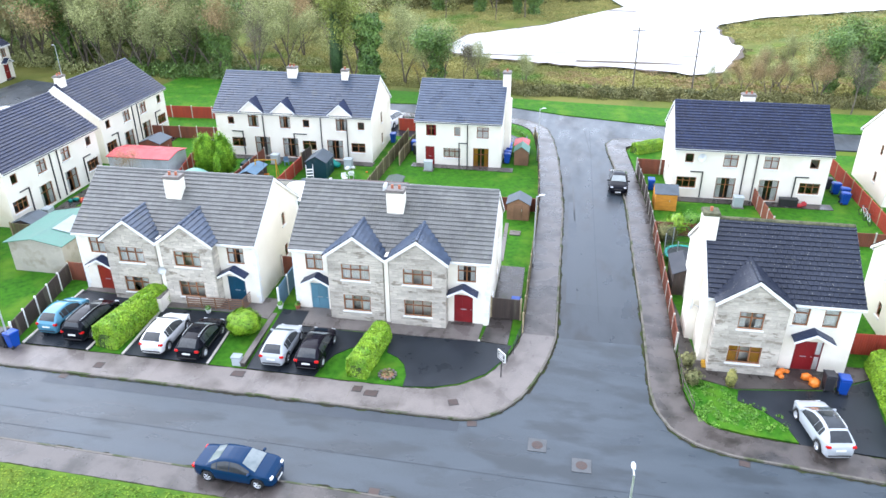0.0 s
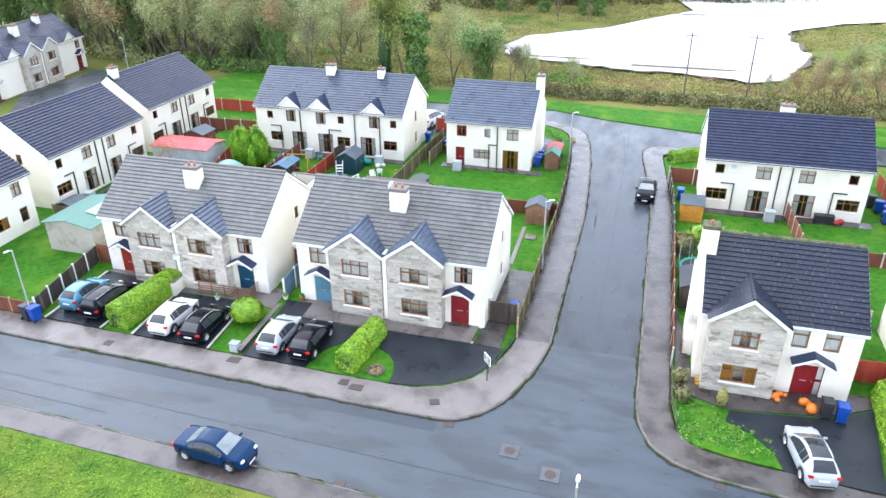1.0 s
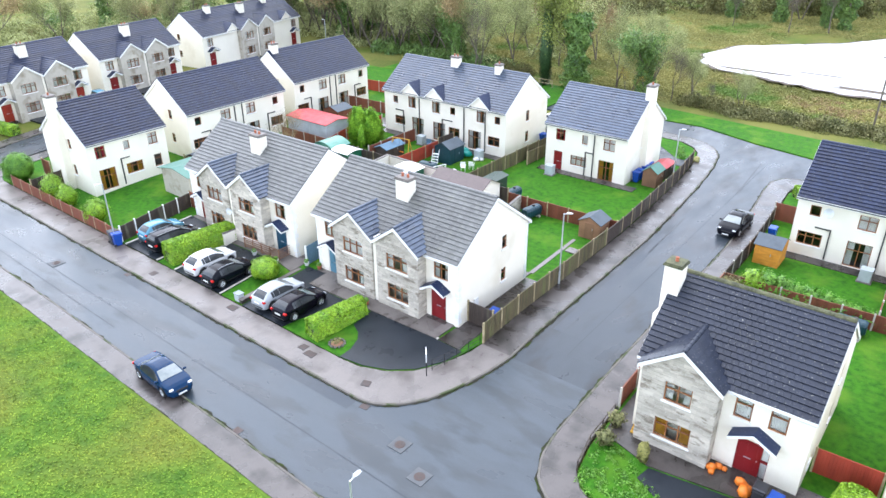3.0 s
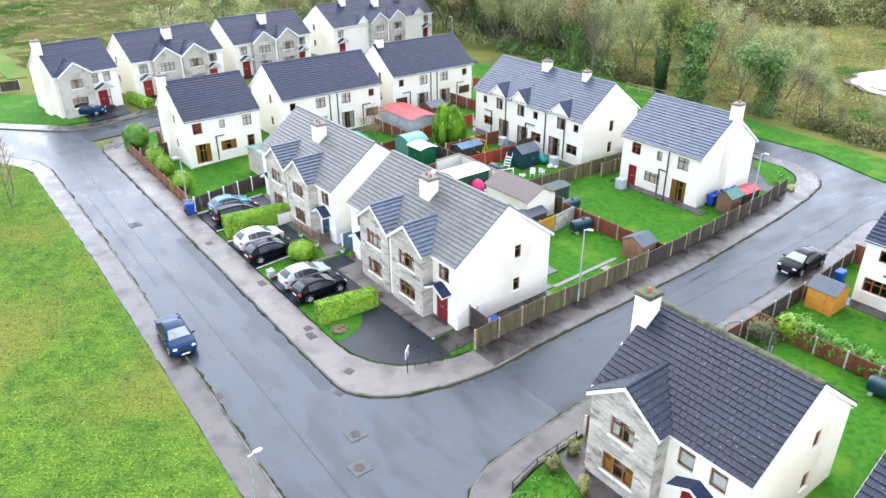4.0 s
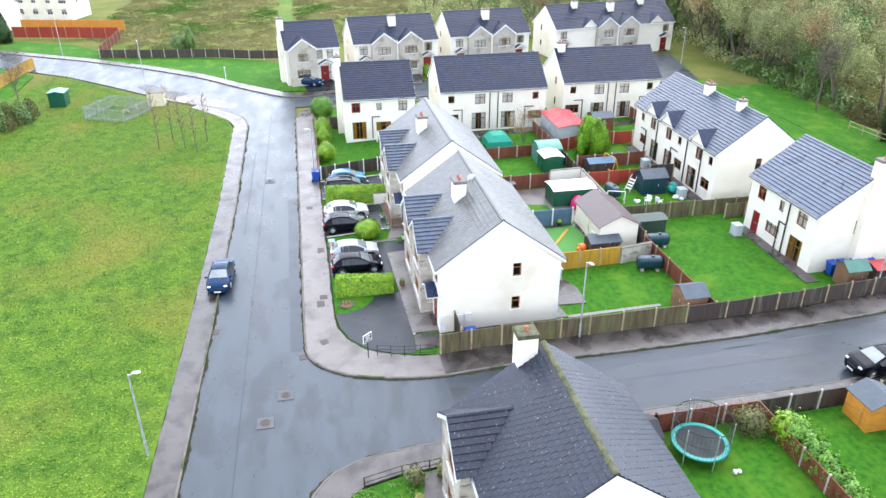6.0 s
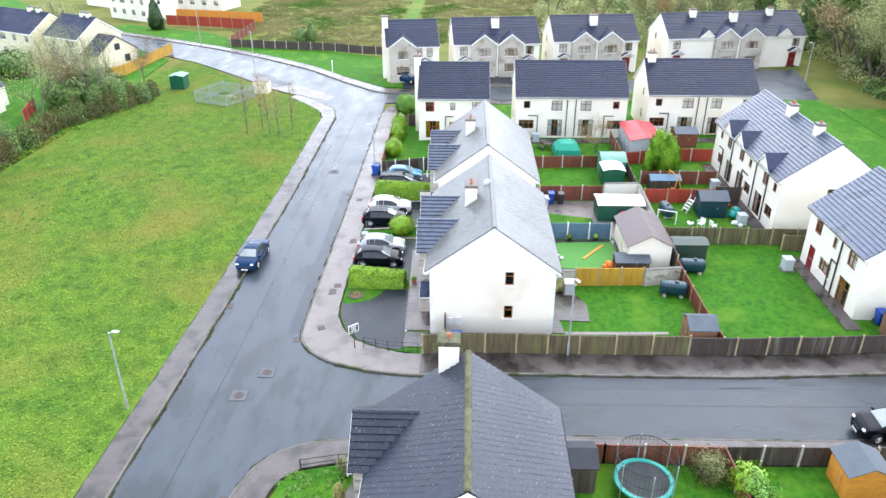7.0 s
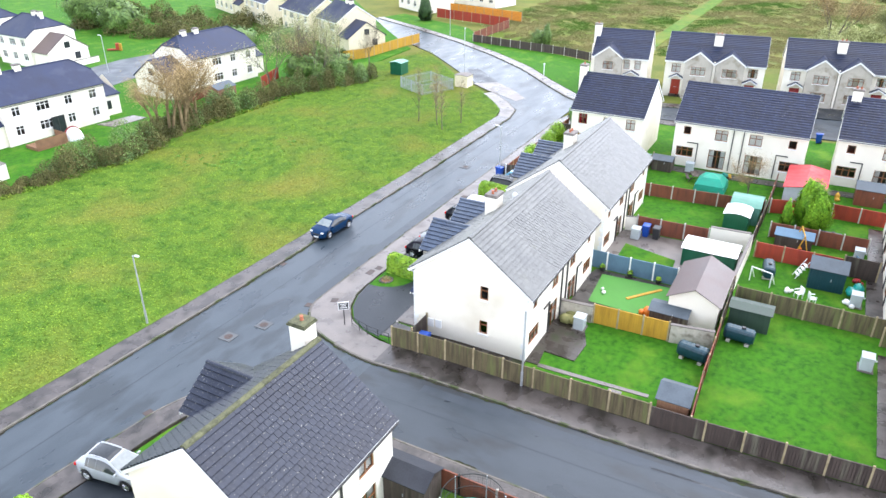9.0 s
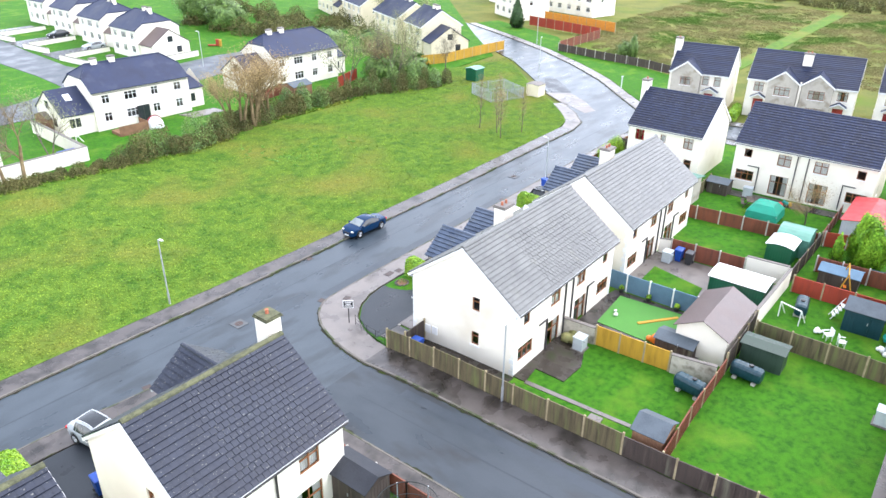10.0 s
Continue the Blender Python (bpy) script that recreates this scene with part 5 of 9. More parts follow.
def build_houses():
    semi(-10.72, 44.4, 0, "white rendered semi-detached pair with two pale stone gables", ("blue_door", "red_door"), base=0.68, singles=(-1, 1), pieces=(0, 1))
    semi(-26.65, 44.35, 0, "white semi-detached pair with stone gables and grey tiled roof", ("rust_door", "teal_door"), base=0.68)
    detached(13.4, 42.8, 0, "white detached house with stone gable and smoking chimney", base=0.45, tile="tile_near", ridge="tile_moss", singles=(-1, 1), pieces=True)
    detached(25.2, 42.8, 0, "white detached neighbour house with dark tiled roof", base=0.45, tile="tile_near", ridge="tile_moss", stack="R")
    rear_semi(16.75, 68.8, 180, "white semi-detached pair seen from its back garden", base=0.92)
    rear_semi(35.3, 69.2, 180, "white semi-detached pair behind a red fence", base=0.9)
    root, fc = house(-10.6, 73.5, 180, 8.8, "white detached house with blue-grey tiled roof", base=0.9, tile="tile_mid", wins=[("F", 2, 3.15, 1.2, 1.15), ("F", 6.5, 3.15, 1.2, 1.15), ("F", 2, 0.9, 1.4, 1.2), ("B", 1.6, 3.2, 1.05, 1.15, "red"), ("B", 4.3, 3.3, 0.62, 0.9, "net"), ("B", 6.9, 3.15, 1.2, 1.15, "net"), ("B", 3.75, 0.95, 1.75, 1.0, "net"), ("W", 3.4, 3.1, 0.6, 1.15)], patios=[("B", 6.75, 1.6, 2.1, "gold")], doors=[("B", 1.45, 0.95, 2.05, "red_door")])
    p0, u, n, ww = fc["B"]
    downpipe(root, p0, u, n, 5.35, 4.7)
    downpipe(root, p0, u, n, 4.5, 2.6, arm=0.8)
    part("chimney_breast", boxes((-5.0, -0.7, -0.6, -4.35, 0.9, 6.2)), M["render"], root)
    chimney(root, -4.45, 0.1, 0.75, 1.0, 5.9, 9.1, pots=1)
    # terrace with three half-dormers on the rear eaves
    L = 17.0
    w, p = [], []
    for xc in (4.2, 7.7, 13.8):
        w.append(("B", xc, 3.2, 1.15, 1.6, "pale"))
    for xc in (1.7, 10.0, 15.9):
        w.append(("B", xc, 3.4, 0.7, 0.8))
    for xc in (2.3, 10.2, 15.5):
        w.append(("B", xc, 0.95, 1.5, 1.0))
    for xc in (5.0, 8.1, 13.0):
        p.append(("B", xc, 1.7, 2.15, "pale"))
    root, fc = house(-28.0, 72.8, 180, L, "white terrace of three homes with small half-dormers", base=1.15, tile="tile_mid", wins=w + [("W", 4.2, 3.0, 0.6, 1.15), ("W", 4.2, 0.7, 0.6, 1.15), ("F", 4, 3.1, 1.2, 1.2), ("F", 12, 3.1, 1.2, 1.2)], patios=p)
    for xc in (4.2, 7.7, 13.8):
        half_dormer(root, L / 2 - xc, 4.1)
    chimney(root, 0.9, 0.3, 1.0, 0.7, 7.0, 8.8)
    chimney(root, -4.9, 0.3, 0.7, 0.7, 7.0, 8.7, pots=1)
    p0, u, n, ww = fc["B"]
    for s, top, arm in ((5.3, 4.7, 0), (11.6, 4.7, 0), (14.4, 4.7, 0), (2.9, 2.7, -1.2), (8.6, 2.7, 1.4)):
        downpipe(root, p0, u, n, s, top, arm=arm)
    # rows to the west
    root, fc = house(-48.7, 41.0, -90, 8.1, "white detached house at the end of the row", base=1.1, wins=[("F", 2, 3.1, 1.2, 1.2), ("F", 6, 3.1, 1.2, 1.2), ("B", 1.3, 3.2, 1.0, 1.15, "red"), ("B", 3.95, 3.4, 0.6, 0.85, "net"), ("B", 6.7, 3.2, 1.0, 1.15, "net"), ("B", 4.4, 0.95, 1.7, 1.05, "gold"), ("B", 6.9, 0.85, 0.8, 1.25)] + GABLE_R, patios=[("B", 1.6, 1.6, 2.1, "gold")])
    p0, u, n, ww = fc["B"]
    downpipe(root, p0, u, n, 3.1, 2.7, arm=0.9)
    chimney(root, 4.35, 0, 0.75, 1.0, -0.5, 8.9, pots=1)
    rear_semi(-49.6, 54.7, -90, "white semi-detached pair with plain dark tiled roof", 12.9, base=1.15, chim=False)
    r3, _ = rear_semi(-50.8, 70.1, -90, "white semi-detached pair near the wood", 12.6, base=1.2, chim=False)
    chimney(r3, 5.6, 0.2, 0.9, 0.7, 7.0, 8.9)
    detached(-76.6, 33.7, 98, "white detached house with grey rendered gable", 7.9, base=1.35, fine=False, stone="render_grey", colour="red_door", curtain="")
    semi(-79.1, 46.5, 97, "white semi-detached pair with grey rendered gables", ("rust_door", "rust_door"), 13.2, tile="tile_dark", fine=False, base=1.35, stone="render_grey")
    semi(-81.8, 62.0, 97, "white semi-detached pair with grey gables far up the row", ("red_door", "red_door"), 13.4, tile="tile_dark", fine=False, base=1.35, stone="render_grey")
    rt = semi(-85.5, 84.8, 99, "white terrace with grey gables by the wood", ("red_door", "red_door"), 23.0, tile="tile_dark", fine=False, base=1.35, stone="render_grey")
    for q in (-6.5, 6.5):
        chimney(rt, q, -0.6, 1.0, 0.7, 6.8, 8.7)
        half_dormer(rt, q + 1.2, -4.1, -1)


def half_dormer(root, xc, yw, o=1):
    """A small gable that breaks the eaves above a window; o is +1 at the rear, -1 in front."""
    bm = bmesh.new()
    h, z0, z1, peak = 1.12, 4.6, 5.1, 6.1
    quad(bm, (xc + h, yw + o * 0.34, z0), (xc - h, yw + o * 0.34, z0), (xc - h, yw + o * 0.34, z1), (xc + h, yw + o * 0.34, z1))
    bm.faces.new([bm.verts.new(q) for q in ((xc + h, yw + o * 0.34, z1), (xc - h, yw + o * 0.34, z1), (xc, yw + o * 0.34, peak))])
    for s in (-1, 1):
        quad(bm, (xc + s * h, yw + o * 0.34, z0), (xc + s * h, yw - o * 1.2, z0), (xc + s * h, yw - o * 1.2, z1), (xc + s * h, yw + o * 0.34, z1))
    ob = part("dormer", bm, M["render"], root, "small white half-dormer gable")
    bm = bmesh.new()
    for s in (-1, 1):
        a = [(xc, yw + o * 0.5, peak + 0.08), (xc, yw - o * 1.9, peak + 0.08), (xc + s * (h + 0.2), yw - o * 1.9, z1 - 0.06), (xc + s * (h + 0.2), yw + o * 0.5, z1 - 0.06)]
        quad(bm, *a)
        quad(bm, *[(p[0], p[1], p[2] - 0.1) for p in a][::-1])
        quad(bm, a[0], a[3], (a[3][0], a[3][1], a[3][2] - 0.1), (a[0][0], a[0][1], a[0][2] - 0.1))
    part("dormer_roof", bm, M["tile_dark"], ob)
    bm = bmesh.new()
    for s in (-1, 1):
        a, b = Vector((xc, yw + o * 0.51, peak)), Vector((xc + s * (h + 0.2), yw + o * 0.51, z1 - 0.14))
        vs = [a, b, b - Vector((0, 0, 0.14)), a - Vector((0, 0, 0.14))]
        f1, f0 = [bm.verts.new(p) for p in vs], [bm.verts.new(p - Vector((0, o * 0.05, 0))) for p in vs]
        bm.faces.new(f1)
        bm.faces.new(f0)
        for i in range(4):
            bm.faces.new((f1[i], f0[i], f0[(i + 1) % 4], f1[(i + 1) % 4]))
    bmesh.ops.recalc_face_normals(bm, faces=bm.faces[:])
    part("dormer_bargeboard", bm, M["white"], ob)


build_houses()

# ---- plants ----
def at(x, y, off=0.1, rot=0.0, s=1.0):
    return pose(x, y, gz(x, y) + off, 0, 0, rot) @ Matrix.Diagonal((s, s, s, 1))


def hedge(x0, y0, x1, y1, width, h, label, leaf="hedge", seed=1, density=620, size=0.085, lump=0.06):
    """A clipped hedge: core coloured dark for inner shade, with a thick coat of leaves, rounded along the top."""
    d = Vector((x1 - x0, y1 - y0))
    ln = d.length
    root = thing("hedge", at(x0, y0, 0.0, math.degrees(math.atan2(d.y, d.x))), label, "hedge")
    rs = np.random.RandomState(seed)
    prof = [(-width * 0.46, 0.0), (-width * 0.48, h * 0.5), (-width * 0.4, h * 0.86), (-width * 0.2, h * 0.98), (width * 0.2, h * 0.98), (width * 0.4, h * 0.86), (width * 0.48, h * 0.5), (width * 0.46, 0.0)]
    bm = bmesh.new()
    n = max(3, int(ln / 0.4))
    rings = []
    for i in range(n + 1):
        e = min(1.0, 0.72 + 0.28 * min(i, n - i))
        k = (0.84 + rs.uniform(-0.03, 0.03)) * e
        rings.append([(ln * i / n, y * k, z * (k if z > 0.1 else 1)) for y, z in prof])
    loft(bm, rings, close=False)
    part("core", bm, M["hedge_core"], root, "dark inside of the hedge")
    area = ln * (width + 2 * h) + 2 * width * h
    cnt = int(area * density)
    per = []
    seg = np.array(prof)
    dl = np.r_[0, np.cumsum(np.hypot(*np.diff(seg, axis=0).T))]
    q = rs.uniform(0, dl[-1], cnt)
    yy, zz = np.interp(q, dl, seg[:, 0]), np.interp(q, dl, seg[:, 1])
    xx = rs.uniform(0, ln, cnt)
    ends = rs.uniform(0, 1, cnt) < (2 * width * h / area)
    xx[ends] = np.where(rs.uniform(0, 1, ends.sum()) < 0.5, 0.02, ln - 0.02)
    yy[ends] *= rs.uniform(0, 1, ends.sum())
    off = np.array([noise.noise(Vector((a * 1.3, b * 1.8 + seed, c * 1.8))) for a, b, c in zip(xx, yy, zz)]) * lump + rs.normal(0, 0.02, cnt)
    nx = np.where(ends, np.where(xx < ln / 2, -1.0, 1.0), 0.0)
    ny = yy / (width / 2) * np.where(zz < h * 0.8, 1, 0.5)
    nz = np.where(zz > h * 0.8, 1.0, 0.25)
    out = np.c_[nx, ny, nz]
    out /= np.linalg.norm(out, axis=1, keepdims=True)
    pos = np.c_[xx, yy, zz] + out * off[:, None]
    pos[:, 2] = np.maximum(pos[:, 2], 0.02)
    leaf_mesh("leaves", pos, out, size, M[leaf], root, seed=seed)["kind"] = "stuff"
    return root


def bush(x, y, r, h, label, leaf="shrub", seed=1, density=520, size=0.09, lump=0.22, name="bush", category="bush", cone=0.0, off=0.1, rag=0.07):
    root = thing(name, at(x, y, off), label, category)
    rs = np.random.RandomState(seed)
    cnt = int(density * (2 * math.pi * r * r + math.pi * r * h))
    v = rs.normal(0, 1, (cnt, 3))
    v /= np.linalg.norm(v, axis=1, keepdims=True)
    k = np.array([1 + lump * noise.noise(Vector(p) * 2.2 + Vector((seed * 3.1, 0, 0))) for p in v]) * (1 - rs.normal(0.03, rag, cnt))
    z = (v[:, 2] * k * 0.5 + 0.5) * h
    shrink = 1 - cone * np.clip(z / h, 0, 1)
    pos = np.c_[v[:, 0] * k * r * shrink, v[:, 1] * k * r * shrink, np.maximum(z, 0.03)]
    leaf_mesh("leaves", pos, v, size, M[leaf], root, seed=seed)["kind"] = "stuff"
    # Inner core, its dark colour painting the shade behind the leaves.
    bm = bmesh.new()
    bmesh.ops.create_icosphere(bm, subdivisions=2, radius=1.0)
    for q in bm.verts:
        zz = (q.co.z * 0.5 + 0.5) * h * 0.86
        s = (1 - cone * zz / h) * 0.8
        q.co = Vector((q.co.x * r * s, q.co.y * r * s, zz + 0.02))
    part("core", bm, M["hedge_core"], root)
    return root


def grow(bm, rs, a, d, length, r, level, tips, levels, spread, up):
    """Branching limbs: a bent, tapered tube that forks."""
    p = Vector(a)
    n = 3 if level < 2 else 2
    for i in range(n):
        d = (d + Vector((rs.uniform(-1, 1), rs.uniform(-1, 1), rs.uniform(-0.6, 1) * up)) * 0.16).normalized()
        q = p + d * length / n
        r1 = r * (1 - 0.28 / n * (i + 1))
        tube(bm, p, q, r * (1 - 0.28 / n * i), r1, 6 if level == 0 else 4 if level < 3 else 3, caps=False)
        if level >= levels - 2:
            tips.append((q.copy(), d.copy()))
        if level < levels - 1 and (i > 0 or level > 0):
            for _ in range(2 if level else 1):
                e = (d + Vector((rs.uniform(-1, 1), rs.uniform(-1, 1), rs.uniform(-0.3, 0.7) * up)) * spread).normalized()
                grow(bm, rs, q, e, length * rs.uniform(0.52, 0.72), r1 * 0.58, level + 1, tips, levels, spread, up)
        p = q
    tips.append((p.copy(), d.copy()))


def tree(x, y, h, label, kind="olive", seed=1, girth=0.014, leaves=3500, levels=4, lean=0.25, crown="", ivy=0.085, bark="bark"):
    """A tree: tapered trunk, forking limbs, and a broken crown of leaves or twigs round the branch tips."""
    rs = random.Random(seed)
    root = thing("tree", at(x, y, -0.2), label, "tree", "trees of the wood and hedges")
    bm = bmesh.new()
    tips = []
    trunks = 1 if kind in ("ivy", "bare") else 2
    for k in range(trunks):
        d = Vector((rs.uniform(-0.12, 0.12), rs.uniform(-0.12, 0.12), 1)) + (Vector((lean * (k * 2 - 1), 0.1, 0)) if trunks > 1 else Vector())
        grow(bm, rs, (0.15 * k, 0, -0.3), d.normalized(), h * 0.5, h * girth, 0, tips, levels, 0.75, 0.9)
    part("trunk", bm, M[bark], root, "branching trunk")
    nr = np.random.RandomState(seed)
    mat, size, aspect, sc = {"olive": ("leaf_olive", 0.078, 2.8, 0.6), "brown": ("leaf_brown", 0.078, 2.8, 0.6), "ivy": ("leaf_ivy", 0.19, 1.3, 0.65), "bare": ("bark", 0.035, 10.0, 0.5)}[kind]
    idx = nr.randint(0, len(tips), leaves)
    P = np.array([tips[i][0][:] for i in idx]) + nr.normal(0, sc * h / 12, (leaves, 3))
    O = np.array([tips[i][1][:] for i in idx])
    if kind == "ivy":
        m = leaves // 2
        zz = nr.uniform(0.0, 0.72, m) ** 0.9 * h
        th = nr.uniform(0, 2 * math.pi, m)
        rr = h * ivy * (1 + 0.55 * np.sin(zz * 1.7 + seed) * np.cos(th * 2 + zz)) * nr.uniform(0.7, 1.15, m)
        A = np.c_[rr * np.cos(th), rr * np.sin(th), np.maximum(zz, 0.1)]
        part_ob = leaf_mesh("ivy", A, np.c_[np.cos(th), np.sin(th), 0.3 + 0 * th], size * h / 10, M["leaf_ivy"], root, "dark ivy round the trunk", aspect=aspect, droop=0.9, seed=seed + 1)
        part_ob["kind"] = "stuff"
        P, O = P[m:], O[m:]
        if crown:
            mat, size, aspect = crown, 0.1, 2.2
    P[:, 2] = np.maximum(P[:, 2], 0.1)
    ob = leaf_mesh("crown", P, O, size * h / 10, M[mat], root, "broken crown", aspect=aspect, droop=0.9, seed=seed)
    ob["kind"] = "stuff"
    return root


def sapling(x, y, h, seed):
    """A slim upright stem with thin rising side shoots and a haze of fine twigs."""
    rs = random.Random(seed)
    root = thing("tree", at(x, y, -0.05), "slender bare sapling on the green", "tree", "saplings on the green")
    bm = bmesh.new()
    tips, p, lean = [], Vector((0, 0, -0.1)), Vector((rs.uniform(-0.05, 0.05), rs.uniform(-0.05, 0.05), 1))
    for i in range(7):
        q = p + (lean + Vector((rs.uniform(-0.05, 0.05), rs.uniform(-0.05, 0.05), 0))) * h / 7
        tube(bm, p, q, 0.062 * (1 - i / 8.5), 0.062 * (1 - (i + 1) / 8.5), 6, caps=False)
        for _ in range(5 if i > 1 else 1):
            a = rs.uniform(0, 2 * math.pi)
            d = Vector((math.cos(a) * 0.55, math.sin(a) * 0.55, 1)).normalized() * rs.uniform(0.16, 0.34) * h * (1.2 - i / 8)
            e = q + d
            tube(bm, q, e, 0.024, 0.008, 3, caps=False)
            tips += [(q.lerp(e, f), d.normalized()) for f in (0.4, 0.7, 1.0)]
        p = q
    part("trunk", bm, M["bark"], root, "thin grey stem")
    nr = np.random.RandomState(seed)
    idx = nr.randint(0, len(tips), 1500)
    P = np.array([tips[i][0][:] for i in idx]) + nr.normal(0, 0.3, (1500, 3))
    leaf_mesh("crown", P, np.array([tips[i][1][:] for i in idx]), 0.026, M["leaf_brown"], root, "haze of fine twigs", aspect=5.0, droop=0.9, seed=seed)["kind"] = "stuff"
    return root


def conifer(x, y, h, r, label, leaf="leaf_dark", seed=1, cone=0.75, density=190, size=0.16):
    root = bush(x, y, r, h, label, leaf, seed, density, size, 0.4, "tree", "conifer", cone, rag=0.13)
    bm = bmesh.new()
    tube(bm, (0, 0, -0.2), (0, 0, h * 0.6), 0.12, 0.05, 7)
    part("trunk", bm, M["bark"], root)
    return root


def thicket(name, pts, label, leaf, seed, h=(0.8, 1.6), r=(0.8, 1.6), size=0.2, per=150):
    """A tangle of low scrub clumps along or over a piece of land, as one mass."""
    rs = np.random.RandomState(seed)
    P, O = [], []
    for x, y in pts:
        rr, hh = rs.uniform(*r), rs.uniform(*h)
        v = rs.normal(0, 1, (per, 3))
        v /= np.linalg.norm(v, axis=1, keepdims=True)
        v[:, 2] = np.abs(v[:, 2])
        k = 1 - np.abs(rs.normal(0, 0.2, (per, 1)))
        P.append(np.array([x, y, gz(x, y) - 0.15]) + v * k * [rr, rr, hh])
        O.append(v)
    ob = leaf_mesh(name, np.concatenate(P), np.concatenate(O), size, M[leaf], aspect=2.4, droop=0.8, seed=seed)
    return tagged(ob, label, "scrub", kind="stuff")


def build_plants():
    nr0 = np.random.RandomState(2)
    hedge(-11.35, 33.8, -10.75, 38.0, 1.35, 1.55, "clipped bright laurel hedge between two drives", seed=2)
    hedge(-28.0, 33.9, -27.2, 40.0, 1.7, 1.85, "clipped laurel hedge beside parked cars", seed=3)
    hedge(19.6, 31.9, 20.0, 39.6, 1.9, 1.9, "tall clipped laurel hedge between front gardens", seed=4)
    bush(-19.9, 37.0, 1.05, 1.55, "rounded laurel bush on a lawn strip", "hedge", 5)
    for i, (x, y, r, h) in enumerate(((-54.9, 34.6, 1.35, 2.7), (-47.4, 34.4, 0.9, 2.3), (-44.8, 34.4, 0.8, 2.0), (-39.7, 34.4, 0.95, 1.9))):
        bush(x, y, r, h, "bushy green shrub behind the garden fence", "shrub" if i == 0 else "hedge", 20 + i, density=700 if i == 0 else 420, size=0.085, rag=0.08 if i == 0 else 0.14, lump=0.25)
    hedge(7.6, 76.3, 10.5, 78.4, 1.3, 1.2, "small clipped corner hedge", seed=6)
    conifer(-34.9, 62.6, 4.0, 1.25, "golden green conifer in a back garden", "leaf_yellow", 7, 0.3, 420, 0.13)
    conifer(-33.5, 63.3, 3.8, 1.15, "golden green conifer beside another", "leaf_yellow", 8, 0.3, 420, 0.13)
    conifer(-33.0, 61.0, 2.6, 0.5, "slim green garden conifer", "leaf_yellow", 9, 0.5)
    bush(9.9, 56.75, 0.75, 1.6, "leafy green shrub over the fence", "hedge", 31, lump=0.6, rag=0.16)
    for i in range(10):
        bush(10.9 + i * 0.95, 56.85 + 0.02 * i, 0.62 - 0.02 * i, 1.6 - 0.1 * i, "leafy green climber on the fence", "shrub", 32 + i, lump=0.8, rag=0.18)
    bush(8.85, 55.2, 0.8, 1.3, "bare brown shrub in the garden corner", "bramble", 40, lump=0.9, rag=0.28, density=900, size=0.05)
    tree(-40.5, 57.0, 4.4, "bare yellowish willow shrub between gardens", "brown", 50, leaves=4500, levels=4)
    bush(8.6, 36.6, 0.4, 0.8, "straggly dry shrub by the path", "bramble", 41, lump=1.0, rag=0.25)
    bush(8.5, 38.2, 0.35, 0.8, "straggly dry shrub by the fence", "bramble", 42, lump=1.0, rag=0.25)
    bush(10.75, 36.5, 0.28, 1.25, "small pale columnar conifer", "reed", 43, lump=0.3)
    thicket("weeds", [(-4.6 - 2.2 * k, 80.2 + 4.2 * k + nr0.uniform(-0.5, 0.5)) for k in nr0.uniform(0, 1, 16)], "straggly weeds on the corner bed", "shrub", 48, (0.3, 0.8), (0.25, 0.5), 0.09, 110)
    bush(-61.0, 66.0, 1.2, 1.6, "clipped round shrub beside the cul-de-sac", "hedge", 44, density=160)
    for i, (x, y) in enumerate(((-69.2, 40.5), (-70.6, 52.5))):
        hedge(x, y, x - 5.5, y - 0.9, 1.2, 1.2, "clipped hedge between front drives", seed=45 + i, density=160, size=0.16)
    cover = [(8.4 + 5.0 * a, 32.9 + 4.0 * b) for a, b in nr0.uniform(0, 1, (300, 2)) if b < 0.95 - 0.75 * max(0, a - 0.25) and b > 0.06 + 0.0 * a]
    thicket("ground_cover", cover, "low leafy ground cover in the corner garden", "shrub", 47, (0.14, 0.38), (0.2, 0.45), 0.06, 110)
    # saplings on the green
    for i, (x, y) in enumerate(((-46.0, 16.0), (-48.6, 17.2), (-45.8, 18.9), (-44.5, 20.3), (-48.2, 21.0))):
        sapling(x, y, 6.4 - 0.25 * i, 60 + i)
    # wood and lake edge to the north
    tree(-18.6, 101.2, 9.5, "ivy-clad tree in front of the lake", "ivy", 70, leaves=11000, levels=5, ivy=0.1)
    tree(-17.8, 100.6, 8.0, "bare grey tree beside the ivy-clad one", "olive", 84, leaves=5000, levels=5)
    g = tree(-15.0, 102.0, 6.5, "bare pale shrubby tree above the bank", "bare", 86, leaves=3500, levels=5)
    tree(-27.8, 98.7, 14.0, "tall tree with an ivy-dark trunk and mossy crown", "ivy", 71, leaves=17000, levels=5, crown="leaf_moss", ivy=0.1)
    conifer(-32.3, 97.9, 10.0, 0.9, "slim dark ivied column at the edge of the wood", "leaf_dark", 72, 0.25, 330, 0.16)
    autumn = tree(-20.4, 100.0, 4.5, "small autumn tree with yellow leaves", "olive", 85, leaves=2200, levels=4)
    for ch in autumn.children:
        if ch.name.startswith("crown"):
            ch.data.materials[0] = M["leaf_gold"]
    tree(-50.0, 100.0, 9.0, "dark ivy-covered tree by the verge", "ivy", 73, leaves=5000)
    a = tree(-44.2, 97.6, 9.5, "leafless birch with a pale trunk", "bare", 74, leaves=3500, levels=5)
    b = tree(-58.0, 108.0, 14.0, "tall tree with ivy and thin olive twigs", "ivy", 75, leaves=12000)
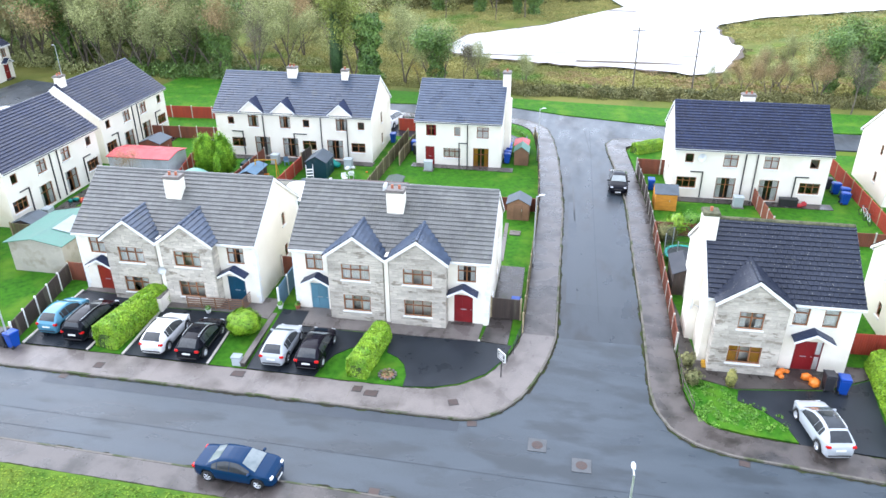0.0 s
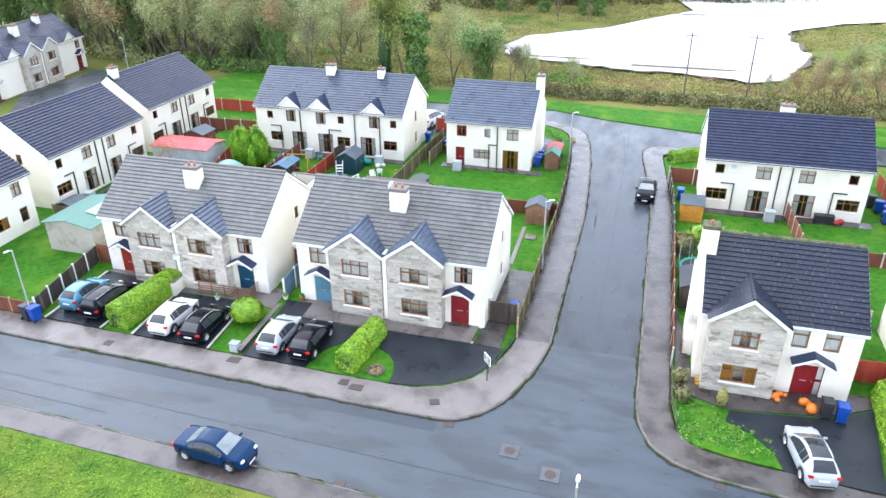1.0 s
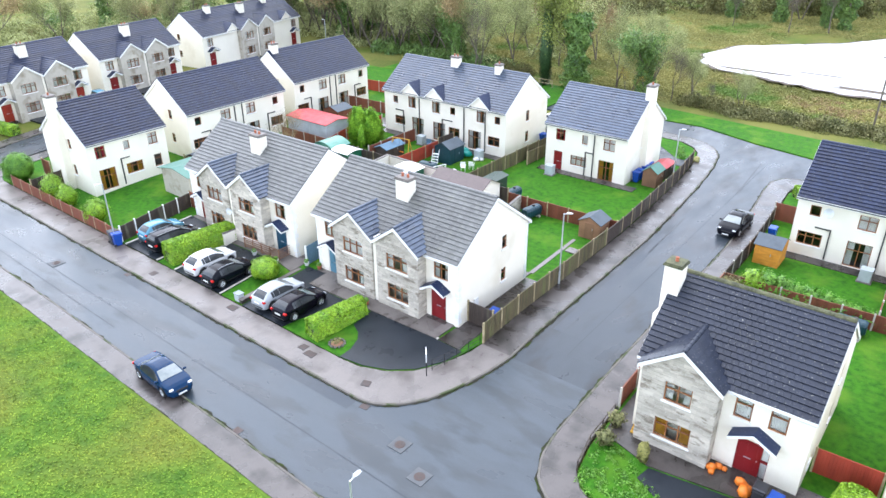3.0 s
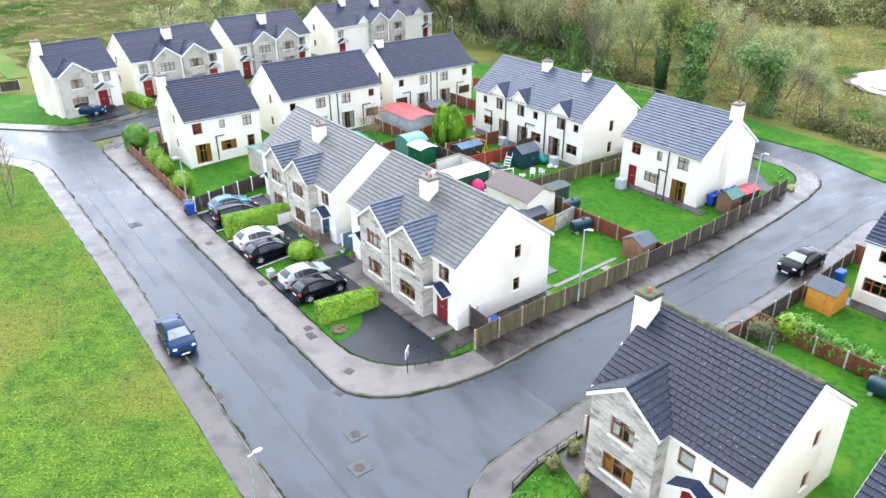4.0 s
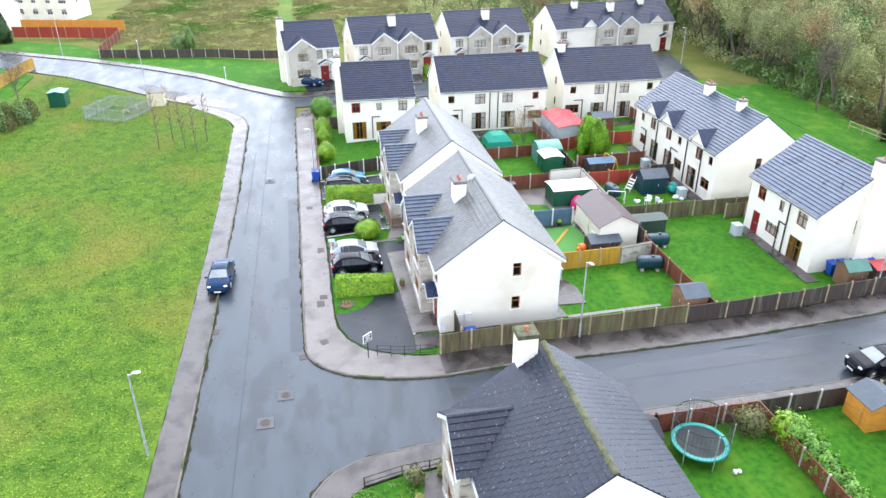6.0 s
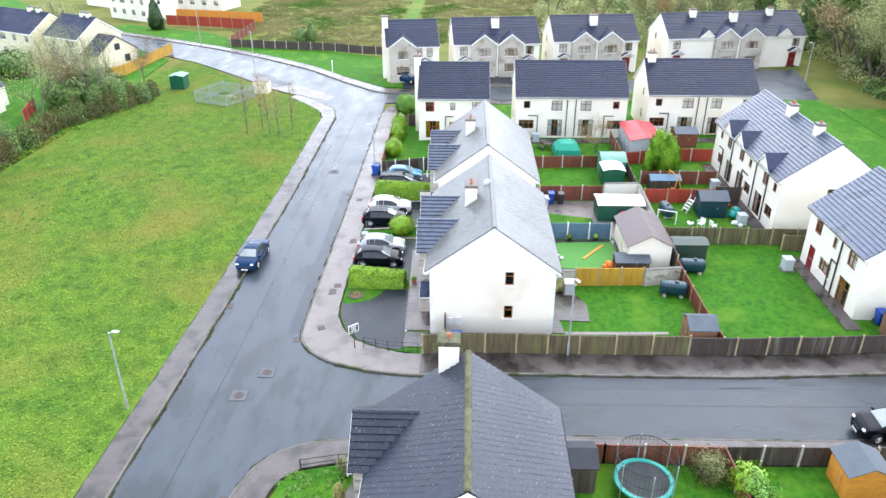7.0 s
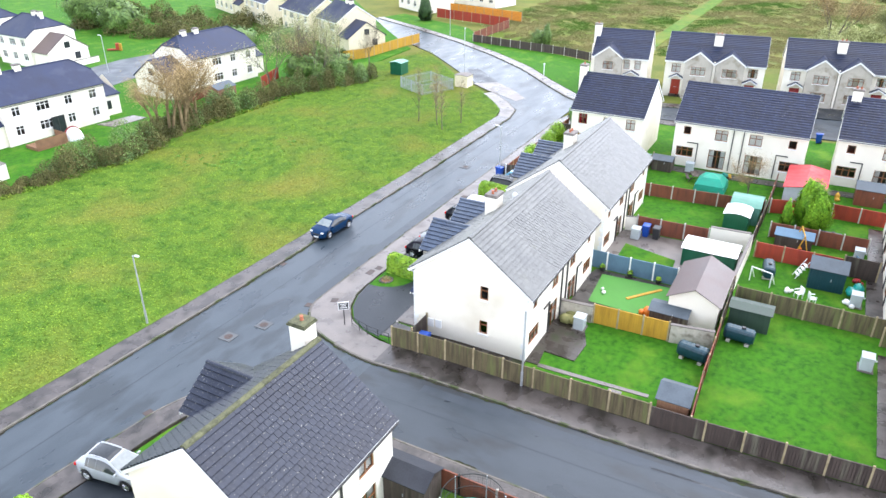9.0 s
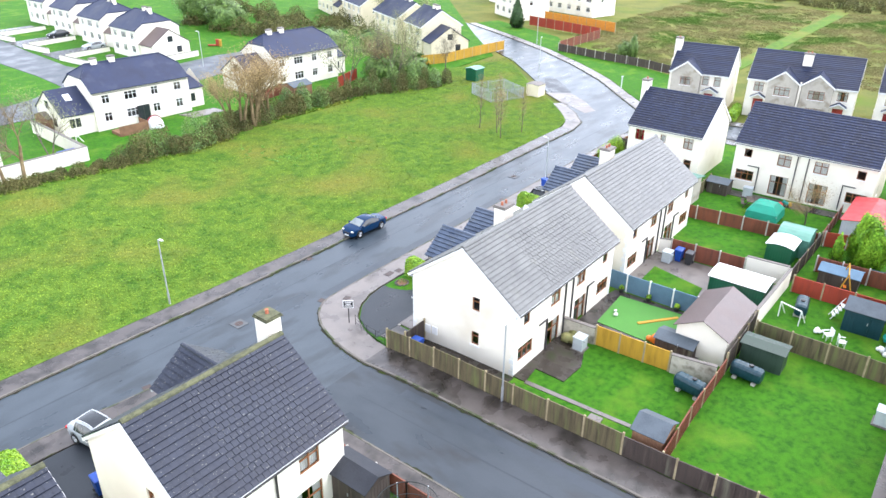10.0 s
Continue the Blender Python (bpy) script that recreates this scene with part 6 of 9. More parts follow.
    c = tree(-66.0, 104.0, 12.0, "olive-grey bare woodland tree", "olive", 76, leaves=13000, levels=5)
    d = tree(-73.0, 108.0, 12.0, "russet brown woodland tree", "brown", 77, leaves=11000, levels=5)
    rs = random.Random(5)
    kinds = [c, c, d, b, a, c, b]
    spots = []
    for i in range(24):
        x = rs.uniform(-118, -44)
        spots.append((x, rs.uniform(103, 112) + max(0, -x - 70) * 0.25 + rs.uniform(0, 40) * (1 if i % 2 else 0.15), rs.choice(kinds)))
    spots += [(rs.uniform(-82, -46), rs.uniform(100, 108), rs.choice([c, c, b, d])) for _ in range(12)]
    spots += [(rs.uniform(-120, -80), rs.uniform(98, 126), rs.choice([c, b, c, d])) for _ in range(14)]
    spots += [(-104, 88, c), (-100, 96, b), (-108, 80, d), (-112, 92, c), (-98, 104, b), (-118, 70, c), (-122, 60, d), (-126, 84, b), (-97, 78, c)]
    spots += [(rs.uniform(-40, 0), rs.uniform(165, 200), rs.choice([c, b, a])) for _ in range(14)]
    for x, y, src in spots:
        copy_thing(src, at(x, y, -0.2, rs.uniform(0, 360), rs.uniform(0.75, 1.15)))
    copy_thing(a, at(35.5, 96.0, -0.2, 40, 0.75))
    copy_thing(b, at(36.0, 107.0, -0.2, 100, 0.7))
    copy_thing(c, at(41.0, 110.0, -0.2, 10, 0.8))
    copy_thing(c, at(30.0, 111.0, -0.2, 200, 0.6))
    copy_thing(c, at(46.0, 103.0, -0.2, 250, 0.8))
    for x, y, k, src in ((24.0, 104.5, 0.4, d), (27.0, 103.0, 0.45, d), (29.5, 105.0, 0.4, c), (33.0, 101.5, 0.5, d), (34.0, 105.0, 0.6, c), (38.5, 100.0, 0.5, a), (20.5, 106.0, 0.3, c), (40.0, 106.0, 0.75, b)):
        copy_thing(src, at(x, y, -0.2, x * 53 % 360, k))
    # loose bare growth on the meadow between the wood and the lake
    for x, y, k, src in ((-24, 104, 0.8, c), (-33, 108, 0.85, c), (-38, 112, 0.9, a), (-22, 112, 0.7, c), (-36, 121, 0.75, d), (-43, 106, 0.9, c), (-46, 116, 0.8, c), (-13, 104.5, 0.5, c), (-10, 103.5, 0.45, g), (-6, 103, 0.4, c), (-52, 128, 0.6, a), (-29, 128, 0.6, c), (-20, 104, 0.7, g)):
        copy_thing(src, at(x, y, -0.2, x * 47 % 360, k))
    # scrub
    nr = np.random.RandomState(9)
    wood = [(x + nr.uniform(-3, 3), np.interp(x, [-95, -63, -40, -21, 10, 40], [150, 160, 172, 190, 202, 207]) + nr.uniform(0, 1) ** 1.5 * 60) for x in np.arange(-110, 40, 0.45)]
    thicket("far_wood", wood, "grey-green far wood beyond the lake", "hedge_wild", 33, (2.5, 6.5), (1.6, 3.4), 0.26, 260)
    thicket("far_wood", [(x, y + 3) for x, y in wood[::3]], "pale bare scrub of the far wood", "leaf_olive", 34, (3.0, 7.0), (1.2, 2.6), 0.2, 260)
    thicket("undergrowth", [(-40.6 + nr.uniform(-2.5, 2.5), 101.6 + nr.uniform(-1, 1.5)) for _ in range(9)], "dark bramble mound at the edge of the wood", "hedge_wild", 35, (1.2, 2.4), (1.2, 2.0), 0.12, 500)
    band = [(x, 99.5 + nr.uniform(0, 3.5) + (1.5 if x < -8 else 0)) for x in np.arange(-13, 60, 0.35)]
    thicket("bramble_scrub", band, "tangled olive-brown bramble bank", "bramble", 11, size=0.13, per=230)
    thicket("bramble_scrub", [(x, 99.8 + nr.uniform(0, 2.5)) for x in np.arange(-13, 60, 0.8)], "dark green bramble bank above the verge", "hedge_wild", 36, (0.9, 1.9), (0.8, 1.5), 0.11, 330)
    brown = [(nr.uniform(-14, 62), nr.uniform(103, 138)) for _ in range(900)]
    brown = [p for p in brown if not inside(*p, lake) and noise.noise(Vector((p[0] * 0.08, p[1] * 0.11, 4.0))) > 0.02]
    thicket("bracken", brown, "rusty brown bracken and sedge on the marsh", "leaf_brown", 37, (0.3, 0.8), (0.6, 1.5), 0.1, 110)
    under = [(nr.uniform(-125, -42), nr.uniform(102, 150)) for _ in range(420)]
    under = [p for p in under if p[0] < -74 or p[1] < 105.5 or (p[1] < 124 and noise.noise(Vector((p[0] * 0.09, p[1] * 0.09, 7))) > 0.12)]
    thicket("undergrowth", under, "brown and olive undergrowth of the wood", "leaf_olive", 12, (1.0, 3.0), (1.2, 2.6), 0.18, 220)
    thicket("undergrowth", [(nr.uniform(-70, -42), nr.uniform(100.5, 106)) for _ in range(60)], "dark ivy and laurel undergrowth", "leaf_ivy", 13, (1.0, 2.4), (1.0, 2.0), 0.18, 240)
    pts = []
    while len(pts) < 5600:
        x, y = nr.uniform(-60, 75), nr.uniform(102, 205)
        if (y < 135 or noise.noise(Vector((x * 0.05, y * 0.05, 2.0))) > -0.3) and not inside(x, y, lake):
            pts.append((x, y))
    thicket("marsh_tufts", pts, "straw and olive reed tufts on the marsh", "reed", 14, (0.15, 0.5), (0.7, 1.8), 0.13, 80)
    near = [(nr.uniform(-62, 2), nr.uniform(101, 152)) for _ in range(2600)]
    near = [p for p in near if not inside(*p, lake)]
    thicket("marsh_tufts", near, "olive and yellow-green tufts of the wet meadow", "reed", 29, (0.1, 0.32), (0.7, 1.7), 0.085, 120)
    edge = [(p[0] + nr.normal(0, 0.8), p[1] + nr.normal(0, 0.8)) for p in resample(lake[:13], 260)]
    thicket("shore_reeds", edge, "dark reeds along the lake shore", "bramble", 15, (0.2, 0.6), (0.3, 0.8), 0.18, 50)
    # hedge line south of the green
    def hy(x):
        return float(np.interp(x, [-66, -57, -49, -33, -28, -20, -8, 0, 30], [-1.5, -3.5, -7.6, -9.0, -8.6, -6.4, -8.6, -10.2, -13.5]))
    line = [(x, hy(x) + nr.uniform(-1.0, 0.9)) for x in np.arange(-62, -9, 0.95)]
    low = [(x, hy(x) + nr.uniform(-0.6, 0.9)) for x in np.arange(-9, 30, 0.8)]
    thicket("field_hedge", low, "low dark bramble hedge before a white wall", "hedge_wild", 38, (0.8, 1.7), (0.7, 1.4), 0.085, 900)
    thicket("field_hedge", line, "overgrown dark olive and brown field hedge", "hedge_wild", 16, (1.4, 3.9), (0.8, 2.0), 0.085, 1500)
    thicket("field_hedge", [(x + nr.uniform(-1, 1), hy(x) + nr.uniform(-1.6, 0.6)) for x in np.arange(-60, -10, 2.1) if not -50 < x < -42], "dark evergreen clumps in the field hedge", "leaf_ivy", 17, (1.6, 4.6), (1.0, 2.4), 0.1, 2000)
    thicket("hedge_foot", [(x + nr.uniform(-1, 1), hy(x) + nr.uniform(0.9, 1.8)) for x in np.arange(-60, 24, 0.8)], "long pale grass at the foot of the hedge", "grass_blade", 22, (0.25, 0.6), (0.5, 1.0), 0.12, 120)
    # blades and tufts of the open green
    n = 210000
    gx, gy = nr.uniform(-84, 22, n), -8 + 31.8 * nr.uniform(0, 1, n) ** 0.85
    border = [(60, 21.6), (12.9, 22.6), (0, 22.9), (-8.5, 23.1), (-30, 23.5), (-53, 23.4), (-56.4, 22.6), (-58.6, 20.7), (-62.6, 17.0), (-67.6, 10.8), (-75, 3.8), (-85.3, -5), (-70, -7), (-57, -2), (-45, -6), (-23, -6), (0, -9), (60, -14)]
    ok = np.array([inside(a, b, border) for a, b in zip(gx, gy)])
    gx, gy = gx[ok], gy[ok]
    pz = np.array([gz(a, b) for a, b in zip(gx, gy)]) + 0.13
    ob = leaf_mesh("grass_tufts", np.c_[gx, gy, pz], np.c_[nr.normal(0, 0.3, (len(gx), 2)), np.ones(len(gx))], 0.075, M["grass_blade"], aspect=2.0, droop=0.12, seed=21)
    tagged(ob, "uneven tufts of rough grass on the green", "grass", kind="stuff")
    tus = []
    for cx, cy, k, sp in ((-22.2, 1.2, 14, 1.8), (-22.5, 5.8, 16, 1.9), (-25.2, 4.6, 18, 2.0), (-31.0, 6.9, 8, 1.4)):
        tus += [(cx + nr.normal(0, sp), cy + nr.normal(0, sp * 0.7)) for _ in range(k)]
    thicket("grass_tussocks", tus, "dark rushy tussocks on the open green", "shrub", 25, (0.36, 0.55), (0.18, 0.4), 0.05, 150)
    # blades of the back lawns
    zones = ((-34, 50, -2.2, 68), (9, 50, 40, 61))
    gx = np.concatenate([nr.uniform(x0, x1, int((x1 - x0) * (y1 - y0) * 75)) for x0, y0, x1, y1 in zones])
    gy = np.concatenate([nr.uniform(y0, y1, int((x1 - x0) * (y1 - y0) * 75)) for x0, y0, x1, y1 in zones])
    pz = np.array([gz(a, b) for a, b in zip(gx, gy)]) + 0.055
    ob = leaf_mesh("lawn_blades", np.c_[gx, gy, pz], np.c_[nr.normal(0, 0.3, (len(gx), 2)), np.ones(len(gx))], 0.045, M["lawn_blade"], aspect=2.0, droop=0.12, seed=24)
    tagged(ob, "short uneven blades of the back lawns", "grass", kind="stuff")
    e = tree(-27.2, -8.4, 8.6, "rust-brown bare tree in the field hedge", "brown", 80, leaves=3600, levels=5, girth=0.026, bark="bark_tan", lean=0.12)
    for x, y, k in ((-28.6, -7.8, 1.1), (-30.2, -8.8, 1.0), (-31.6, -8.4, 0.9), (-26.2, -9.2, 0.85), (-57.0, -10.5, 0.8)):
        copy_thing(e, at(x, y, -0.2, x * 61 % 360, k))
    bare = tree(-0.6, -10.8, 9.2, "bare tan tree with a forked trunk by the white wall", "bare", 83, leaves=2600, levels=5, girth=0.024, bark="bark_tan", lean=0.14)
    copy_thing(bare, at(0.9, -11.3, -0.2, 130, 0.85))
    f = tree(-48.7, -10.6, 9.0, "olive tree in the field hedge", "olive", 81, leaves=2200, levels=5)
    for x, y, k in ((-56, -7.5, 0.85), (-61, -8, 0.9), (-57.5, -13, 0.95), (-66, -14, 0.9), (-6, -16, 0.8), (-86, -27, 1.1), (-91, -41, 1.1), (-98, -60, 1.2), (-70, -20, 0.8)):
        copy_thing(f, at(x, y, -0.2, x * 37 % 360, k))
    copy_thing(a, at(-64.1, -3.6, -0.2, 33, 0.75))
    copy_thing(a, at(-56.5, -11.5, -0.2, 80, 0.75))
    for i, (x, y, r, h) in enumerate(((-73.5, -81, 5.0, 7.5), (-71, -70, 4.0, 5.5), (-66, -34, 3.6, 4.0), (-60, -31, 2.8, 3.5), (-57.5, -12, 2.2, 3.4), (-61.5, -9, 2.4, 3.6), (-73, -28, 2.6, 3.6))):
        bush(x, y, r, h, "large rounded evergreen garden tree", "leaf_ivy", 90 + i, density=75, size=0.3, name="tree", category="tree", lump=0.5, rag=0.16)
    thicket("field_hedge", [(nr.uniform(-92, -68), nr.uniform(-92, -40)) for _ in range(60)], "bare olive-brown scrub behind the far gardens", "hedge_wild", 23, (1.5, 4.0), (1.5, 3.0), 0.16, 700)
    conifer(-112, -21, 6, 1.8, "dark garden conifer far up the road", "leaf_dark", 96, 0.8, 60, 0.4)
    thicket("undergrowth", [(nr.uniform(-140, -98), nr.uniform(58, 118)) for _ in range(190)], "grey-olive scrub behind the far row", "leaf_olive", 27, (1.5, 4.5), (1.4, 3.0), 0.17, 420)
    thicket("undergrowth", [(nr.uniform(-135, -99), nr.uniform(70, 118)) for _ in range(60)], "dark ivy thicket behind the far row", "leaf_ivy", 28, (2.5, 6.0), (1.2, 2.4), 0.18, 520)
    # rough pasture to the west
    rough = [(nr.uniform(-190, -94), nr.uniform(-8, 75)) for _ in range(4600)]
    rough = [p for p in rough if p[0] < -95.5 - max(0, 12 - p[1]) * 0.9 and abs(p[1] - 29.8) > 2.4 and not (p[0] > -101 and p[1] > 26)]
    sheet("track", [(-99, 28.4), (-140, 28.2), (-190, 28.4), (-190, 31.4), (-140, 31.3), (-99, 31.0)], 0.0, M["green"], "worn green mown track across the pasture", "grass", skirt=0.1, step=6.0)
    conifer(-96.2, 14.0, 4.2, 0.9, "dark shrub behind the panel fence", "leaf_ivy", 97, 0.4, 140, 0.16)
    bush(-97.0, 12.2, 1.3, 2.8, "dark rounded shrub behind the panel fence", "leaf_ivy", 98, density=150, size=0.16, lump=0.6, rag=0.2)
    thicket("pasture_tufts", rough, "rough rushy pasture behind the houses", "pasture", 18, (0.1, 0.3), (0.7, 1.7), 0.1, 120)
    thicket("undergrowth", [(nr.uniform(-235, -192), nr.uniform(0, 110)) for _ in range(150)], "scrubby trees beyond the pasture", "hedge_wild", 19, (1.5, 4), (1.2, 3.0), 0.2, 420)


def inside(x, y, poly):
    c = False
    for (ax, ay), (bx, by) in zip(poly, poly[1:] + poly[:1]):
        if (ay > y) != (by > y) and x < (bx - ax) * (y - ay) / (by - ay) + ax:
            c = not c
    return c


build_plants()

# ---- cars ----
def rounded(d, r=0.05):
    bm = boxes(d)
    bmesh.ops.bevel(bm, geom=bm.edges[:], offset=r, segments=2, affect="EDGES")
    return bm


CAR_LINES = {  # height of the centre line along the car (from tail to nose), then the ends of the two screens
    "hatch": ([(0, 0.48), (0.012, 0.6), (0.035, 0.67), (0.1, 0.83), (0.165, 0.93), (0.23, 0.975), (0.3, 0.995), (0.4, 1.0), (0.5, 0.975), (0.56, 0.94), (0.76, 0.67), (0.8, 0.665), (0.9, 0.6), (0.96, 0.53), (0.985, 0.45), (1, 0.34)], 0.035, 0.17, 0.565, 0.755),
    "estate": ([(0, 0.5), (0.01, 0.63), (0.025, 0.71), (0.075, 0.92), (0.12, 0.975), (0.3, 1.0), (0.45, 1.0), (0.55, 0.975), (0.59, 0.945), (0.76, 0.68), (0.8, 0.66), (0.9, 0.595), (0.96, 0.53), (0.985, 0.45), (1, 0.34)], 0.03, 0.085, 0.595, 0.755),
    "saloon": ([(0, 0.46), (0.01, 0.59), (0.03, 0.66), (0.12, 0.69), (0.18, 0.705), (0.33, 0.945), (0.42, 0.995), (0.5, 1.0), (0.57, 0.98), (0.61, 0.95), (0.79, 0.68), (0.83, 0.655), (0.91, 0.6), (0.96, 0.53), (0.985, 0.45), (1, 0.34)], 0.19, 0.335, 0.615, 0.785),
    "mpv": ([(0, 0.5), (0.008, 0.64), (0.02, 0.73), (0.06, 0.94), (0.1, 0.98), (0.3, 1.0), (0.45, 0.99), (0.54, 0.965), (0.59, 0.93), (0.8, 0.66), (0.84, 0.63), (0.92, 0.56), (0.97, 0.49), (0.99, 0.42), (1, 0.34)], 0.025, 0.07, 0.6, 0.795)}


def car(x, y, heading, colour, label, L=4.3, W=1.78, H=1.47, style="hatch", glassroof=False, z=None, rails=False):
    """heading: degrees of the nose from +x. One skin from sill to roof with wheel arches, panes set on it, wheels, lamps, mirrors and plates."""
    root = thing("car", pose(x, y, (gz(x, y) + 0.11) if z is None else z, 0, 0, heading), label, "car", "parked cars")
    P = M["car_" + colour]
    line, r0, r1, f0, f1 = CAR_LINES[style]
    fs, zs = [q[0] for q in line], [q[1] * H for q in line]
    hw, R = W / 2, (0.33 if H < 1.6 else 0.36)
    axles = [-L / 2 + 0.19 * L, -L / 2 + 0.81 * L]

    def frame_at(f):
        """Half width, top, waist and roof-edge of the section at f."""
        zt = float(np.interp(f, fs, zs))
        w = hw * float(np.interp(f, [0, 0.012, 0.04, 0.12, 0.3, 0.7, 0.85, 0.93, 0.97, 0.99, 1], [0.7, 0.8, 0.875, 0.95, 1, 1, 0.97, 0.91, 0.83, 0.72, 0.56]))
        zw = min(zt - 0.05, H * float(np.interp(f, [0, 0.1, 0.6, 0.8], [0.66, 0.635, 0.6, 0.58])))
        cab = max(0.0, zt - zw)
        wr = 0.965 * w - 0.5 * cab
        return zt, w, zw, wr, cab

    def section(f):
        zt, w, zw, wr, cab = frame_at(f)
        X = -L / 2 + f * L
        z0 = 0.2
        for ax in axles:
            dx = abs(X - ax)
            if dx < R + 0.06:
                z0 = max(z0, R + math.sqrt((R + 0.06) ** 2 - dx ** 2))
        z0 = min(z0, zw - 0.12)
        za, zm = max(z0, 0.32), z0 + 0.55 * (zw - z0)
        half = [(0.0, z0), (0.9 * w, z0), (0.985 * w, max(z0 + 0.01, za)), (w, max(zm, z0 + 0.02)), (0.99 * w, zw - 0.06), (0.965 * w, zw)]
        ze = zt - 0.035 - 0.03 * min(1, cab / 0.4)
        k = [(0.97 * w * (1 - t) + wr * t - 0.012 * math.sin(math.pi * t) * -1, zw + (ze - zw) * t) for t in (0.33, 0.66, 1.0)]
        half += [*k, (wr * 0.92, zt - 0.02), (wr * 0.6, zt - 0.004), (0.0, zt)]
        return [(X, -a, b) for a, b in half[1:]] + [(X, a, b) for a, b in half[-2:0:-1]]

    st = sorted(set([round(q, 4) for q in fs] + [round(i / 60, 4) for i in range(61)]))
    bm = bmesh.new()
    loft(bm, [section(f) for f in st])
    bmesh.ops.recalc_face_normals(bm, faces=bm.faces[:])
    body = part("body", bm, P, root, smooth=True)

    def skin(name, rows, mat, label):
        bm = bmesh.new()
        loft(bm, rows, close=False, caps=False)
        bmesh.ops.recalc_face_normals(bm, faces=bm.faces[:])
        return part(name, bm, M[mat], body, label, smooth=True)

    def top_pane(name, a, b, mat, label, wide=0.9, up=0.012):
        rows = []
        for i in range(9):
            f = a + (b - a) * i / 8
            zt, w, zw, wr, cab = frame_at(f)
            rows.append([(-L / 2 + f * L + (0.01 if a > 0.5 else -0.01), wr * wide * e, zt + up - 0.022 * abs(e) ** 3) for e in (-1, -0.66, -0.33, 0, 0.33, 0.66, 1)])
        return skin(name, rows, mat, label)
    top_pane("windscreen", f0 + 0.008, f1 - 0.006, "car_screen", "sky-reflecting windscreen")
    top_pane("rear_window", r0 + 0.006, r1 - 0.006, "car_screen" if style == "saloon" else "car_glass", "sloping rear window", 0.82)
    if glassroof:
        top_pane("sunroof", r1 + 0.03, f0 - 0.01, "car_glass", "large dark glass sunroof", 0.84, 0.014)
    mid = (r1 + f0) / 2 + 0.0
    fore, aft = f0 + (f1 - f0) * 0.62, r0 + (r1 - r0) * (0.45 if style == "saloon" else 1.0) + (0.0 if style == "saloon" else 0.03)
    third = [(mid + 0.003, fore), (aft + (mid - aft) * 0.3 + 0.004, mid - 0.003), (aft, aft + (mid - aft) * 0.3 - 0.004)]
    for sg in (-1, 1):
        for a, b in third:
            rows = []
            for i in range(7):
                f = a + (b - a) * i / 6
                zt, w, zw, wr, cab = frame_at(f)
                ze = zt - 0.035 - 0.03 * min(1, cab / 0.4)
                rows.append([(-L / 2 + f * L, sg * (0.97 * w * (1 - t) + wr * t + 0.012 * math.sin(math.pi * t) + 0.012), zw + (ze - zw) * t) for t in (0.05, 0.33, 0.66, 0.92)])
            skin("side_window", rows, "car_glass", "dark side window")
    if rails:
        for sg in (-1, 1):
            bm = bmesh.new()
            pts = [(-L / 2 + f * L, sg * (frame_at(f)[3] - 0.05), frame_at(f)[0] + 0.03) for f in np.linspace(r1 + 0.03, f0 - 0.03, 7)]
            for a, b in zip(pts, pts[1:]):
                tube(bm, a, b, 0.02, n=6)
            part("roof_rail", bm, M["alloy"], body, "bright roof rail")
    for X in axles:
        for sg in (-1, 1):
            Y = sg * (hw - 0.12)
            bm = bmesh.new()
            prof = [(R * 0.62, -0.105), (R * 0.95, -0.11), (R, -0.07), (R, 0.07), (R * 0.95, 0.11), (R * 0.62, 0.105)]
            loft(bm, [[(X + r * math.cos(2 * math.pi * i / 18), Y + d, R + r * math.sin(2 * math.pi * i / 18)) for i in range(18)] for r, d in prof], caps=False)
            bmesh.ops.recalc_face_normals(bm, faces=bm.faces[:])
            wheel = part("wheel", bm, M["tyre"], root, "black tyre on alloy rim", smooth=True)
            bm = bmesh.new()
            tube(bm, (X, Y + sg * 0.04, R), (X, Y + sg * 0.095, R), R * 0.2, n=10)
            for i in range(5):
                a = 2 * math.pi * i / 5
                tube(bm, (X, Y + sg * 0.07, R), (X + R * 0.62 * math.cos(a), Y + sg * 0.085, R + R * 0.62 * math.sin(a)), 0.05, 0.04, 5)
            loft(bm, [[(X + r * math.cos(2 * math.pi * i / 18), Y + sg * d, R + r * math.sin(2 * math.pi * i / 18)) for i in range(18)] for r, d in ((R * 0.56, 0.07), (R * 0.66, 0.107), (R * 0.62, 0.06))], caps=False)
            part("rim", bm, M["alloy"], wheel, "five-spoke alloy rim")
            bm = bmesh.new()
            tube(bm, (X, Y - sg * 0.16, R), (X, Y - sg * 0.13, R), R + 0.02, n=16)
            part("wheel_arch", bm, M["black"], body, "dark inside of the wheel arch")
    zh, zl = 0.47 * H, 0.52 * H
    for sg in (-1, 1):
        part("headlight", rounded((L / 2 - 0.36, sg * hw * 0.66 - 0.15, zh - 0.06, L / 2 - 0.07, sg * hw * 0.66 + 0.15, zh + 0.07), 0.045), M["headlight"], body, "clear headlight")
        part("tail_light", rounded((-L / 2 - 0.005, sg * hw * 0.74 - 0.15, zl - 0.04, -L / 2 + 0.2, sg * hw * 0.74 + 0.13, zl + 0.13), 0.045), M["tail"], body, "red tail light")
        a, b = sorted((sg * (hw - 0.06), sg * (hw + 0.15)))
        part("wing_mirror", rounded((-L / 2 + (f1 - 0.075) * L, a, 0.63 * H, -L / 2 + (f1 - 0.05) * L + 0.02, b, 0.63 * H + 0.12), 0.03), P, body)
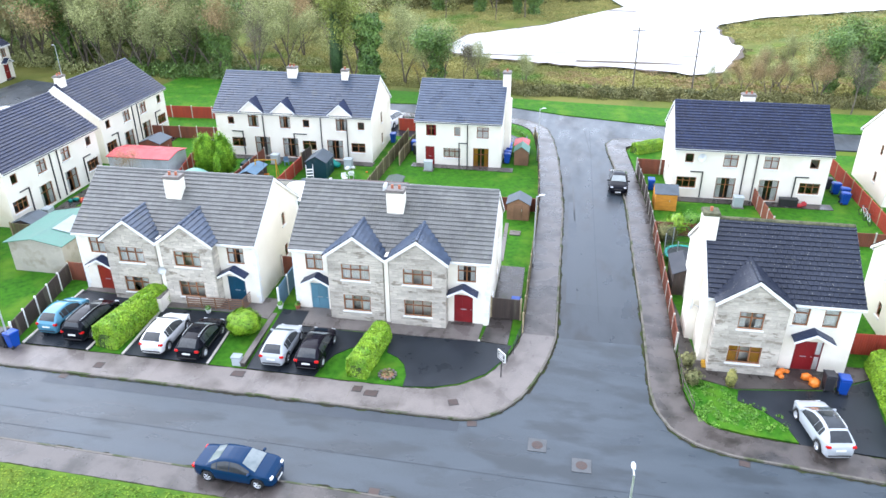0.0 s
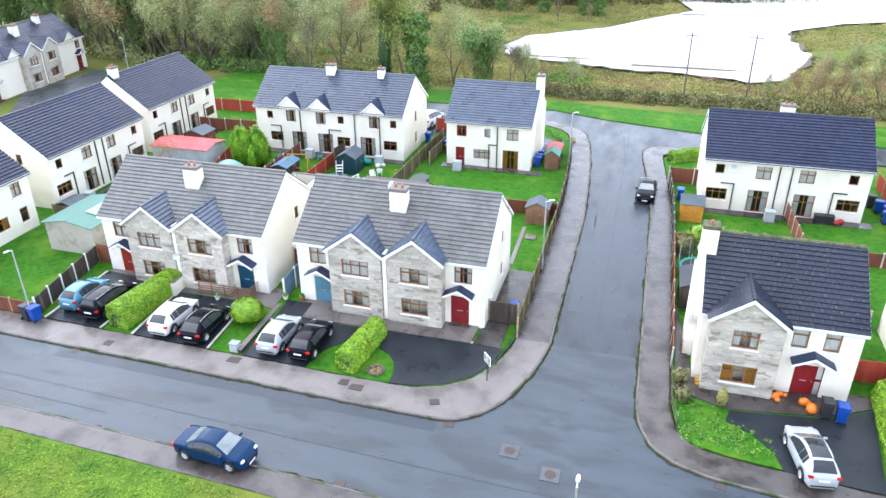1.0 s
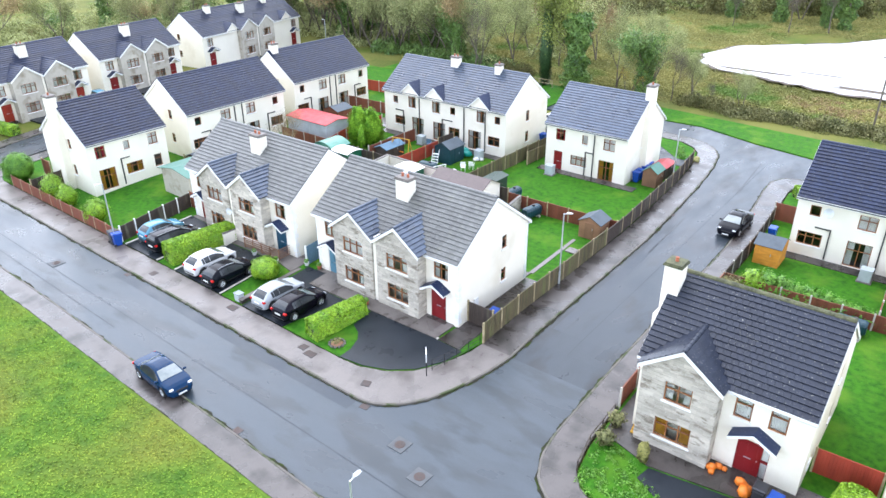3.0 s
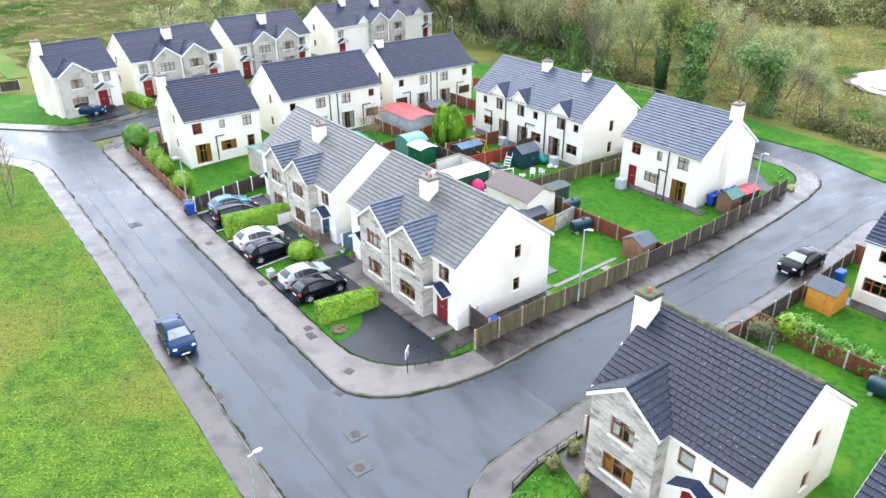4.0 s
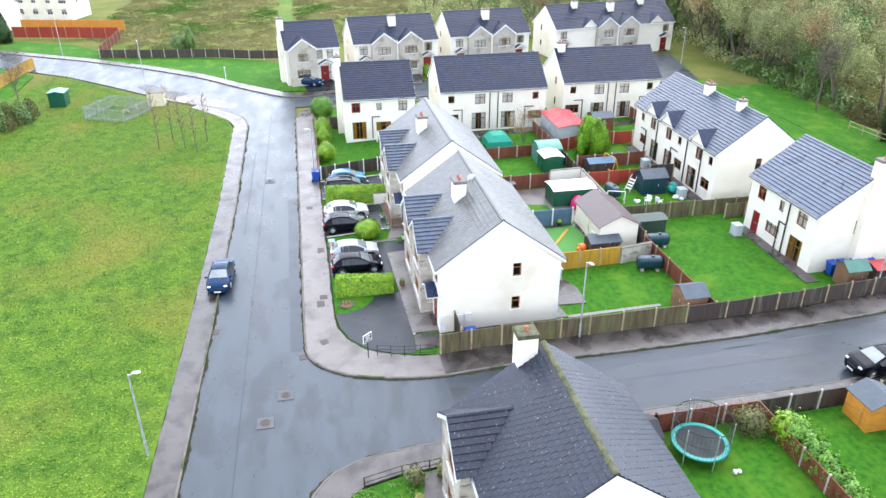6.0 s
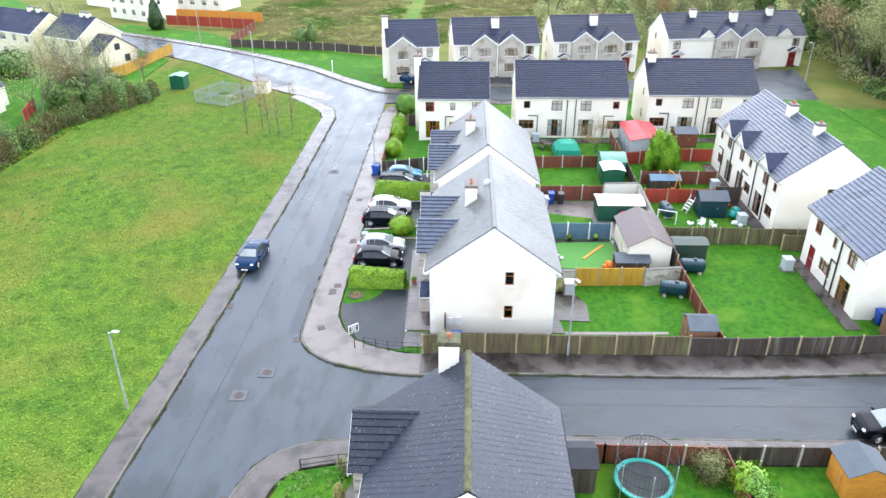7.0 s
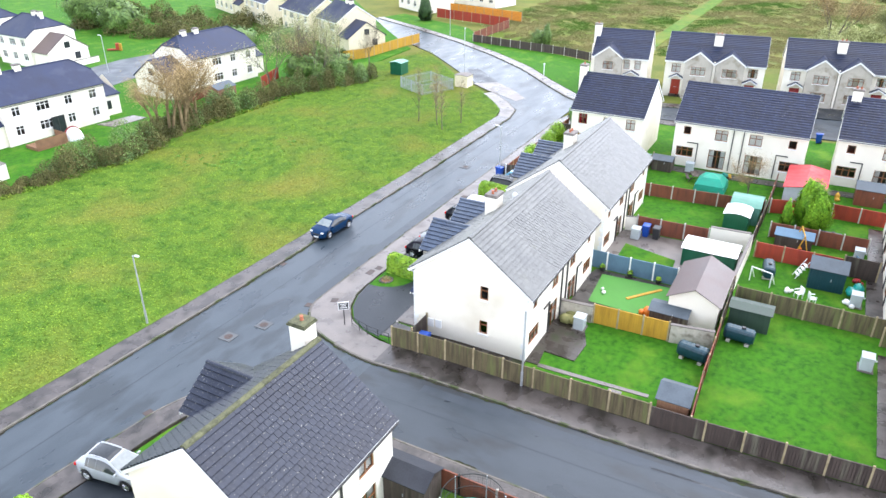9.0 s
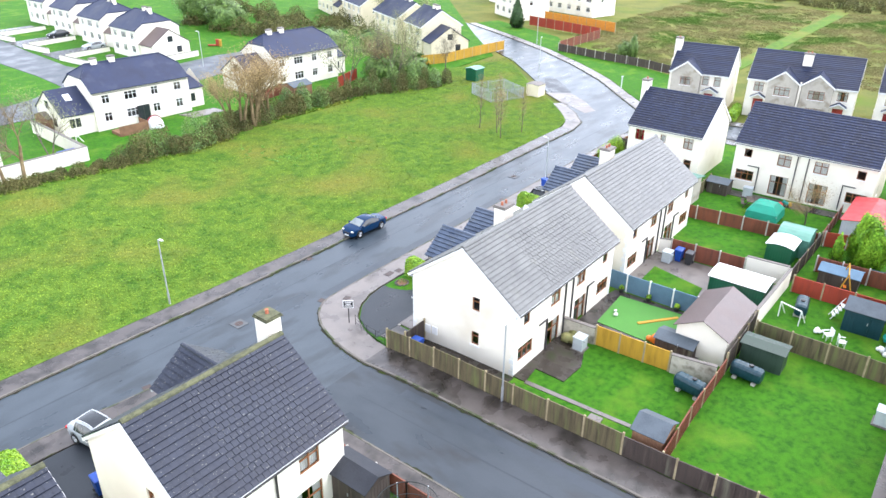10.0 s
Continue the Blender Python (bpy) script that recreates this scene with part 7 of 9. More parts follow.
    part("grille", rounded((L / 2 - 0.1, -0.38, 0.3 * H, L / 2 + 0.0, 0.38, 0.4 * H), 0.02), M["black"], body, "black grille")
    for X0, X1, z0 in ((-L / 2 - 0.025, -L / 2 + 0.03, 0.4 * H), (L / 2 - 0.03, L / 2 + 0.015, 0.24)):
        part("number_plate", boxes((X0, -0.26, z0, X1, 0.26, z0 + 0.11)), M["plate"], body, "plain white plate")
    part("bumper", rounded((-L / 2 - 0.012, -hw * 0.72, 0.26, -L / 2 + 0.15, hw * 0.72, 0.4), 0.03), M["black"], body, "dark lower bumper")
    return root


def build_cars():
    car(-14.93, 25.15, -3, "navy", "dark metallic blue saloon parked half on the footpath", 4.35, 1.78, 1.42, "saloon", z=gz(-16, 25) + 0.08)
    car(-16.7, 35.6, 91, "silver", "silver-white hatchback parked nose-in on a drive", 3.9, 1.72, 1.42, "hatch")
    car(-14.45, 35.6, 91, "plum", "glossy black hatchback parked beside a silver car", 4.0, 1.74, 1.42, "hatch")
    car(-24.6, 35.5, 91, "whitec", "white compact crossover parked on a drive", 4.0, 1.74, 1.46, "hatch")
    car(-22.05, 35.3, 91, "blackc", "black hatchback with bright roof rails", 4.1, 1.76, 1.45, "hatch", rails=True)
    car(-32.4, 36.2, 90, "sky", "pale teal-blue small hatchback", 3.7, 1.66, 1.46, "hatch")
    car(-30.2, 36.0, 91, "blackc", "black people carrier with roof rails", 4.4, 1.78, 1.52, "mpv", rails=True)
    car(5.45, 66.3, -92, "blackc", "black saloon parked half on the footpath", 4.4, 1.8, 1.48, "saloon", z=gz(5.5, 66.3) + 0.08)
    car(14.92, 33.25, 99.5, "silver", "silver sports utility car with dark glass roof", 4.05, 1.74, 1.55, "hatch", glassroof=True, rails=True)
    car(-71.9, 33.2, 62, "navy", "dark blue saloon parked before a detached house", 4.8, 1.78, 1.44, "saloon")
    car(-20.6, 82.0, 80, "whitec", "white van-like car parked behind the terrace", 4.6, 1.85, 1.8, "mpv", z=gz(-20.6, 82) + 0.1)
    car(-68.5, 77.0, 80, "silver", "silver car parked in the cul-de-sac", 4.3, 1.75, 1.46, "hatch", z=gz(-68.5, 77) + 0.06)
    car(-66.0, 78.5, 80, "blackc", "black car parked in the cul-de-sac", 4.3, 1.75, 1.46, "hatch")
    car(-75.0, 54.2, 8, "sky", "blue car between the far houses", 4.2, 1.75, 1.48, "hatch")
    car(-41.0, -71.0, 0, "silver", "silver car on a far drive", 4.3, 1.75, 1.46, "hatch")
    car(-42.5, -88.0, 0, "greyc", "dark car on a far drive", 4.3, 1.75, 1.46, "hatch")


build_cars()

# ---- gardens, fences, sheds ----
def fence(pts, h, boards, post, label, spacing=2.05, off=0.05, rails=True, cap=False, group="garden fences"):
    """Posts with a boarded panel in each bay, stepping with the land. Each panel is one corrugated sheet of lapped boards."""
    p = np.array(pts, float)
    root = thing("fence", pose(p[0][0], p[0][1], gz(*p[0])), label, "fence", group)
    o = Vector((p[0][0], p[0][1], gz(*p[0])))
    for a, b in zip(p, p[1:]):
        ln = float(np.hypot(*(b - a)))
        n = max(1, round(ln / spacing))
        d = (b - a) / ln
        nr = np.array([-d[1], d[0]])
        for i in range(n + 1):
            q = a + (b - a) * i / n
            z = gz(*q) + off
            if i < n or b is p[-1] or True:
                bm = boxes((-0.055, -0.055, -0.2, 0.055, 0.055, h + 0.1))
                bmesh.ops.bevel(bm, geom=[e for e in bm.edges if all(v.co.z > 0 for v in e.verts)], offset=0.012, segments=1, affect="EDGES")
                ob = part("post", bm, M[post], root)
                ob.matrix_basis = pose(q[0] - o.x, q[1] - o.y, z - o.z, 0, 0, math.degrees(math.atan2(d[1], d[0])))
            if i == n:
                break
            q2 = a + (b - a) * (i + 1) / n
            z2 = gz(*q2) + off
            w = ln / n - 0.12
            k = max(3, int(w / 0.15))
            bm = bmesh.new()
            rows = []
            dh = random.uniform(-0.03, 0.03)
            lean = random.uniform(-0.02, 0.02)
            for j in range(k):
                x0, x1 = 0.06 + w * j / k, 0.06 + w * (j + 1) / k
                for x, dd in ((x0, 0.025), (x1 - 0.012, 0.008), (x1, -0.005 if j < k - 1 else 0.008)):
                    f = x / (w + 0.12)
                    c = q + d * x
                    zz = z * (1 - f) + z2 * f - o.z
                    hh = h + dh + (random.uniform(-0.012, 0.012) if dd == 0.025 else 0)
                    rows.append([(c[0] - o.x + nr[0] * (s * 0.02 + s * dd + (lean if t else 0)), c[1] - o.y + nr[1] * (s * 0.02 + s * dd + (lean if t else 0)), zz + (hh if t else 0.04)) for s, t in ((-1, 0), (-1, 1), (1, 1), (1, 0))])
            loft(bm, rows)
            bmesh.ops.recalc_face_normals(bm, faces=bm.faces[:])
            part("panel", bm, M[boards], root)
    return root


def rail_fence(pts, h, n_rails, material, label, spacing=2.0, r=0.03, off=0.1):
    p = np.array(pts, float)
    root = thing("railing", pose(p[0][0], p[0][1], gz(*p[0])), label, "railing")
    o = Vector((p[0][0], p[0][1], gz(*p[0])))
    for a, b in zip(p, p[1:]):
        n = max(1, round(float(np.hypot(*(b - a))) / spacing))
        for i in range(n):
            q, q2 = a + (b - a) * i / n, a + (b - a) * (i + 1) / n
            za, zb = gz(*q) + off, gz(*q2) + off
            bm = bmesh.new()
            tube(bm, (q[0] - o.x, q[1] - o.y, za - o.z - 0.1), (q[0] - o.x, q[1] - o.y, za - o.z + h), r, n=6)
            part("post", bm, M[material], root)
            for j in range(n_rails):
                hh = h * (j + 1) / n_rails - 0.05
                bm = bmesh.new()
                tube(bm, (q[0] - o.x, q[1] - o.y, za - o.z + hh), (q2[0] - o.x, q2[1] - o.y, zb - o.z + hh), r * 0.8, n=6)
                part("rail", bm, M[material], root)
    q = p[-1]
    bm = bmesh.new()
    tube(bm, (q[0] - o.x, q[1] - o.y, gz(*q) + off - o.z - 0.1), (q[0] - o.x, q[1] - o.y, gz(*q) + off - o.z + h), r, n=6)
    part("post", bm, M[material], root)
    return root


def palisade(pts, h):
    """Steel fence of close upright pales on two rails."""
    root = thing("palisade_fence", pose(pts[0][0], pts[0][1], gz(*pts[0]) + 0.1), "dull galvanised palisade fence round a small compound", "fence")
    for (ax, ay), (bx, by) in zip(pts, pts[1:]):
        a, b = Vector((ax - pts[0][0], ay - pts[0][1], 0)), Vector((bx - pts[0][0], by - pts[0][1], 0))
        ln = (b - a).length
        for z in (0.3, h - 0.25):
            bm = bmesh.new()
            tube(bm, a + Vector((0, 0, z)), b + Vector((0, 0, z)), 0.03, n=4)
            part("rail", bm, M["palisade"], root)
        n = int(ln / 0.2)
        bm = bmesh.new()
        for i in range(n + 1):
            p = a.lerp(b, i / n)
            tube(bm, p, p + Vector((0, 0, h)), 0.03, 0.022, 4)
        part("palisade_panel", bm, M["palisade"], root, "row of upright pales")["kind"] = "stuff"
        n = max(1, round(ln / 2.6))
        for i in range(n):
            p = a.lerp(b, i / n)
            part("post", boxes((p.x - 0.05, p.y - 0.05, -0.2, p.x + 0.05, p.y + 0.05, h - 0.05)), M["palisade"], root)
    return root


def garden_wall(x0, y0, x1, y1, h, t, material, label, off=0.05):
    d = Vector((x1 - x0, y1 - y0))
    root = thing("garden_wall", pose(x0, y0, gz(x0, y0) + off, 0, 0, math.degrees(math.atan2(d.y, d.x))), label, "wall")
    bm = boxes((0, -t / 2, -0.4, d.length, t / 2, h))
    part("body", bm, M[material], root)
    part("coping", boxes((-0.03, -t / 2 - 0.03, h, d.length + 0.03, t / 2 + 0.03, h + 0.06)), M["cap"], root, "concrete coping")
    return root


def shed(x0, y0, x1, y1, h, rise, axis, wall, roof, label, door="y-", ov=0.12, boards=True, off=0.06, name="garden_shed", curved=False, window_at=None):
    """A small building: ribbed walls, pitched or arched roof with overhang and thickness, and a door."""
    cx, cy, w, d = (x0 + x1) / 2, (y0 + y1) / 2, x1 - x0, y1 - y0
    rot = 0 if axis == "x" else 90
    if axis == "y":
        w, d = d, w
    root = thing(name, pose(cx, cy, gz(cx, cy) + off, 0, 0, rot), label, "shed")
    bm = bmesh.new()
    ring = []
    corners = [(-w / 2, -d / 2), (w / 2, -d / 2), (w / 2, d / 2), (-w / 2, d / 2)]
    for (ax, ay), (bx, by) in zip(corners, corners[1:] + corners[:1]):
        ln = math.hypot(bx - ax, by - ay)
        k = max(2, int(ln / (0.2 if boards else 0.5)))
        nx, ny = (by - ay) / ln, -(bx - ax) / ln
        for j in range(k):
            for f, e in ((0.02, 0.012), (0.85, 0.012), (0.9, 0.0)) if boards else ((0, 0),):
                t = (j + f) / k
                ring.append((ax + (bx - ax) * t + nx * e, ay + (by - ay) * t + ny * e))
    loft(bm, [[(px, py, -0.3) for px, py in ring], [(px, py, h) for px, py in ring]], caps=False)
    for s in (-1, 1):
        bm.faces.new([bm.verts.new(q) for q in ((s * w / 2, -d / 2, h), (s * w / 2, d / 2, h), (s * w / 2, 0, h + rise))])
    bmesh.ops.recalc_face_normals(bm, faces=bm.faces[:])
    body = part("body", bm, M[wall], root)
    bm = bmesh.new()
    n = 8 if curved else 2
    prof = []
    for i in range(n + 1):
        y = (-1 + 2 * i / n) * (d / 2 + ov)
        z = h + (rise * (1 - (y / (d / 2)) ** 2) if curved else rise * (1 - abs(y) / (d / 2)))
        prof.append((y, z + 0.05))
    ringp = prof + [(y, z - 0.05) for y, z in prof[::-1]]
    loft(bm, [[(x, y, z) for y, z in ringp] for x in (-w / 2 - ov, w / 2 + ov)])
    bmesh.ops.recalc_face_normals(bm, faces=bm.faces[:])
    part("roof", bm, M[roof], root)
    face = {"y-": (Vector((-w / 2, -d / 2 - 0.015, 0)), Vector((1, 0, 0)), Vector((0, -1, 0)), w), "x+": (Vector((w / 2 + 0.015, -d / 2, 0)), Vector((0, 1, 0)), Vector((1, 0, 0)), d), "x-": (Vector((-w / 2 - 0.015, d / 2, 0)), Vector((0, -1, 0)), Vector((-1, 0, 0)), d), "y+": (Vector((w / 2, d / 2 + 0.015, 0)), Vector((-1, 0, 0)), Vector((0, 1, 0)), w)}[door]
    bm = bmesh.new()
    slab(bm, *face[:3], face[3] * 0.5 - 0.4, face[3] * 0.5 + 0.4, 0.0, 0.035, 0.05, min(h - 0.08, 1.85))
    dd = part("door", bm, M[wall], root)
    bm = bmesh.new()
    slab(bm, *face[:3], face[3] * 0.5 + 0.28, face[3] * 0.5 + 0.32, 0.035, 0.07, 0.85, 1.05)
    part("door_handle", bm, M["steel"], dd)
    return root


def oil_tank(x, y, rot, label="dark green plastic oil tank on blocks"):
    root = thing("oil_tank", at(x, y, 0.06, rot), label, "tank")
    bm = bmesh.new()
    rings = []
    for i in range(15):
        X = -0.95 + 1.9 * i / 14
        e = 1.0 if 0 < i < 14 else 0.8
        k = e * (0.97 if i % 2 else 1.0)
        rings.append([(X, 0.45 * k * math.copysign(abs(math.cos(a)) ** 0.7, math.cos(a)), 0.62 + 0.5 * k * math.copysign(abs(math.sin(a)) ** 0.7, math.sin(a))) for a in [2 * math.pi * j / 16 for j in range(16)]])
    loft(bm, rings)
    bmesh.ops.recalc_face_normals(bm, faces=bm.faces[:])
    part("tank", bm, M["tank"], root, smooth=False)
    bm = bmesh.new()
    tube(bm, (0.2, 0, 1.1), (0.2, 0, 1.2), 0.14, n=10)
    part("filler_cap", bm, M["black"], root)
    for X in (-0.6, 0.6):
        part("block", boxes((X - 0.12, -0.42, -0.1, X + 0.12, 0.42, 0.16)), M["post"], root, "concrete block")
    return root


def wheelie_bin(x, y, rot, material, label, s=1.0, off=0.11):
    root = thing("wheelie_bin", at(x, y, off, rot, s), label, "bin", "wheelie bins")
    bm = bmesh.new()
    loft(bm, [[(sx * w, sy * d + o, z) for sx, sy in ((-1, -1), (1, -1), (1, 1), (-1, 1))] for w, d, o, z in ((0.21, 0.25, 0.02, 0.04), (0.27, 0.33, 0, 0.92), (0.29, 0.35, 0, 0.93), (0.29, 0.35, 0, 0.98))])
    bmesh.ops.recalc_face_normals(bm, faces=bm.faces[:])
    part("body", bm, M[material], root)
    bm = bmesh.new()
    loft(bm, [[(sx * w, sy * d, z + (0.04 if sy > 0 else 0)) for sx, sy in ((-1, -1), (1, -1), (1, 1), (-1, 1))] for w, d, z in ((0.3, 0.36, 0.985), (0.3, 0.37, 1.02), (0.25, 0.3, 1.06))])
    bmesh.ops.recalc_face_normals(bm, faces=bm.faces[:])
    part("lid", bm, M[material], root)
    bm = bmesh.new()
    tube(bm, (-0.24, 0.4, 0.96), (0.24, 0.4, 0.96), 0.02, n=6)
    part("handle", bm, M[material], root)
    for sx in (-1, 1):
        bm = bmesh.new()
        tube(bm, (sx * 0.22, 0.3, 0.11), (sx * 0.27, 0.3, 0.11), 0.11, n=10)
        part("wheel", bm, M["black"], root)
    return root


def street_lamp(x, y, arm, h, label="galvanised street lamp on a tapering pole"):
    root = thing("street_lamp", at(x, y, 0.1, arm), label, "street lamp", "street lamps")
    bm = bmesh.new()
    tube(bm, (0, 0, -0.3), (0, 0, 1.0), 0.085, 0.08, 10)
    tube(bm, (0, 0, 1.0), (0, 0, h - 0.08), 0.06, 0.045, 10)
    part("pole", bm, M["steel"], root)
    bm = bmesh.new()
    tube(bm, (0, 0, h - 0.12), (0.35, 0, h - 0.02), 0.035, n=8)
    part("arm", bm, M["steel"], root)
    bm = bmesh.new()
    loft(bm, [[(X, yy * w, h + zz * t) for yy, zz in ((-1, -0.4), (-0.8, 0.7), (0, 1), (0.8, 0.7), (1, -0.4), (0, -0.7))] for X, w, t in ((0.2, 0.05, 0.04), (0.3, 0.09, 0.06), (0.48, 0.1, 0.06), (0.62, 0.06, 0.04))])
    bmesh.ops.recalc_face_normals(bm, faces=bm.faces[:])
    part("lamp_head", bm, M["lamp_head"], root, "pale lamp head, unlit")
    return root


def build_yards():
    # drives, aprons and paths
    sheet("driveway", [(-8.4, 33.5), (-6.6, 33.75), (-5.05, 34.35), (-3.65, 35.45), (-2.7, 37.0), (-2.35, 38.4), (-4.6, 38.5), (-10.2, 38.35), (-10.1, 36.5), (-9.3, 36.1), (-8.75, 35.5), (-8.4, 34.5)], 0.1, M["drive"], "empty driveway of smooth dark wet asphalt", "driveway")
    sheet("driveway", [(-18.3, 33.5), (-13.9, 33.5), (-13.75, 34.6), (-13.3, 35.7), (-12.5, 36.5), (-11.75, 37.0), (-11.5, 38.2), (-16.4, 38.2), (-16.4, 39.9), (-18.3, 39.9)], 0.1, M["drive"], "dark asphalt driveway with two parked cars", "driveway")
    sheet("driveway", [(-26.5, 33.5), (-20.75, 33.5), (-20.9, 38.9), (-26.5, 38.7)], 0.1, M["drive"], "dark asphalt driveway beside a hedge", "driveway")
    sheet("driveway", [(-33.5, 33.5), (-28.95, 33.5), (-28.7, 39.6), (-33.4, 39.8)], 0.1, M["drive"], "dark asphalt driveway with two parked cars", "driveway")
    sheet("driveway", [(13.7, 32.25), (18.4, 31.95), (19.0, 38.3), (16.4, 37.0), (11.2, 36.3), (11.0, 35.4), (12.3, 34.7), (13.3, 33.6)], 0.1, M["drive"], "curved dark asphalt driveway before the corner house", "driveway")
    sheet("path", [(-16.4, 38.2), (-4.55, 38.5), (-4.4, 40.45), (-17.4, 40.45), (-17.4, 39.95), (-16.4, 39.95)], 0.16, M["concrete"], "damp brown concrete apron before the doors", "path")
    sheet("path", [(-4.02, 41.35), (-2.1, 41.35), (-2.2, 48.6), (-4.02, 48.6)], 0.1, M["patio_wet"], "dark wet strip between the gable and the fence", "path")
    sheet("path", [(-4.4, 38.55), (-2.6, 38.45), (-2.5, 41.3), (-4.0, 41.3)], 0.11, M["concrete_dark"], "dark damp concrete side path", "path")
    sheet("path", [(-33.3, 39.85), (-28.6, 39.7), (-26.5, 38.8), (-20.9, 39.0), (-18.9, 38.6), (-18.9, 41.0), (-20.0, 48.5), (-18.7, 48.6), (-18.6, 41.0), (-18.5, 40.5), (-33.3, 40.6)][:5] + [(-18.9, 41.0), (-33.3, 41.0)], 0.12, M["concrete"], "damp concrete apron before two doors", "path")
    sheet("path", [(8.2, 37.2), (9.4, 36.9), (11.1, 36.4), (16.3, 37.1), (19.0, 38.4), (19.0, 39.4), (9.1, 39.4), (8.2, 47.0)], 0.13, M["concrete_dark"], "dark damp concrete apron round the corner house", "path")
    sheet("patio", [(-4.1, 48.4), (-10.3, 48.4), (-10.2, 50.4), (-7.7, 51.4), (-5.6, 51.3), (-5.7, 49.2), (-4.1, 49.4)], 0.12, M["patio_wet"], "wet dark patio behind the house", "patio")
    sheet("patio", [(-3.9, 54.1), (-3.9, 54.9), (-3.0, 54.9), (-3.0, 54.1)], 0.15, M["concrete"], "small grey paved square by the lawn", "patio")
    sheet("path", [(-4.3, 49.4), (-3.95, 49.4), (-4.15, 56.4), (-4.45, 56.4)], 0.1, M["concrete"], "narrow concrete strip across the lawn", "path")
    sheet("patio", [(-10.9, 48.5), (-17.4, 48.5), (-18.3, 48.7), (-18.3, 55.3), (-12.0, 57.5), (-10.9, 56)], 0.1, M["concrete_dark"], "concrete yard behind the house", "patio")
    sheet("turf", [(-13.2, 49.7), (-17.6, 49.4), (-17.9, 54.9), (-14.3, 55.1), (-13.0, 54.0)], 0.14, M["astro"], "flat artificial green turf", "turf")
    sheet("patio", [(-18.7, 48.4), (-26.5, 48.4), (-26.7, 58.6), (-18.7, 58.4)], 0.1, M["concrete"], "grey paved yard with a small lawn", "patio")
    sheet("lawn", [(-19.3, 49.6), (-23.8, 49.5), (-22.6, 53.9), (-19.2, 54.2)], 0.14, M["lawn"], "small cut-cornered lawn in a paved yard", "lawn")
    sheet("path", [(-4.9, 68.4), (-15.4, 68.4), (-15.4, 69.5), (-4.9, 69.5)], 0.11, M["concrete_dark"], "concrete strip behind the house", "path")
    sheet("path", [(9.3, 63.6), (24.2, 63.6), (24.2, 64.8), (9.3, 64.8)], 0.11, M["concrete_dark"], "concrete strip behind the houses", "path")
    sheet("path", [(-36.6, 67.6), (-19.3, 67.6), (-19.3, 68.8), (-36.6, 68.8)], 0.11, M["concrete_dark"], "concrete strip behind the terrace", "path")
    sheet("path", [(-43.3, 48), (-44.8, 48), (-45.2, 76), (-43.8, 76)], 0.11, M["concrete_dark"], "concrete strip behind the row", "path")
    sheet("path", [(-36.8, 69), (-39.5, 69), (-40, 80), (-37, 80)], 0.1, M["concrete_dark"], "side path by the terrace", "path")
    sheet("driveway", [(-3.8, 77.8), (-24.0, 77.8), (-24.0, 85.2), (-8, 85.1), (-4.6, 83.5)], 0.1, M["drive"], "asphalt forecourt before the houses", "driveway")
    sheet("lawn", [(-4.3, 79.8), (-5.2, 79.8), (-9.6, 84.0), (-9.4, 85.2), (-6.9, 85.2), (-5.2, 84.1), (-4.2, 82.6)], 0.125, M["lawn"], "small rough lawn with weeds at the road bend", "lawn")
    for i, (ya, yb) in enumerate(((31.5, 38.0), (43, 50.5), (58.5, 66))):
        sheet("driveway", [(-68.2 - i * 1.6, ya + 1.5), (-73.2 - i * 2.2, ya + 1), (-73.6 - i * 2.2, yb), (-68.6 - i * 1.6, yb)], 0.09, M["drive"], "asphalt drives before the far row", "driveway")
    for q in ((-33.65, 33.5, -33.5, 39.8), (-29.1, 33.5, -28.85, 39.6), (-26.6, 33.5, -26.65, 38.7), (-20.85, 33.5, -21.0, 38.9), (-9.95, 38.45, -4.4, 38.6), (19.05, 32.0, 19.3, 38.4)):
        d = Vector((q[3] - q[1], q[0] - q[2])).normalized() * 0.08
        sheet("edging", [(q[0] - d.x, q[1] - d.y), (q[2] - d.x, q[3] - d.y), (q[2] + d.x, q[3] + d.y), (q[0] + d.x, q[1] + d.y)], 0.14, M["post"], "pale concrete edging strip along a drive", "edging")
    pillar = thing("pillar", at(-19.0, 33.85, 0.06), "short grey rendered pillar beside the drive", "pillar")
    part("shaft", boxes((-0.28, -0.22, -0.1, 0.28, 0.22, 0.55)), M["grey_box"], pillar)
    part("cap", boxes((-0.32, -0.26, 0.55, 0.32, 0.26, 0.62)), M["cap_pale"], pillar)
    garden_wall(-18.55, 33.6, -18.75, 40.2, 0.3, 0.3, "concrete_dark", "low concrete dividing wall between drives")
    garden_wall(-26.55, 38.2, -26.6, 40.2, 1.1, 0.3, "render", "low white garden wall")
    garden_wall(-10.45, 48.55, -10.6, 50.8, 1.3, 0.22, "block", "pale plastered block wall with uneven top")
    garden_wall(-10.75, 56.1, -11.2, 58.8, 1.35, 0.2, "block", "stained pale blockwork garden wall")
    garden_wall(-26.9, 55.7, -27.1, 58.8, 1.7, 0.2, "render", "white plastered garden wall")
    garden_wall(-19.0, 58.75, -27.1, 58.95, 1.6, 0.18, "render", "white plastered boundary wall")
    # fences
    fence([(-1.75, 39.9), (-1.75, 50), (-1.8, 57.0)], 1.5, "wood_fence", "post_wood", "weathered greenish timber fence along the footpath")
    fence([(-1.8, 57.0), (-1.85, 60), (-2.1, 66), (-2.6, 74), (-3.3, 79.5)], 1.35, "wood_dark", "post_wood", "dark weathered timber fence along the footpath")
    fence([(-2.0, 41.3), (-4.0, 41.3)], 1.6, "wood_dark", "post_wood", "dark timber side gate panels")
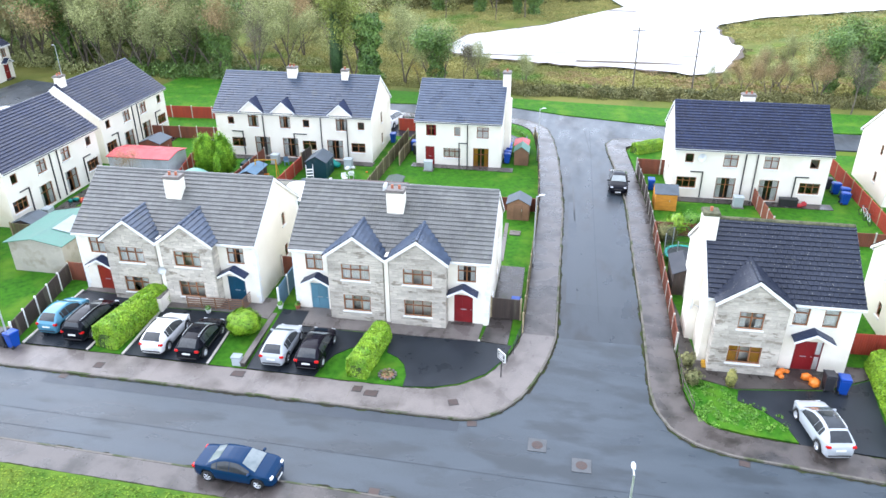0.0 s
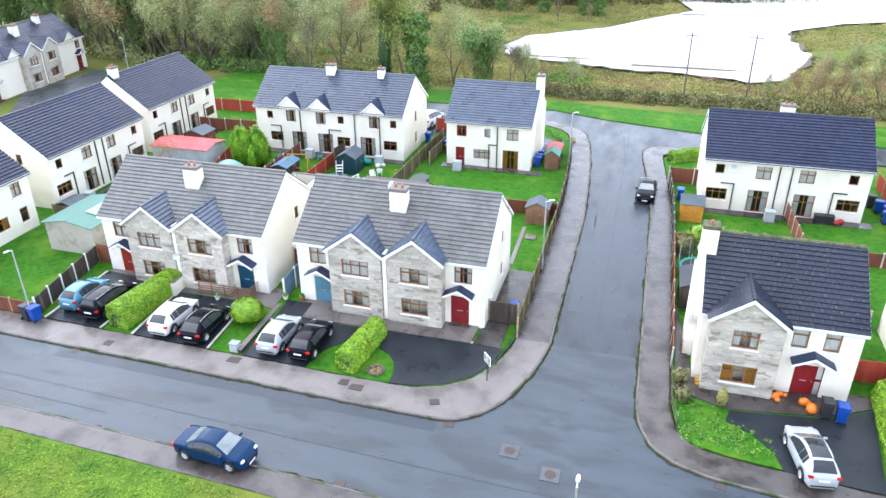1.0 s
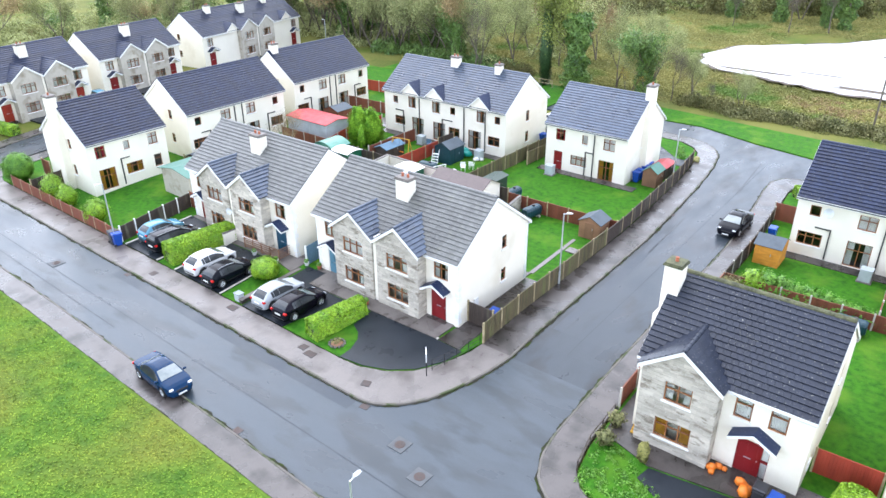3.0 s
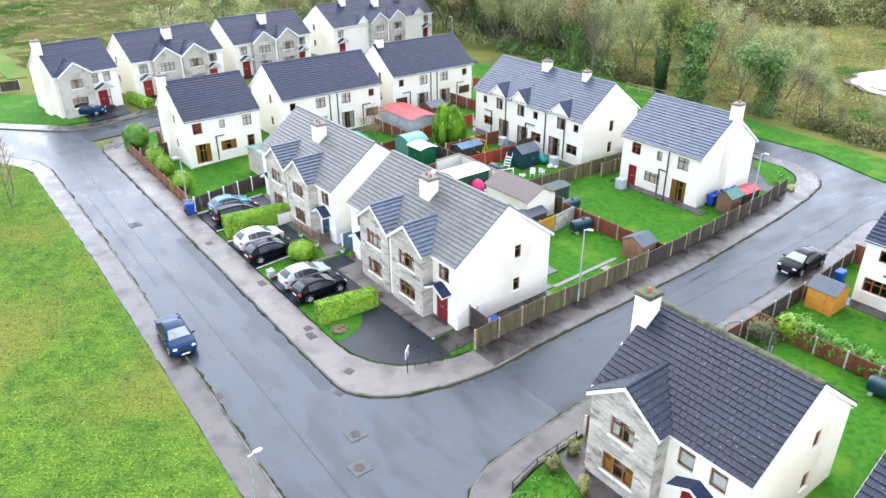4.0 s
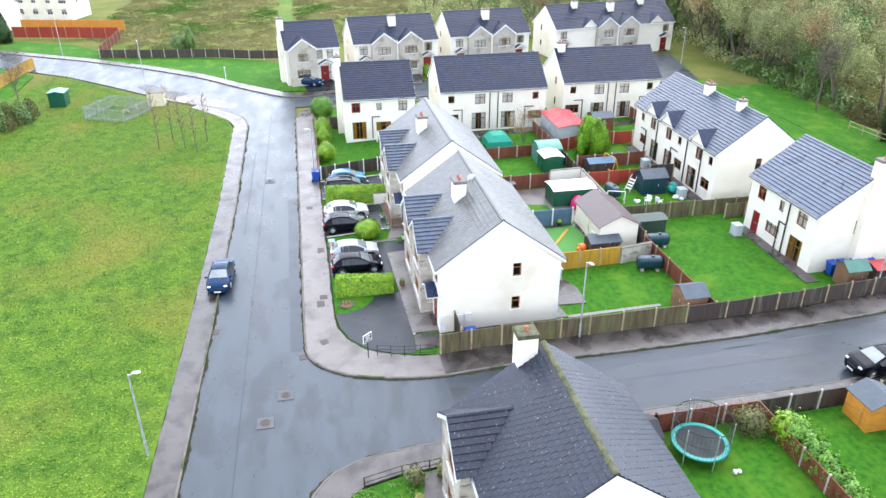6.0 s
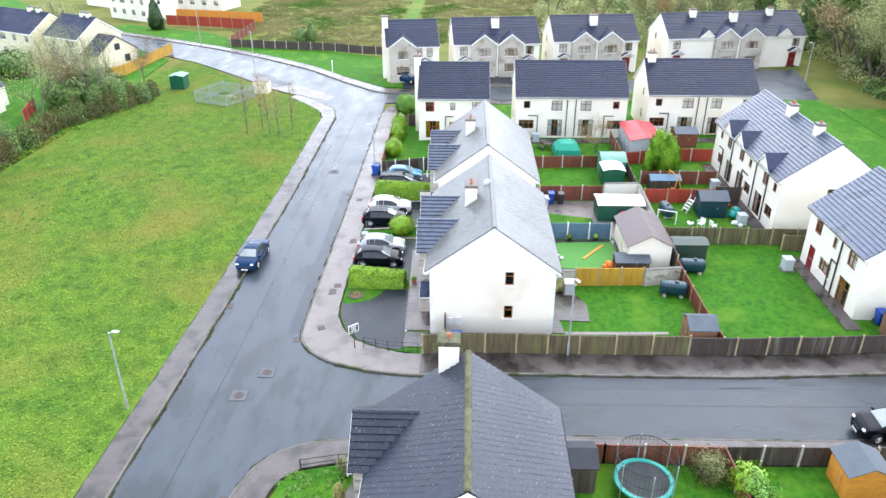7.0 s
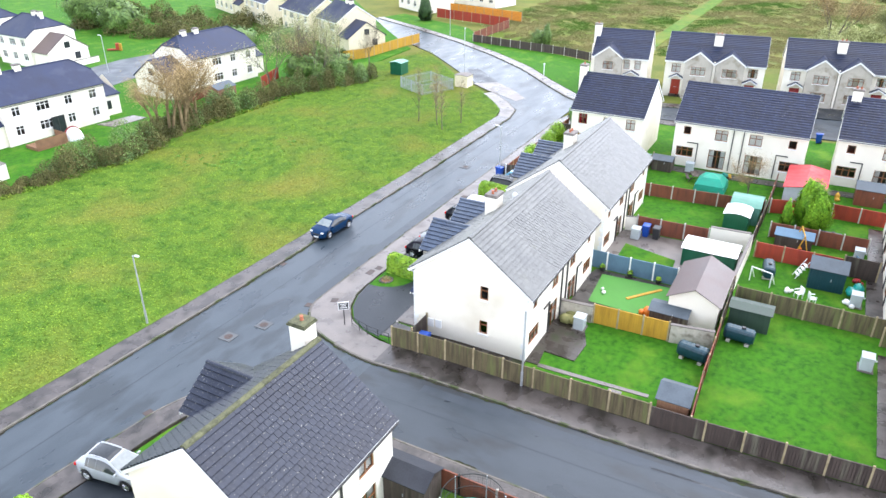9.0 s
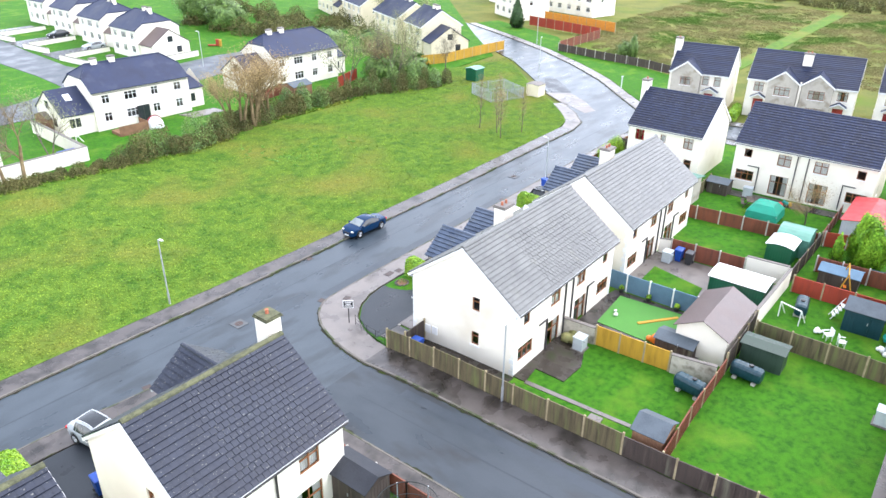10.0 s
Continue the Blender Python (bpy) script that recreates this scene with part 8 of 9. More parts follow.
    fence([(-10.6, 50.9), (-10.75, 56.0)], 1.5, "wood_new", "post_wood", "new orange-yellow pine fence", 1.7)
    fence([(-18.55, 47.6), (-18.5, 54.9)], 1.5, "wood_blue", "white", "blue-grey painted fence with white posts", 1.8)
    fence([(-18.6, 40.0), (-18.6, 43.4)], 1.6, "wood_blue", "white", "blue-grey painted side gate", 1.7)
    fence([(-18.8, 44.2), (-19.9, 44.2)], 1.7, "wood_red", "post", "red-brown timber side gate", 1.2)
    fence([(-26.75, 49.6), (-26.9, 55.6)], 1.5, "wood_red", "post", "red-brown panel fence with white posts", 1.95)
    fence([(-1.95, 59.2), (-6.4, 59.0), (-12.6, 58.95)], 1.3, "wood_red", "post_wood", "brown fence between two lawns", 2.0)
    fence([(-12.6, 58.95), (-19.0, 58.85)], 1.6, "wood_dark", "post_wood", "dark fence behind the garage")
    fence([(-27.1, 58.95), (-36.2, 59.2)], 1.4, "wood_dark", "post_wood", "dark fence behind green sheds")
    fence([(-35.2, 46.5), (-35.9, 59.0)], 1.3, "wood_red", "post", "brown panel fence with pale posts")
    fence([(-17.9, 59.2), (-17.7, 66), (-17.3, 76)], 1.5, "wood_fence", "post_wood", "weathered boarded fence between gardens")
    fence([(-16.6, 68.5), (-16.3, 76)], 1.4, "wood_fence", "post_wood", "second weathered fence beside the lane")
    fence([(-26.4, 59.4), (-26.2, 65.8)], 1.4, "wood_bright_red", "post_wood", "bright red painted fence")
    fence([(-26.2, 65.8), (-26.0, 68.2)], 1.7, "wood_dark", "post_wood", "grey timber screen by the back door")
    fence([(-31.0, 60.0), (-30.9, 67.5)], 1.4, "wood_red", "post", "brown panel fence across the terrace gardens")
    fence([(-36.4, 59.4), (-37.6, 64.5), (-37.4, 69.0)], 1.4, "wood_bright_red", "post", "red fence behind golden conifers")
    fence([(-44.0, 59.2), (-36.4, 59.2)], 1.3, "wood_red", "post", "red-brown fence between back gardens")
    fence([(-44.4, 46.6), (-35.3, 46.8)], 1.3, "wood_fence", "post_wood", "weathered fence between gardens")
    fence([(-44.8, 62.4), (-41.0, 62.4)], 1.5, "wood_fence", "post_wood", "weathered fence behind the row")
    fence([(-51.0, 80.2), (-38.0, 81.0)], 1.5, "wood_bright_red", "post", "bright red panel fence with white posts", 2.4)
    fence([(-47.5, 72.8), (-37.2, 73.2)], 1.4, "wood_red", "post", "brown panel fence with pale posts")
    fence([(-16.5, 80.0), (-19.3, 80.0)], 1.5, "wood_bright_red", "post_wood", "red timber gates beside the terrace")
    fence([(-54.0, 33.5), (-34.4, 33.5)], 1.1, "wood_red", "post_wood", "low tan fence along the footpath")
    fence([(-34.3, 33.6), (-35.2, 41.0)], 1.4, "wood_dark", "white", "grey boarded fence with white posts", 1.5)
    fence([(-35.2, 41.0), (-33.5, 41.0)], 1.5, "wood_red", "post_wood", "brown timber side gate", 1.6)
    fence([(-50.3, 33.7), (-50.2, 36.7)], 1.5, "wood_dark", "post_wood", "weathered dark fence panels beside the end house", 1.6)
    garden_wall(-26.55, 48.6, -27.1, 50.3, 1.3, 0.1, "render", "short white screen wall behind the house")
    fence([(-54.4, 36.8), (-52.8, 36.8)], 1.7, "wood_red", "post_wood", "brown side gate of the end house", 1.6)
    fence([(7.95, 39.6), (7.95, 50), (7.95, 56.2)], 1.25, "wood_red", "post", "red-brown fence with pale posts along the footpath")
    fence([(7.95, 56.2), (7.85, 64), (7.5, 70.0)], 1.25, "wood_dark", "post", "dark fence with pale posts along the footpath")
    fence([(7.4, 70.2), (12.0, 70.2)], 1.6, "wood_red", "post", "brown gates beside the house")
    fence([(7.95, 56.2), (17.6, 56.4), (27.0, 56.6)], 1.2, "wood_red", "post", "brown fence with pale posts between back gardens")
    fence([(17.4, 64.4), (17.8, 56.6)], 1.4, "wood_red", "post", "brown fence dividing two lawns", 1.6)
    fence([(27.0, 56.6), (26.6, 74.0)], 1.5, "wood_bright_red", "post_wood", "bright red-brown fence beside the bins")
    fence([(20.3, 46.8), (20.2, 56.3)], 1.4, "wood_red", "post", "red-brown fence between two back gardens")
    fence([(17.8, 40.8), (20.8, 40.9)], 1.5, "wood_bright_red", "post_wood", "bright red side gate")
    rail_fence([(-24.9, 39.0), (-20.9, 39.2), (-20.8, 40.3)], 0.9, 5, "shed_wood", "low brown slatted fence before the door", 1.0, 0.045, 0.12)
    fence([(-95.3, -0.7), (-93.2, 10), (-92.0, 19), (-90.6, 28.8)], 1.4, "wood_dark", "post", "dark panel fence round the bend", 2.4)
    fence([(-69.0, -13.0), (-73.5, -10.8), (-89.6, -9.4)], 1.7, "wood_new", "post_wood", "new yellow timber fence", 2.4)
    fence([(-96.0, -0.9), (-112.5, -0.8)], 1.7, "wood_red", "post_wood", "red-brown timber fence beside the pasture", 2.6)
    fence([(-112.8, -1.0), (-114.7, -8.5), (-117.5, -21)], 2.0, "wood_bright_red", "post_wood", "orange-red timber fence far up the road", 2.6)
    fence([(-121.0, -1.5), (-123.0, -9.5), (-126, -22)], 2.0, "orange_shed", "post_wood", "bright orange timber fence before far houses", 2.6)
    rail_fence([(-2.75, 35.9), (-2.15, 37.6), (-1.8, 39.6)], 0.85, 3, "black", "black metal railing on the corner", 1.2, 0.022)
    rail_fence([(8.0, 38.9), (8.0, 36.0), (8.35, 34.0)], 0.7, 2, "wood_dark", "low brown timber rail", 1.5, 0.04)
    rail_fence([(-36.8, 96.6), (-30.6, 97.2)], 1.0, 2, "post_wood", "timber rail by the wood", 2.0, 0.06)
    # sheds and outbuildings
    g = shed(-18.75, 55.3, -13.3, 58.6, 2.05, 0.86, "x", "render", "tile_brown", "white rendered garage with brown tiled roof", "y-", 0.2, False, name="garage")
    p0, u, n = Vector((-2.725, -1.665, 0)), Vector((1, 0, 0)), Vector((0, -1, 0))
    window(g, p0, u, n, 4.4, 1.0, 0.9, 0.8)
    shed(-24.5, 54.4, -22.1, 58.4, 1.6, 0.14, "y", "shed_green", "white", "dark green steel shed with white curved roof", "x+", curved=True)
    shed(-32.6, 56.2, -30.3, 58.2, 1.7, 0.16, "x", "shed_green", "white", "small green steel shed with white roof", "y-", curved=True)
    shed(-35.4, 56.4, -32.7, 58.8, 1.75, 0.45, "y", "shed_pale", "shed_pale", "pale green arched plastic shed", "y-", curved=True)
    shed(-16.0, 59.2, -14.6, 61.8, 1.5, 0.16, "y", "shed_dark", "shed_dark", "dark green ribbed metal shed", "y+", boards=False)
    shed(-4.4, 57.2, -2.5, 58.9, 1.5, 0.5, "y", "shed_wood", "shed_roof", "low brown wooden shed with felt roof", "x-")
    shed(-4.9, 70.6, -3.5, 72.3, 1.5, 0.5, "y", "shed_wood", "aqua_roof", "wooden shed with pale green roof", "y-")
    shed(-5.1, 73.2, -3.7, 75.4, 1.2, 0.2, "y", "wood_dark", "red_sheet", "lean-to store under a faded red sheet", "y-")
    wheelie_bin(-5.65, 71.8, 90, "bin_blue", "blue wheelie bin beside the lean-to store", off=0.12)
    wheelie_bin(-5.65, 70.95, 90, "bin_blue", "blue wheelie bin beside the lean-to store", off=0.12)
    shed(8.45, 61.3, 10.3, 63.4, 1.6, 0.5, "x", "orange_shed", "shed_roof", "orange stained wooden shed with felt roof", "y-")
    shed(8.35, 46.3, 10.1, 49.2, 1.7, 0.4, "y", "wood_dark", "felt_black", "dark wooden shed with black felt roof", "y-")
    shed(-40.3, 41.6, -35.9, 47.0, 2.4, 0.4, "y", "render_grey", "aqua_roof", "rendered shed with pale green sheet roof", "x+", 0.25, False)
    shed(-44.0, 60.2, -37.6, 63.6, 2.3, 0.28, "x", "grey_box", "red_sheet", "corrugated grey shed with faded red roof", "y-", 0.15)
    shed(-24.9, 63.6, -22.9, 66.0, 1.7, 0.55, "y", "tank", "shed_roof", "dark green wooden shed in a terrace garden", "y-")
    shed(-44.4, 66.2, -42.0, 68.6, 1.6, 0.45, "y", "wood_red", "shed_roof", "red-brown shed with dark roof", "y-")
    shed(-30.6, 60.6, -29.0, 63.4, 1.2, 0.3, "y", "wood_dark", "wood_blue", "dark low kennel with blue-grey roof", "y-")
    shed(-44.4, 46.9, -42.6, 48.9, 1.2, 0.3, "y", "wood_dark", "shed_roof", "low dark shed by the fence", "y-")
    # teal garden gazebo
    root = thing("gazebo", at(-39.3, 53.6, 0.06), "low teal canvas garden shelter", "gazebo")
    for sx in (-1, 1):
        for sy in (-1, 1):
            bm = bmesh.new()
            tube(bm, (sx * 1.35, sy * 1.35, -0.1), (sx * 1.35, sy * 1.35, 1.0), 0.03, n=6)
            part("pole", bm, M["steel"], root)
    bm = bmesh.new()
    loft(bm, [[(sx * r, sy * r, z) for sx, sy in ((-1, -1), (1, -1), (1, 1), (-1, 1))] for r, z in ((1.45, 0.3), (1.35, 1.05), (0.8, 1.65), (0.05, 1.95))])
    bmesh.ops.recalc_face_normals(bm, faces=bm.faces[:])
    part("canopy", bm, M["teal_sheet"], root)
    # fenced compound on the green
    palisade([(-59.2, 5.2), (-56.8, 10.3), (-61.7, 12.7), (-64.4, 7.4), (-59.2, 5.2)], 1.7)
    shed(-65.3, 12.1, -63.4, 14.2, 1.75, 0.12, "x", "cream", "cap", "small cream substation kiosk", "y-", boards=False, name="kiosk")
    shed(-67.6, -0.6, -65.4, 1.4, 1.9, 0.2, "x", "shed_green", "shed_pale", "green steel utility cabinet", "y-", boards=False, name="utility_cabinet")
    for x, y, r in ((-9.4, 57.9, 80), (-12.9, 60.2, 85), (-23.5, 60.8, 8), (16.5, 55.3, 0), (-31.6, 64.6, 90)):
        oil_tank(x, y, r)
    # street lamps
    for x, y, a, h in ((-1.65, 49.3, 20, 5.7), (3.8, 22.7, 90, 5.5), (-34.1, 32.95, -90, 5.5), (-2.6, 72.4, 0, 5.6), (-72.7, 93.4, -90, 5.6), (-98.6, -7.5, 200, 6.5), (-68.3, 11.2, 200, 7.6), (-45.0, -42.0, 0, 6.0)):
        street_lamp(x, y, a, h)
    root = thing("marker_post", at(-76.9, 21.1, 0.08), "short pale post on the verge", "post")
    part("post", boxes((-0.06, -0.06, -0.2, 0.06, 0.06, 1.7)), M["lamp_head"], root)
    part("cap", boxes((-0.2, -0.1, 1.7, 0.2, 0.1, 1.85)), M["lamp_head"], root)
    for x, y in ((9.1, 104.0), (17.2, 104.4)):
        root = thing("utility_pole", at(x, y, -0.1), "tall grey timber pole at the lake edge", "pole", "utility poles")
        bm = bmesh.new()
        tube(bm, (0, 0, -0.5), (0, 0, 9.0), 0.13, 0.09, 10)
        part("pole", bm, M["bark"], root)
        part("crossarm", boxes((-0.9, -0.05, 8.5, 0.9, 0.05, 8.62)), M["bark"], root)


build_yards()


# ---- neighbouring estate to the south-west ----
def plain(x, y, rot, L, label, D=8.0, He=4.9, Hr=7.5, tile="slate", wall="render", wing=0, base=None, frame_colour="white", hip=0.5, light=False, wing_tile=""):
    """A house of the neighbouring estates, with paired windows and low gabled side wings."""
    w = []
    k = max(2, round(L / 3.4))
    for f in ("B", "F"):
        for i in range(k):
            xc, ww = L * (i + 0.5) / k, 1.7 if i % 3 == 1 else 1.0
            w += [(f, xc, 3.2, ww, 1.1, ""), (f, xc, 0.9, ww if f == "B" else 1.2, 1.15, "")]
    w += [("R", 3.2, 3.1, 0.9, 1.1), ("W", 4.6, 3.1, 0.9, 1.1)]
    root, fc = house(x, y, rot, L, label, D=D, He=He, Hr=Hr, tile=tile, wall=wall, wins=w, whole=True, frame_colour=frame_colour, base=base, group="neighbouring estate houses", hip=hip)
    for c in (0.12, 0.3):
        chimney(root, L * c, 0, 0.8, 0.6, Hr - 1.2, Hr + 0.75, pots=0)
    for s in ((-1, 1) if wing == 2 else (wing,) if wing else ()):
        big = s == 1
        wl, y0, y1, ze, zr = (4.0, -3.8, 3.6, 2.6, 5.0) if big else (2.8, -3.0, 2.6, 2.9, 4.9)
        bm = bmesh.new()
        x0, x1 = sorted((s * L / 2, s * (L / 2 + wl)))
        ym = (y0 + y1) / 2
        box(bm, x0, y0, -0.6, x1, y1, ze)
        for xx in (x0, x1):
            bm.faces.new([bm.verts.new(q) for q in ((xx, y0, ze), (xx, y1, ze), (xx, ym, zr))])
        wing_ob = part("wing", bm, M[wall], root, "lower rendered side wing")
        bm = bmesh.new()
        sl = (zr - ze) / (y1 - ym)
        xo = x1 + 0.12 if s > 0 else x0 - 0.12
        xi = x0 if s > 0 else x1
        cut = s * (0.0 if big else 1.6)
        rings = []
        for q, c in ((xi, 0.0), (xo, cut)):
            zc, yc = (zr, 0.0) if not c else (zr, 0.0)
            rings.append([(q, y0 - 0.3, ze - 0.3 * sl), (q - c, ym, zr + 0.04), (q, y1 + 0.3, ze - 0.3 * sl), (q, y1 + 0.3, ze - 0.3 * sl - 0.12), (q - c, ym, zr - 0.1), (q, y0 - 0.3, ze - 0.3 * sl - 0.12)])
        loft(bm, rings)
        for v in bm.verts:
            v.co.z += 0.1
        bmesh.ops.recalc_face_normals(bm, faces=bm.faces[:])
        roof_ob = part("wing_roof", bm, M[wing_tile or tile], wing_ob, "low slate roof of the wing")
        p0, u, n = Vector((max(x0, x1), y1 + 0.01, 0)), Vector((-1, 0, 0)), Vector((0, 1, 0))
        for a in ((0.9, 1.6) if big else (0.9,)):
            bm = bmesh.new()
            slab(bm, p0, u, n, a, a + 0.6, 0.0, 0.04, 0.9, 2.0)
            part("window", bm, M["car_glass"], wing_ob, "dark wing window")
        if big:
            for d in ((x1 - 0.02, ym - 0.5, 2.9, x1 + 0.03, ym + 0.5, 3.9), (x1 - 0.02, y1 - 2.6, 0.9, x1 + 0.03, y1 - 1.6, 2.0)):
                part("gable_window", boxes(d), M["car_glass"], wing_ob, "dark window in the wing gable")
        if light and big:
            bm = bmesh.new()
            yy, zz = ym + 1.5, zr - 1.5 * sl + 0.14
            nrm = Vector((0, sl, 1)).normalized()
            vv = Vector((0, -1, sl)).normalized()
            c = Vector(((x0 + x1) / 2, yy, zz))
            q = [c + Vector((i * 0.4, 0, 0)) + vv * j * 0.55 for i, j in ((-1, -1), (1, -1), (1, 1), (-1, 1))]
            loft(bm, [[p for p in q], [p + nrm * 0.1 for p in q]])
            bmesh.ops.recalc_face_normals(bm, faces=bm.faces[:])
            part("rooflight", bm, M["headlight"], wing_ob, "pale rooflight")
    return root


def build_neighbours():
    sheet("lawn", [(40, -14), (0, -9.5), (-45, -6.5), (-84, -8), (-100, -24), (-170, -90), (-120, -150), (40, -150)], 0.04, M["lawn"], "garden lawns of the neighbouring estate", "lawn", step=6.0)
    sheet("road", [(-6, -34), (-30, -33), (-62, -38), (-62, -46), (-52, -48), (-36, -46.5), (-32, -49.5), (-30.5, -61), (-32, -78), (-34, -96), (-38, -125), (-29, -125), (-24.3, -72), (-24, -58), (-23, -47.5), (-16.5, -43.6), (-6, -41)], 0.1, M["asphalt_dry"], "asphalt road of the neighbouring estate", "road", step=4.0)
    for i in range(3):
        x, y = -36.5 - i * 2.2, -71.0 - i * 16.0
        sheet("driveway", [(-32.6 - i * 0.8, y - 3.5), (x - 4.5, y - 3.5), (x - 4.5, y + 4.0), (-32.2 - i * 0.8, y + 4.0)], 0.12, M["drive"], "wet dark drive before a stepped white house", "driveway", step=4.0)
    plain(-21.6, -24.9, -4, 13.2, "long white house with low side wings beyond the green", wing=2, light=True)
    plain(-48.7, -23.2, -3, 12.6, "white two-storey house behind the field hedge", wing=2)
    for i, lab in enumerate(("stepped white house with low front wing", "stepped white house in a far row", "stepped white house farther along the row", "stepped white house at the end of the row")):
        plain(-46.0 - 2.2 * i, -60.5 - 16.0 * i, 88, 9.0, lab, wing=1, Hr=7.6, hip=0.35, D=8.6, wing_tile="tile_brown")
    plain(3.5, -21.0, 8, 9.0, "white house with dark roof beside the lane", Hr=7.0)
    plain(-81.8, -20.6, 62, 8.4, "pale yellow house with dark roof by the bend", wall="cream", wing=1, hip=0.0)
    plain(-87.2, -32.6, 63, 13.0, "cream terrace in a row behind hedges", wall="cream", hip=0.0)
    plain(-95.0, -50.0, 63, 13.0, "cream terrace farther up the row", wall="cream", hip=0.0)
    plain(-104.0, -68.0, 63, 13.0, "cream terrace at the end of the row", wall="cream", wing=1, hip=0.0)
    plain(-128.0, -30.0, 60, 13.0, "long white terrace far up the road", hip=0.0)
    plain(-143.0, -22.0, 75, 16.0, "white terrace beyond orange fences", hip=0.0)
    plain(-150.0, -45.0, -30, 14.0, "white house at the far end of the road", hip=0.0)
    garden_wall(-8.6, -12.3, 4.5, -12.6, 1.6, 0.3, "render", "white rendered garden wall")
    garden_wall(-9.5, -27.6, -8.5, -12.5, 1.6, 0.28, "render", "long white boundary wall")
    for i in range(3):
        garden_wall(-32.9 - i * 0.9, -58.0 - i * 16, -32.3 - i * 0.9, -66.6 - i * 16, 0.9, 0.3, "render", "low white front garden wall")
        garden_wall(-33.4 - i * 0.9, -66.6 - i * 16, -42.0 - i * 1.6, -67.2 - i * 16, 0.9, 0.3, "render", "low white wall beside a drive")
    sheet("apron", [(-66.9, 13.4), (-68.9, 16.6), (-66.6, 20.2), (-63.6, 23.6), (-61.6, 22.9), (-63.9, 17.6)], 0.02, M["concrete"], "pale concrete apron beside the kiosk", "pavement", skirt=0.1)
    sheet("apron", [(-74.4, 8.8), (-75.9, 9.8), (-72.6, 13.4), (-69.4, 16.5), (-67.3, 13.9), (-71, 10.9)], 0.012, M["drive"], "dark fresh asphalt strip before the compound", "road", skirt=0.1)
    garden_wall(-50.0, -50.6, -42.0, -50.4, 0.9, 0.3, "render", "low white wall along the lane")
    fence([(-49.2, -13.2), (-55.2, -15.0)], 1.7, "wood_bright_red", "post_wood", "bright red garden fence")
    fence([(-35.0, -16.0), (-41.5, -17.2)], 1.6, "wood_red", "post_wood", "red-brown garden fence beside a white gable")
    shed(-43.5, -15.5, -40.0, -12.8, 1.9, 0.5, "x", "shed_wood", "shed_roof", "brown shed behind the hedge", "y+")
    shed(-14.0, -28.6, -10.4, -25.0, 1.9, 0.6, "x", "shed_wood", "tile_brown", "brown wooden shed by a white wall", "y+")
    sheet("patio", [(-25.4, -19.9), (-30.4, -19.0), (-30.6, -16.6), (-25.8, -17.0)], 0.1, M["concrete"], "pale concrete patio behind the long house", "patio")
    box_thing = thing("storage_box", pose(-8.0, -14.9, gz(-8, -14.9) + 0.05), "dark blue covered box beside the white wall", "box")
    part("body", boxes((-1.4, -0.5, 0, 1.4, 0.5, 0.7)), M["shed_wood"], box_thing)
    part("lid", boxes((-1.5, -0.6, 0.7, 1.5, 0.6, 0.8)), M["bin_blue"], box_thing, "dark blue lid")
    deck = thing("deck", pose(-17.3, -18.2, gz(-17, -18), 0, 0, -4), "raised brown timber deck with a rail", "deck")
    for i in range(19):
        part("board", boxes((-1.9 + 0.2 * i, -1.3, 0.0, -1.72 + 0.2 * i, 1.2, 0.4)), M["shed_wood"], deck)
    part("rail", boxes((-1.9, 1.1, 0.4, 1.9, 1.16, 1.3), (-1.9, -1.3, 0.4, -1.84, 1.1, 1.3)), M["shed_wood"], deck)
    glazed = thing("patio_door", pose(-20.95, -20.72, gz(-21, -20.7) + 0.1, 0, 0, -4), "dark glazed patio door of the long house", "door")
    part("door_frame", boxes((-0.85, 0, 0, -0.75, 0.06, 2.1), (0.75, 0, 0, 0.85, 0.06, 2.1), (-0.85, 0, 2.1, 0.85, 0.06, 2.2), (-0.04, 0, 0.0, 0.04, 0.06, 2.1)), M["black"], glazed)
    for q in (-0.395, 0.395):
        part("pane", boxes((q - 0.355, 0.01, 0.02, q + 0.355, 0.04, 2.1)), M["car_glass"], glazed, "dark glass pane")
    tent = thing("play_tent", pose(-20.4, -17.6, gz(-20, -17.6) + 0.05), "white and red domed garden play tent", "tent")
    bm = bmesh.new()
    bmesh.ops.create_uvsphere(bm, u_segments=20, v_segments=10, radius=1.15)
    bmesh.ops.delete(bm, geom=[v for v in bm.verts if v.co.z < -0.05], context="VERTS")
    for v in bm.verts:
        v.co.z *= 1.25
    part("cover", bm, M["headlight"], tent, "white cloth cover", smooth=True)
    bm = bmesh.new()
    rim = [(1.2 * math.cos(k * math.pi / 14), -0.1, 1.5 * math.sin(k * math.pi / 14)) for k in range(15)]
    for p, q in zip(rim, rim[1:]):
        tube(bm, p, q, 0.09, 0.09, 6)
    part("hoop", bm, M["red_door"], tent, "red hoop over the cover")
    goal = thing("football_goal", pose(-10.9, -20.3, gz(-11, -20) + 0.05, 0, 0, 80), "small white football goal on a back lawn", "goal")
    bm = bmesh.new()
    for p, q in (((-1.2, 0, 0), (-1.2, 0, 1.3)), ((1.2, 0, 0), (1.2, 0, 1.3)), ((-1.2, 0, 1.3), (1.2, 0, 1.3)), ((-1.2, 0, 1.3), (-1.2, 0.8, 0)), ((1.2, 0, 1.3), (1.2, 0.8, 0))):
        tube(bm, p, q, 0.05, 0.05, 6)
    part("goal_frame", bm, M["white"], goal)
    slide = thing("play_slide", pose(-57.1, -55.5, gz(-57, -55) + 0.05, 0, 0, 40), "red and yellow garden slide", "slide")
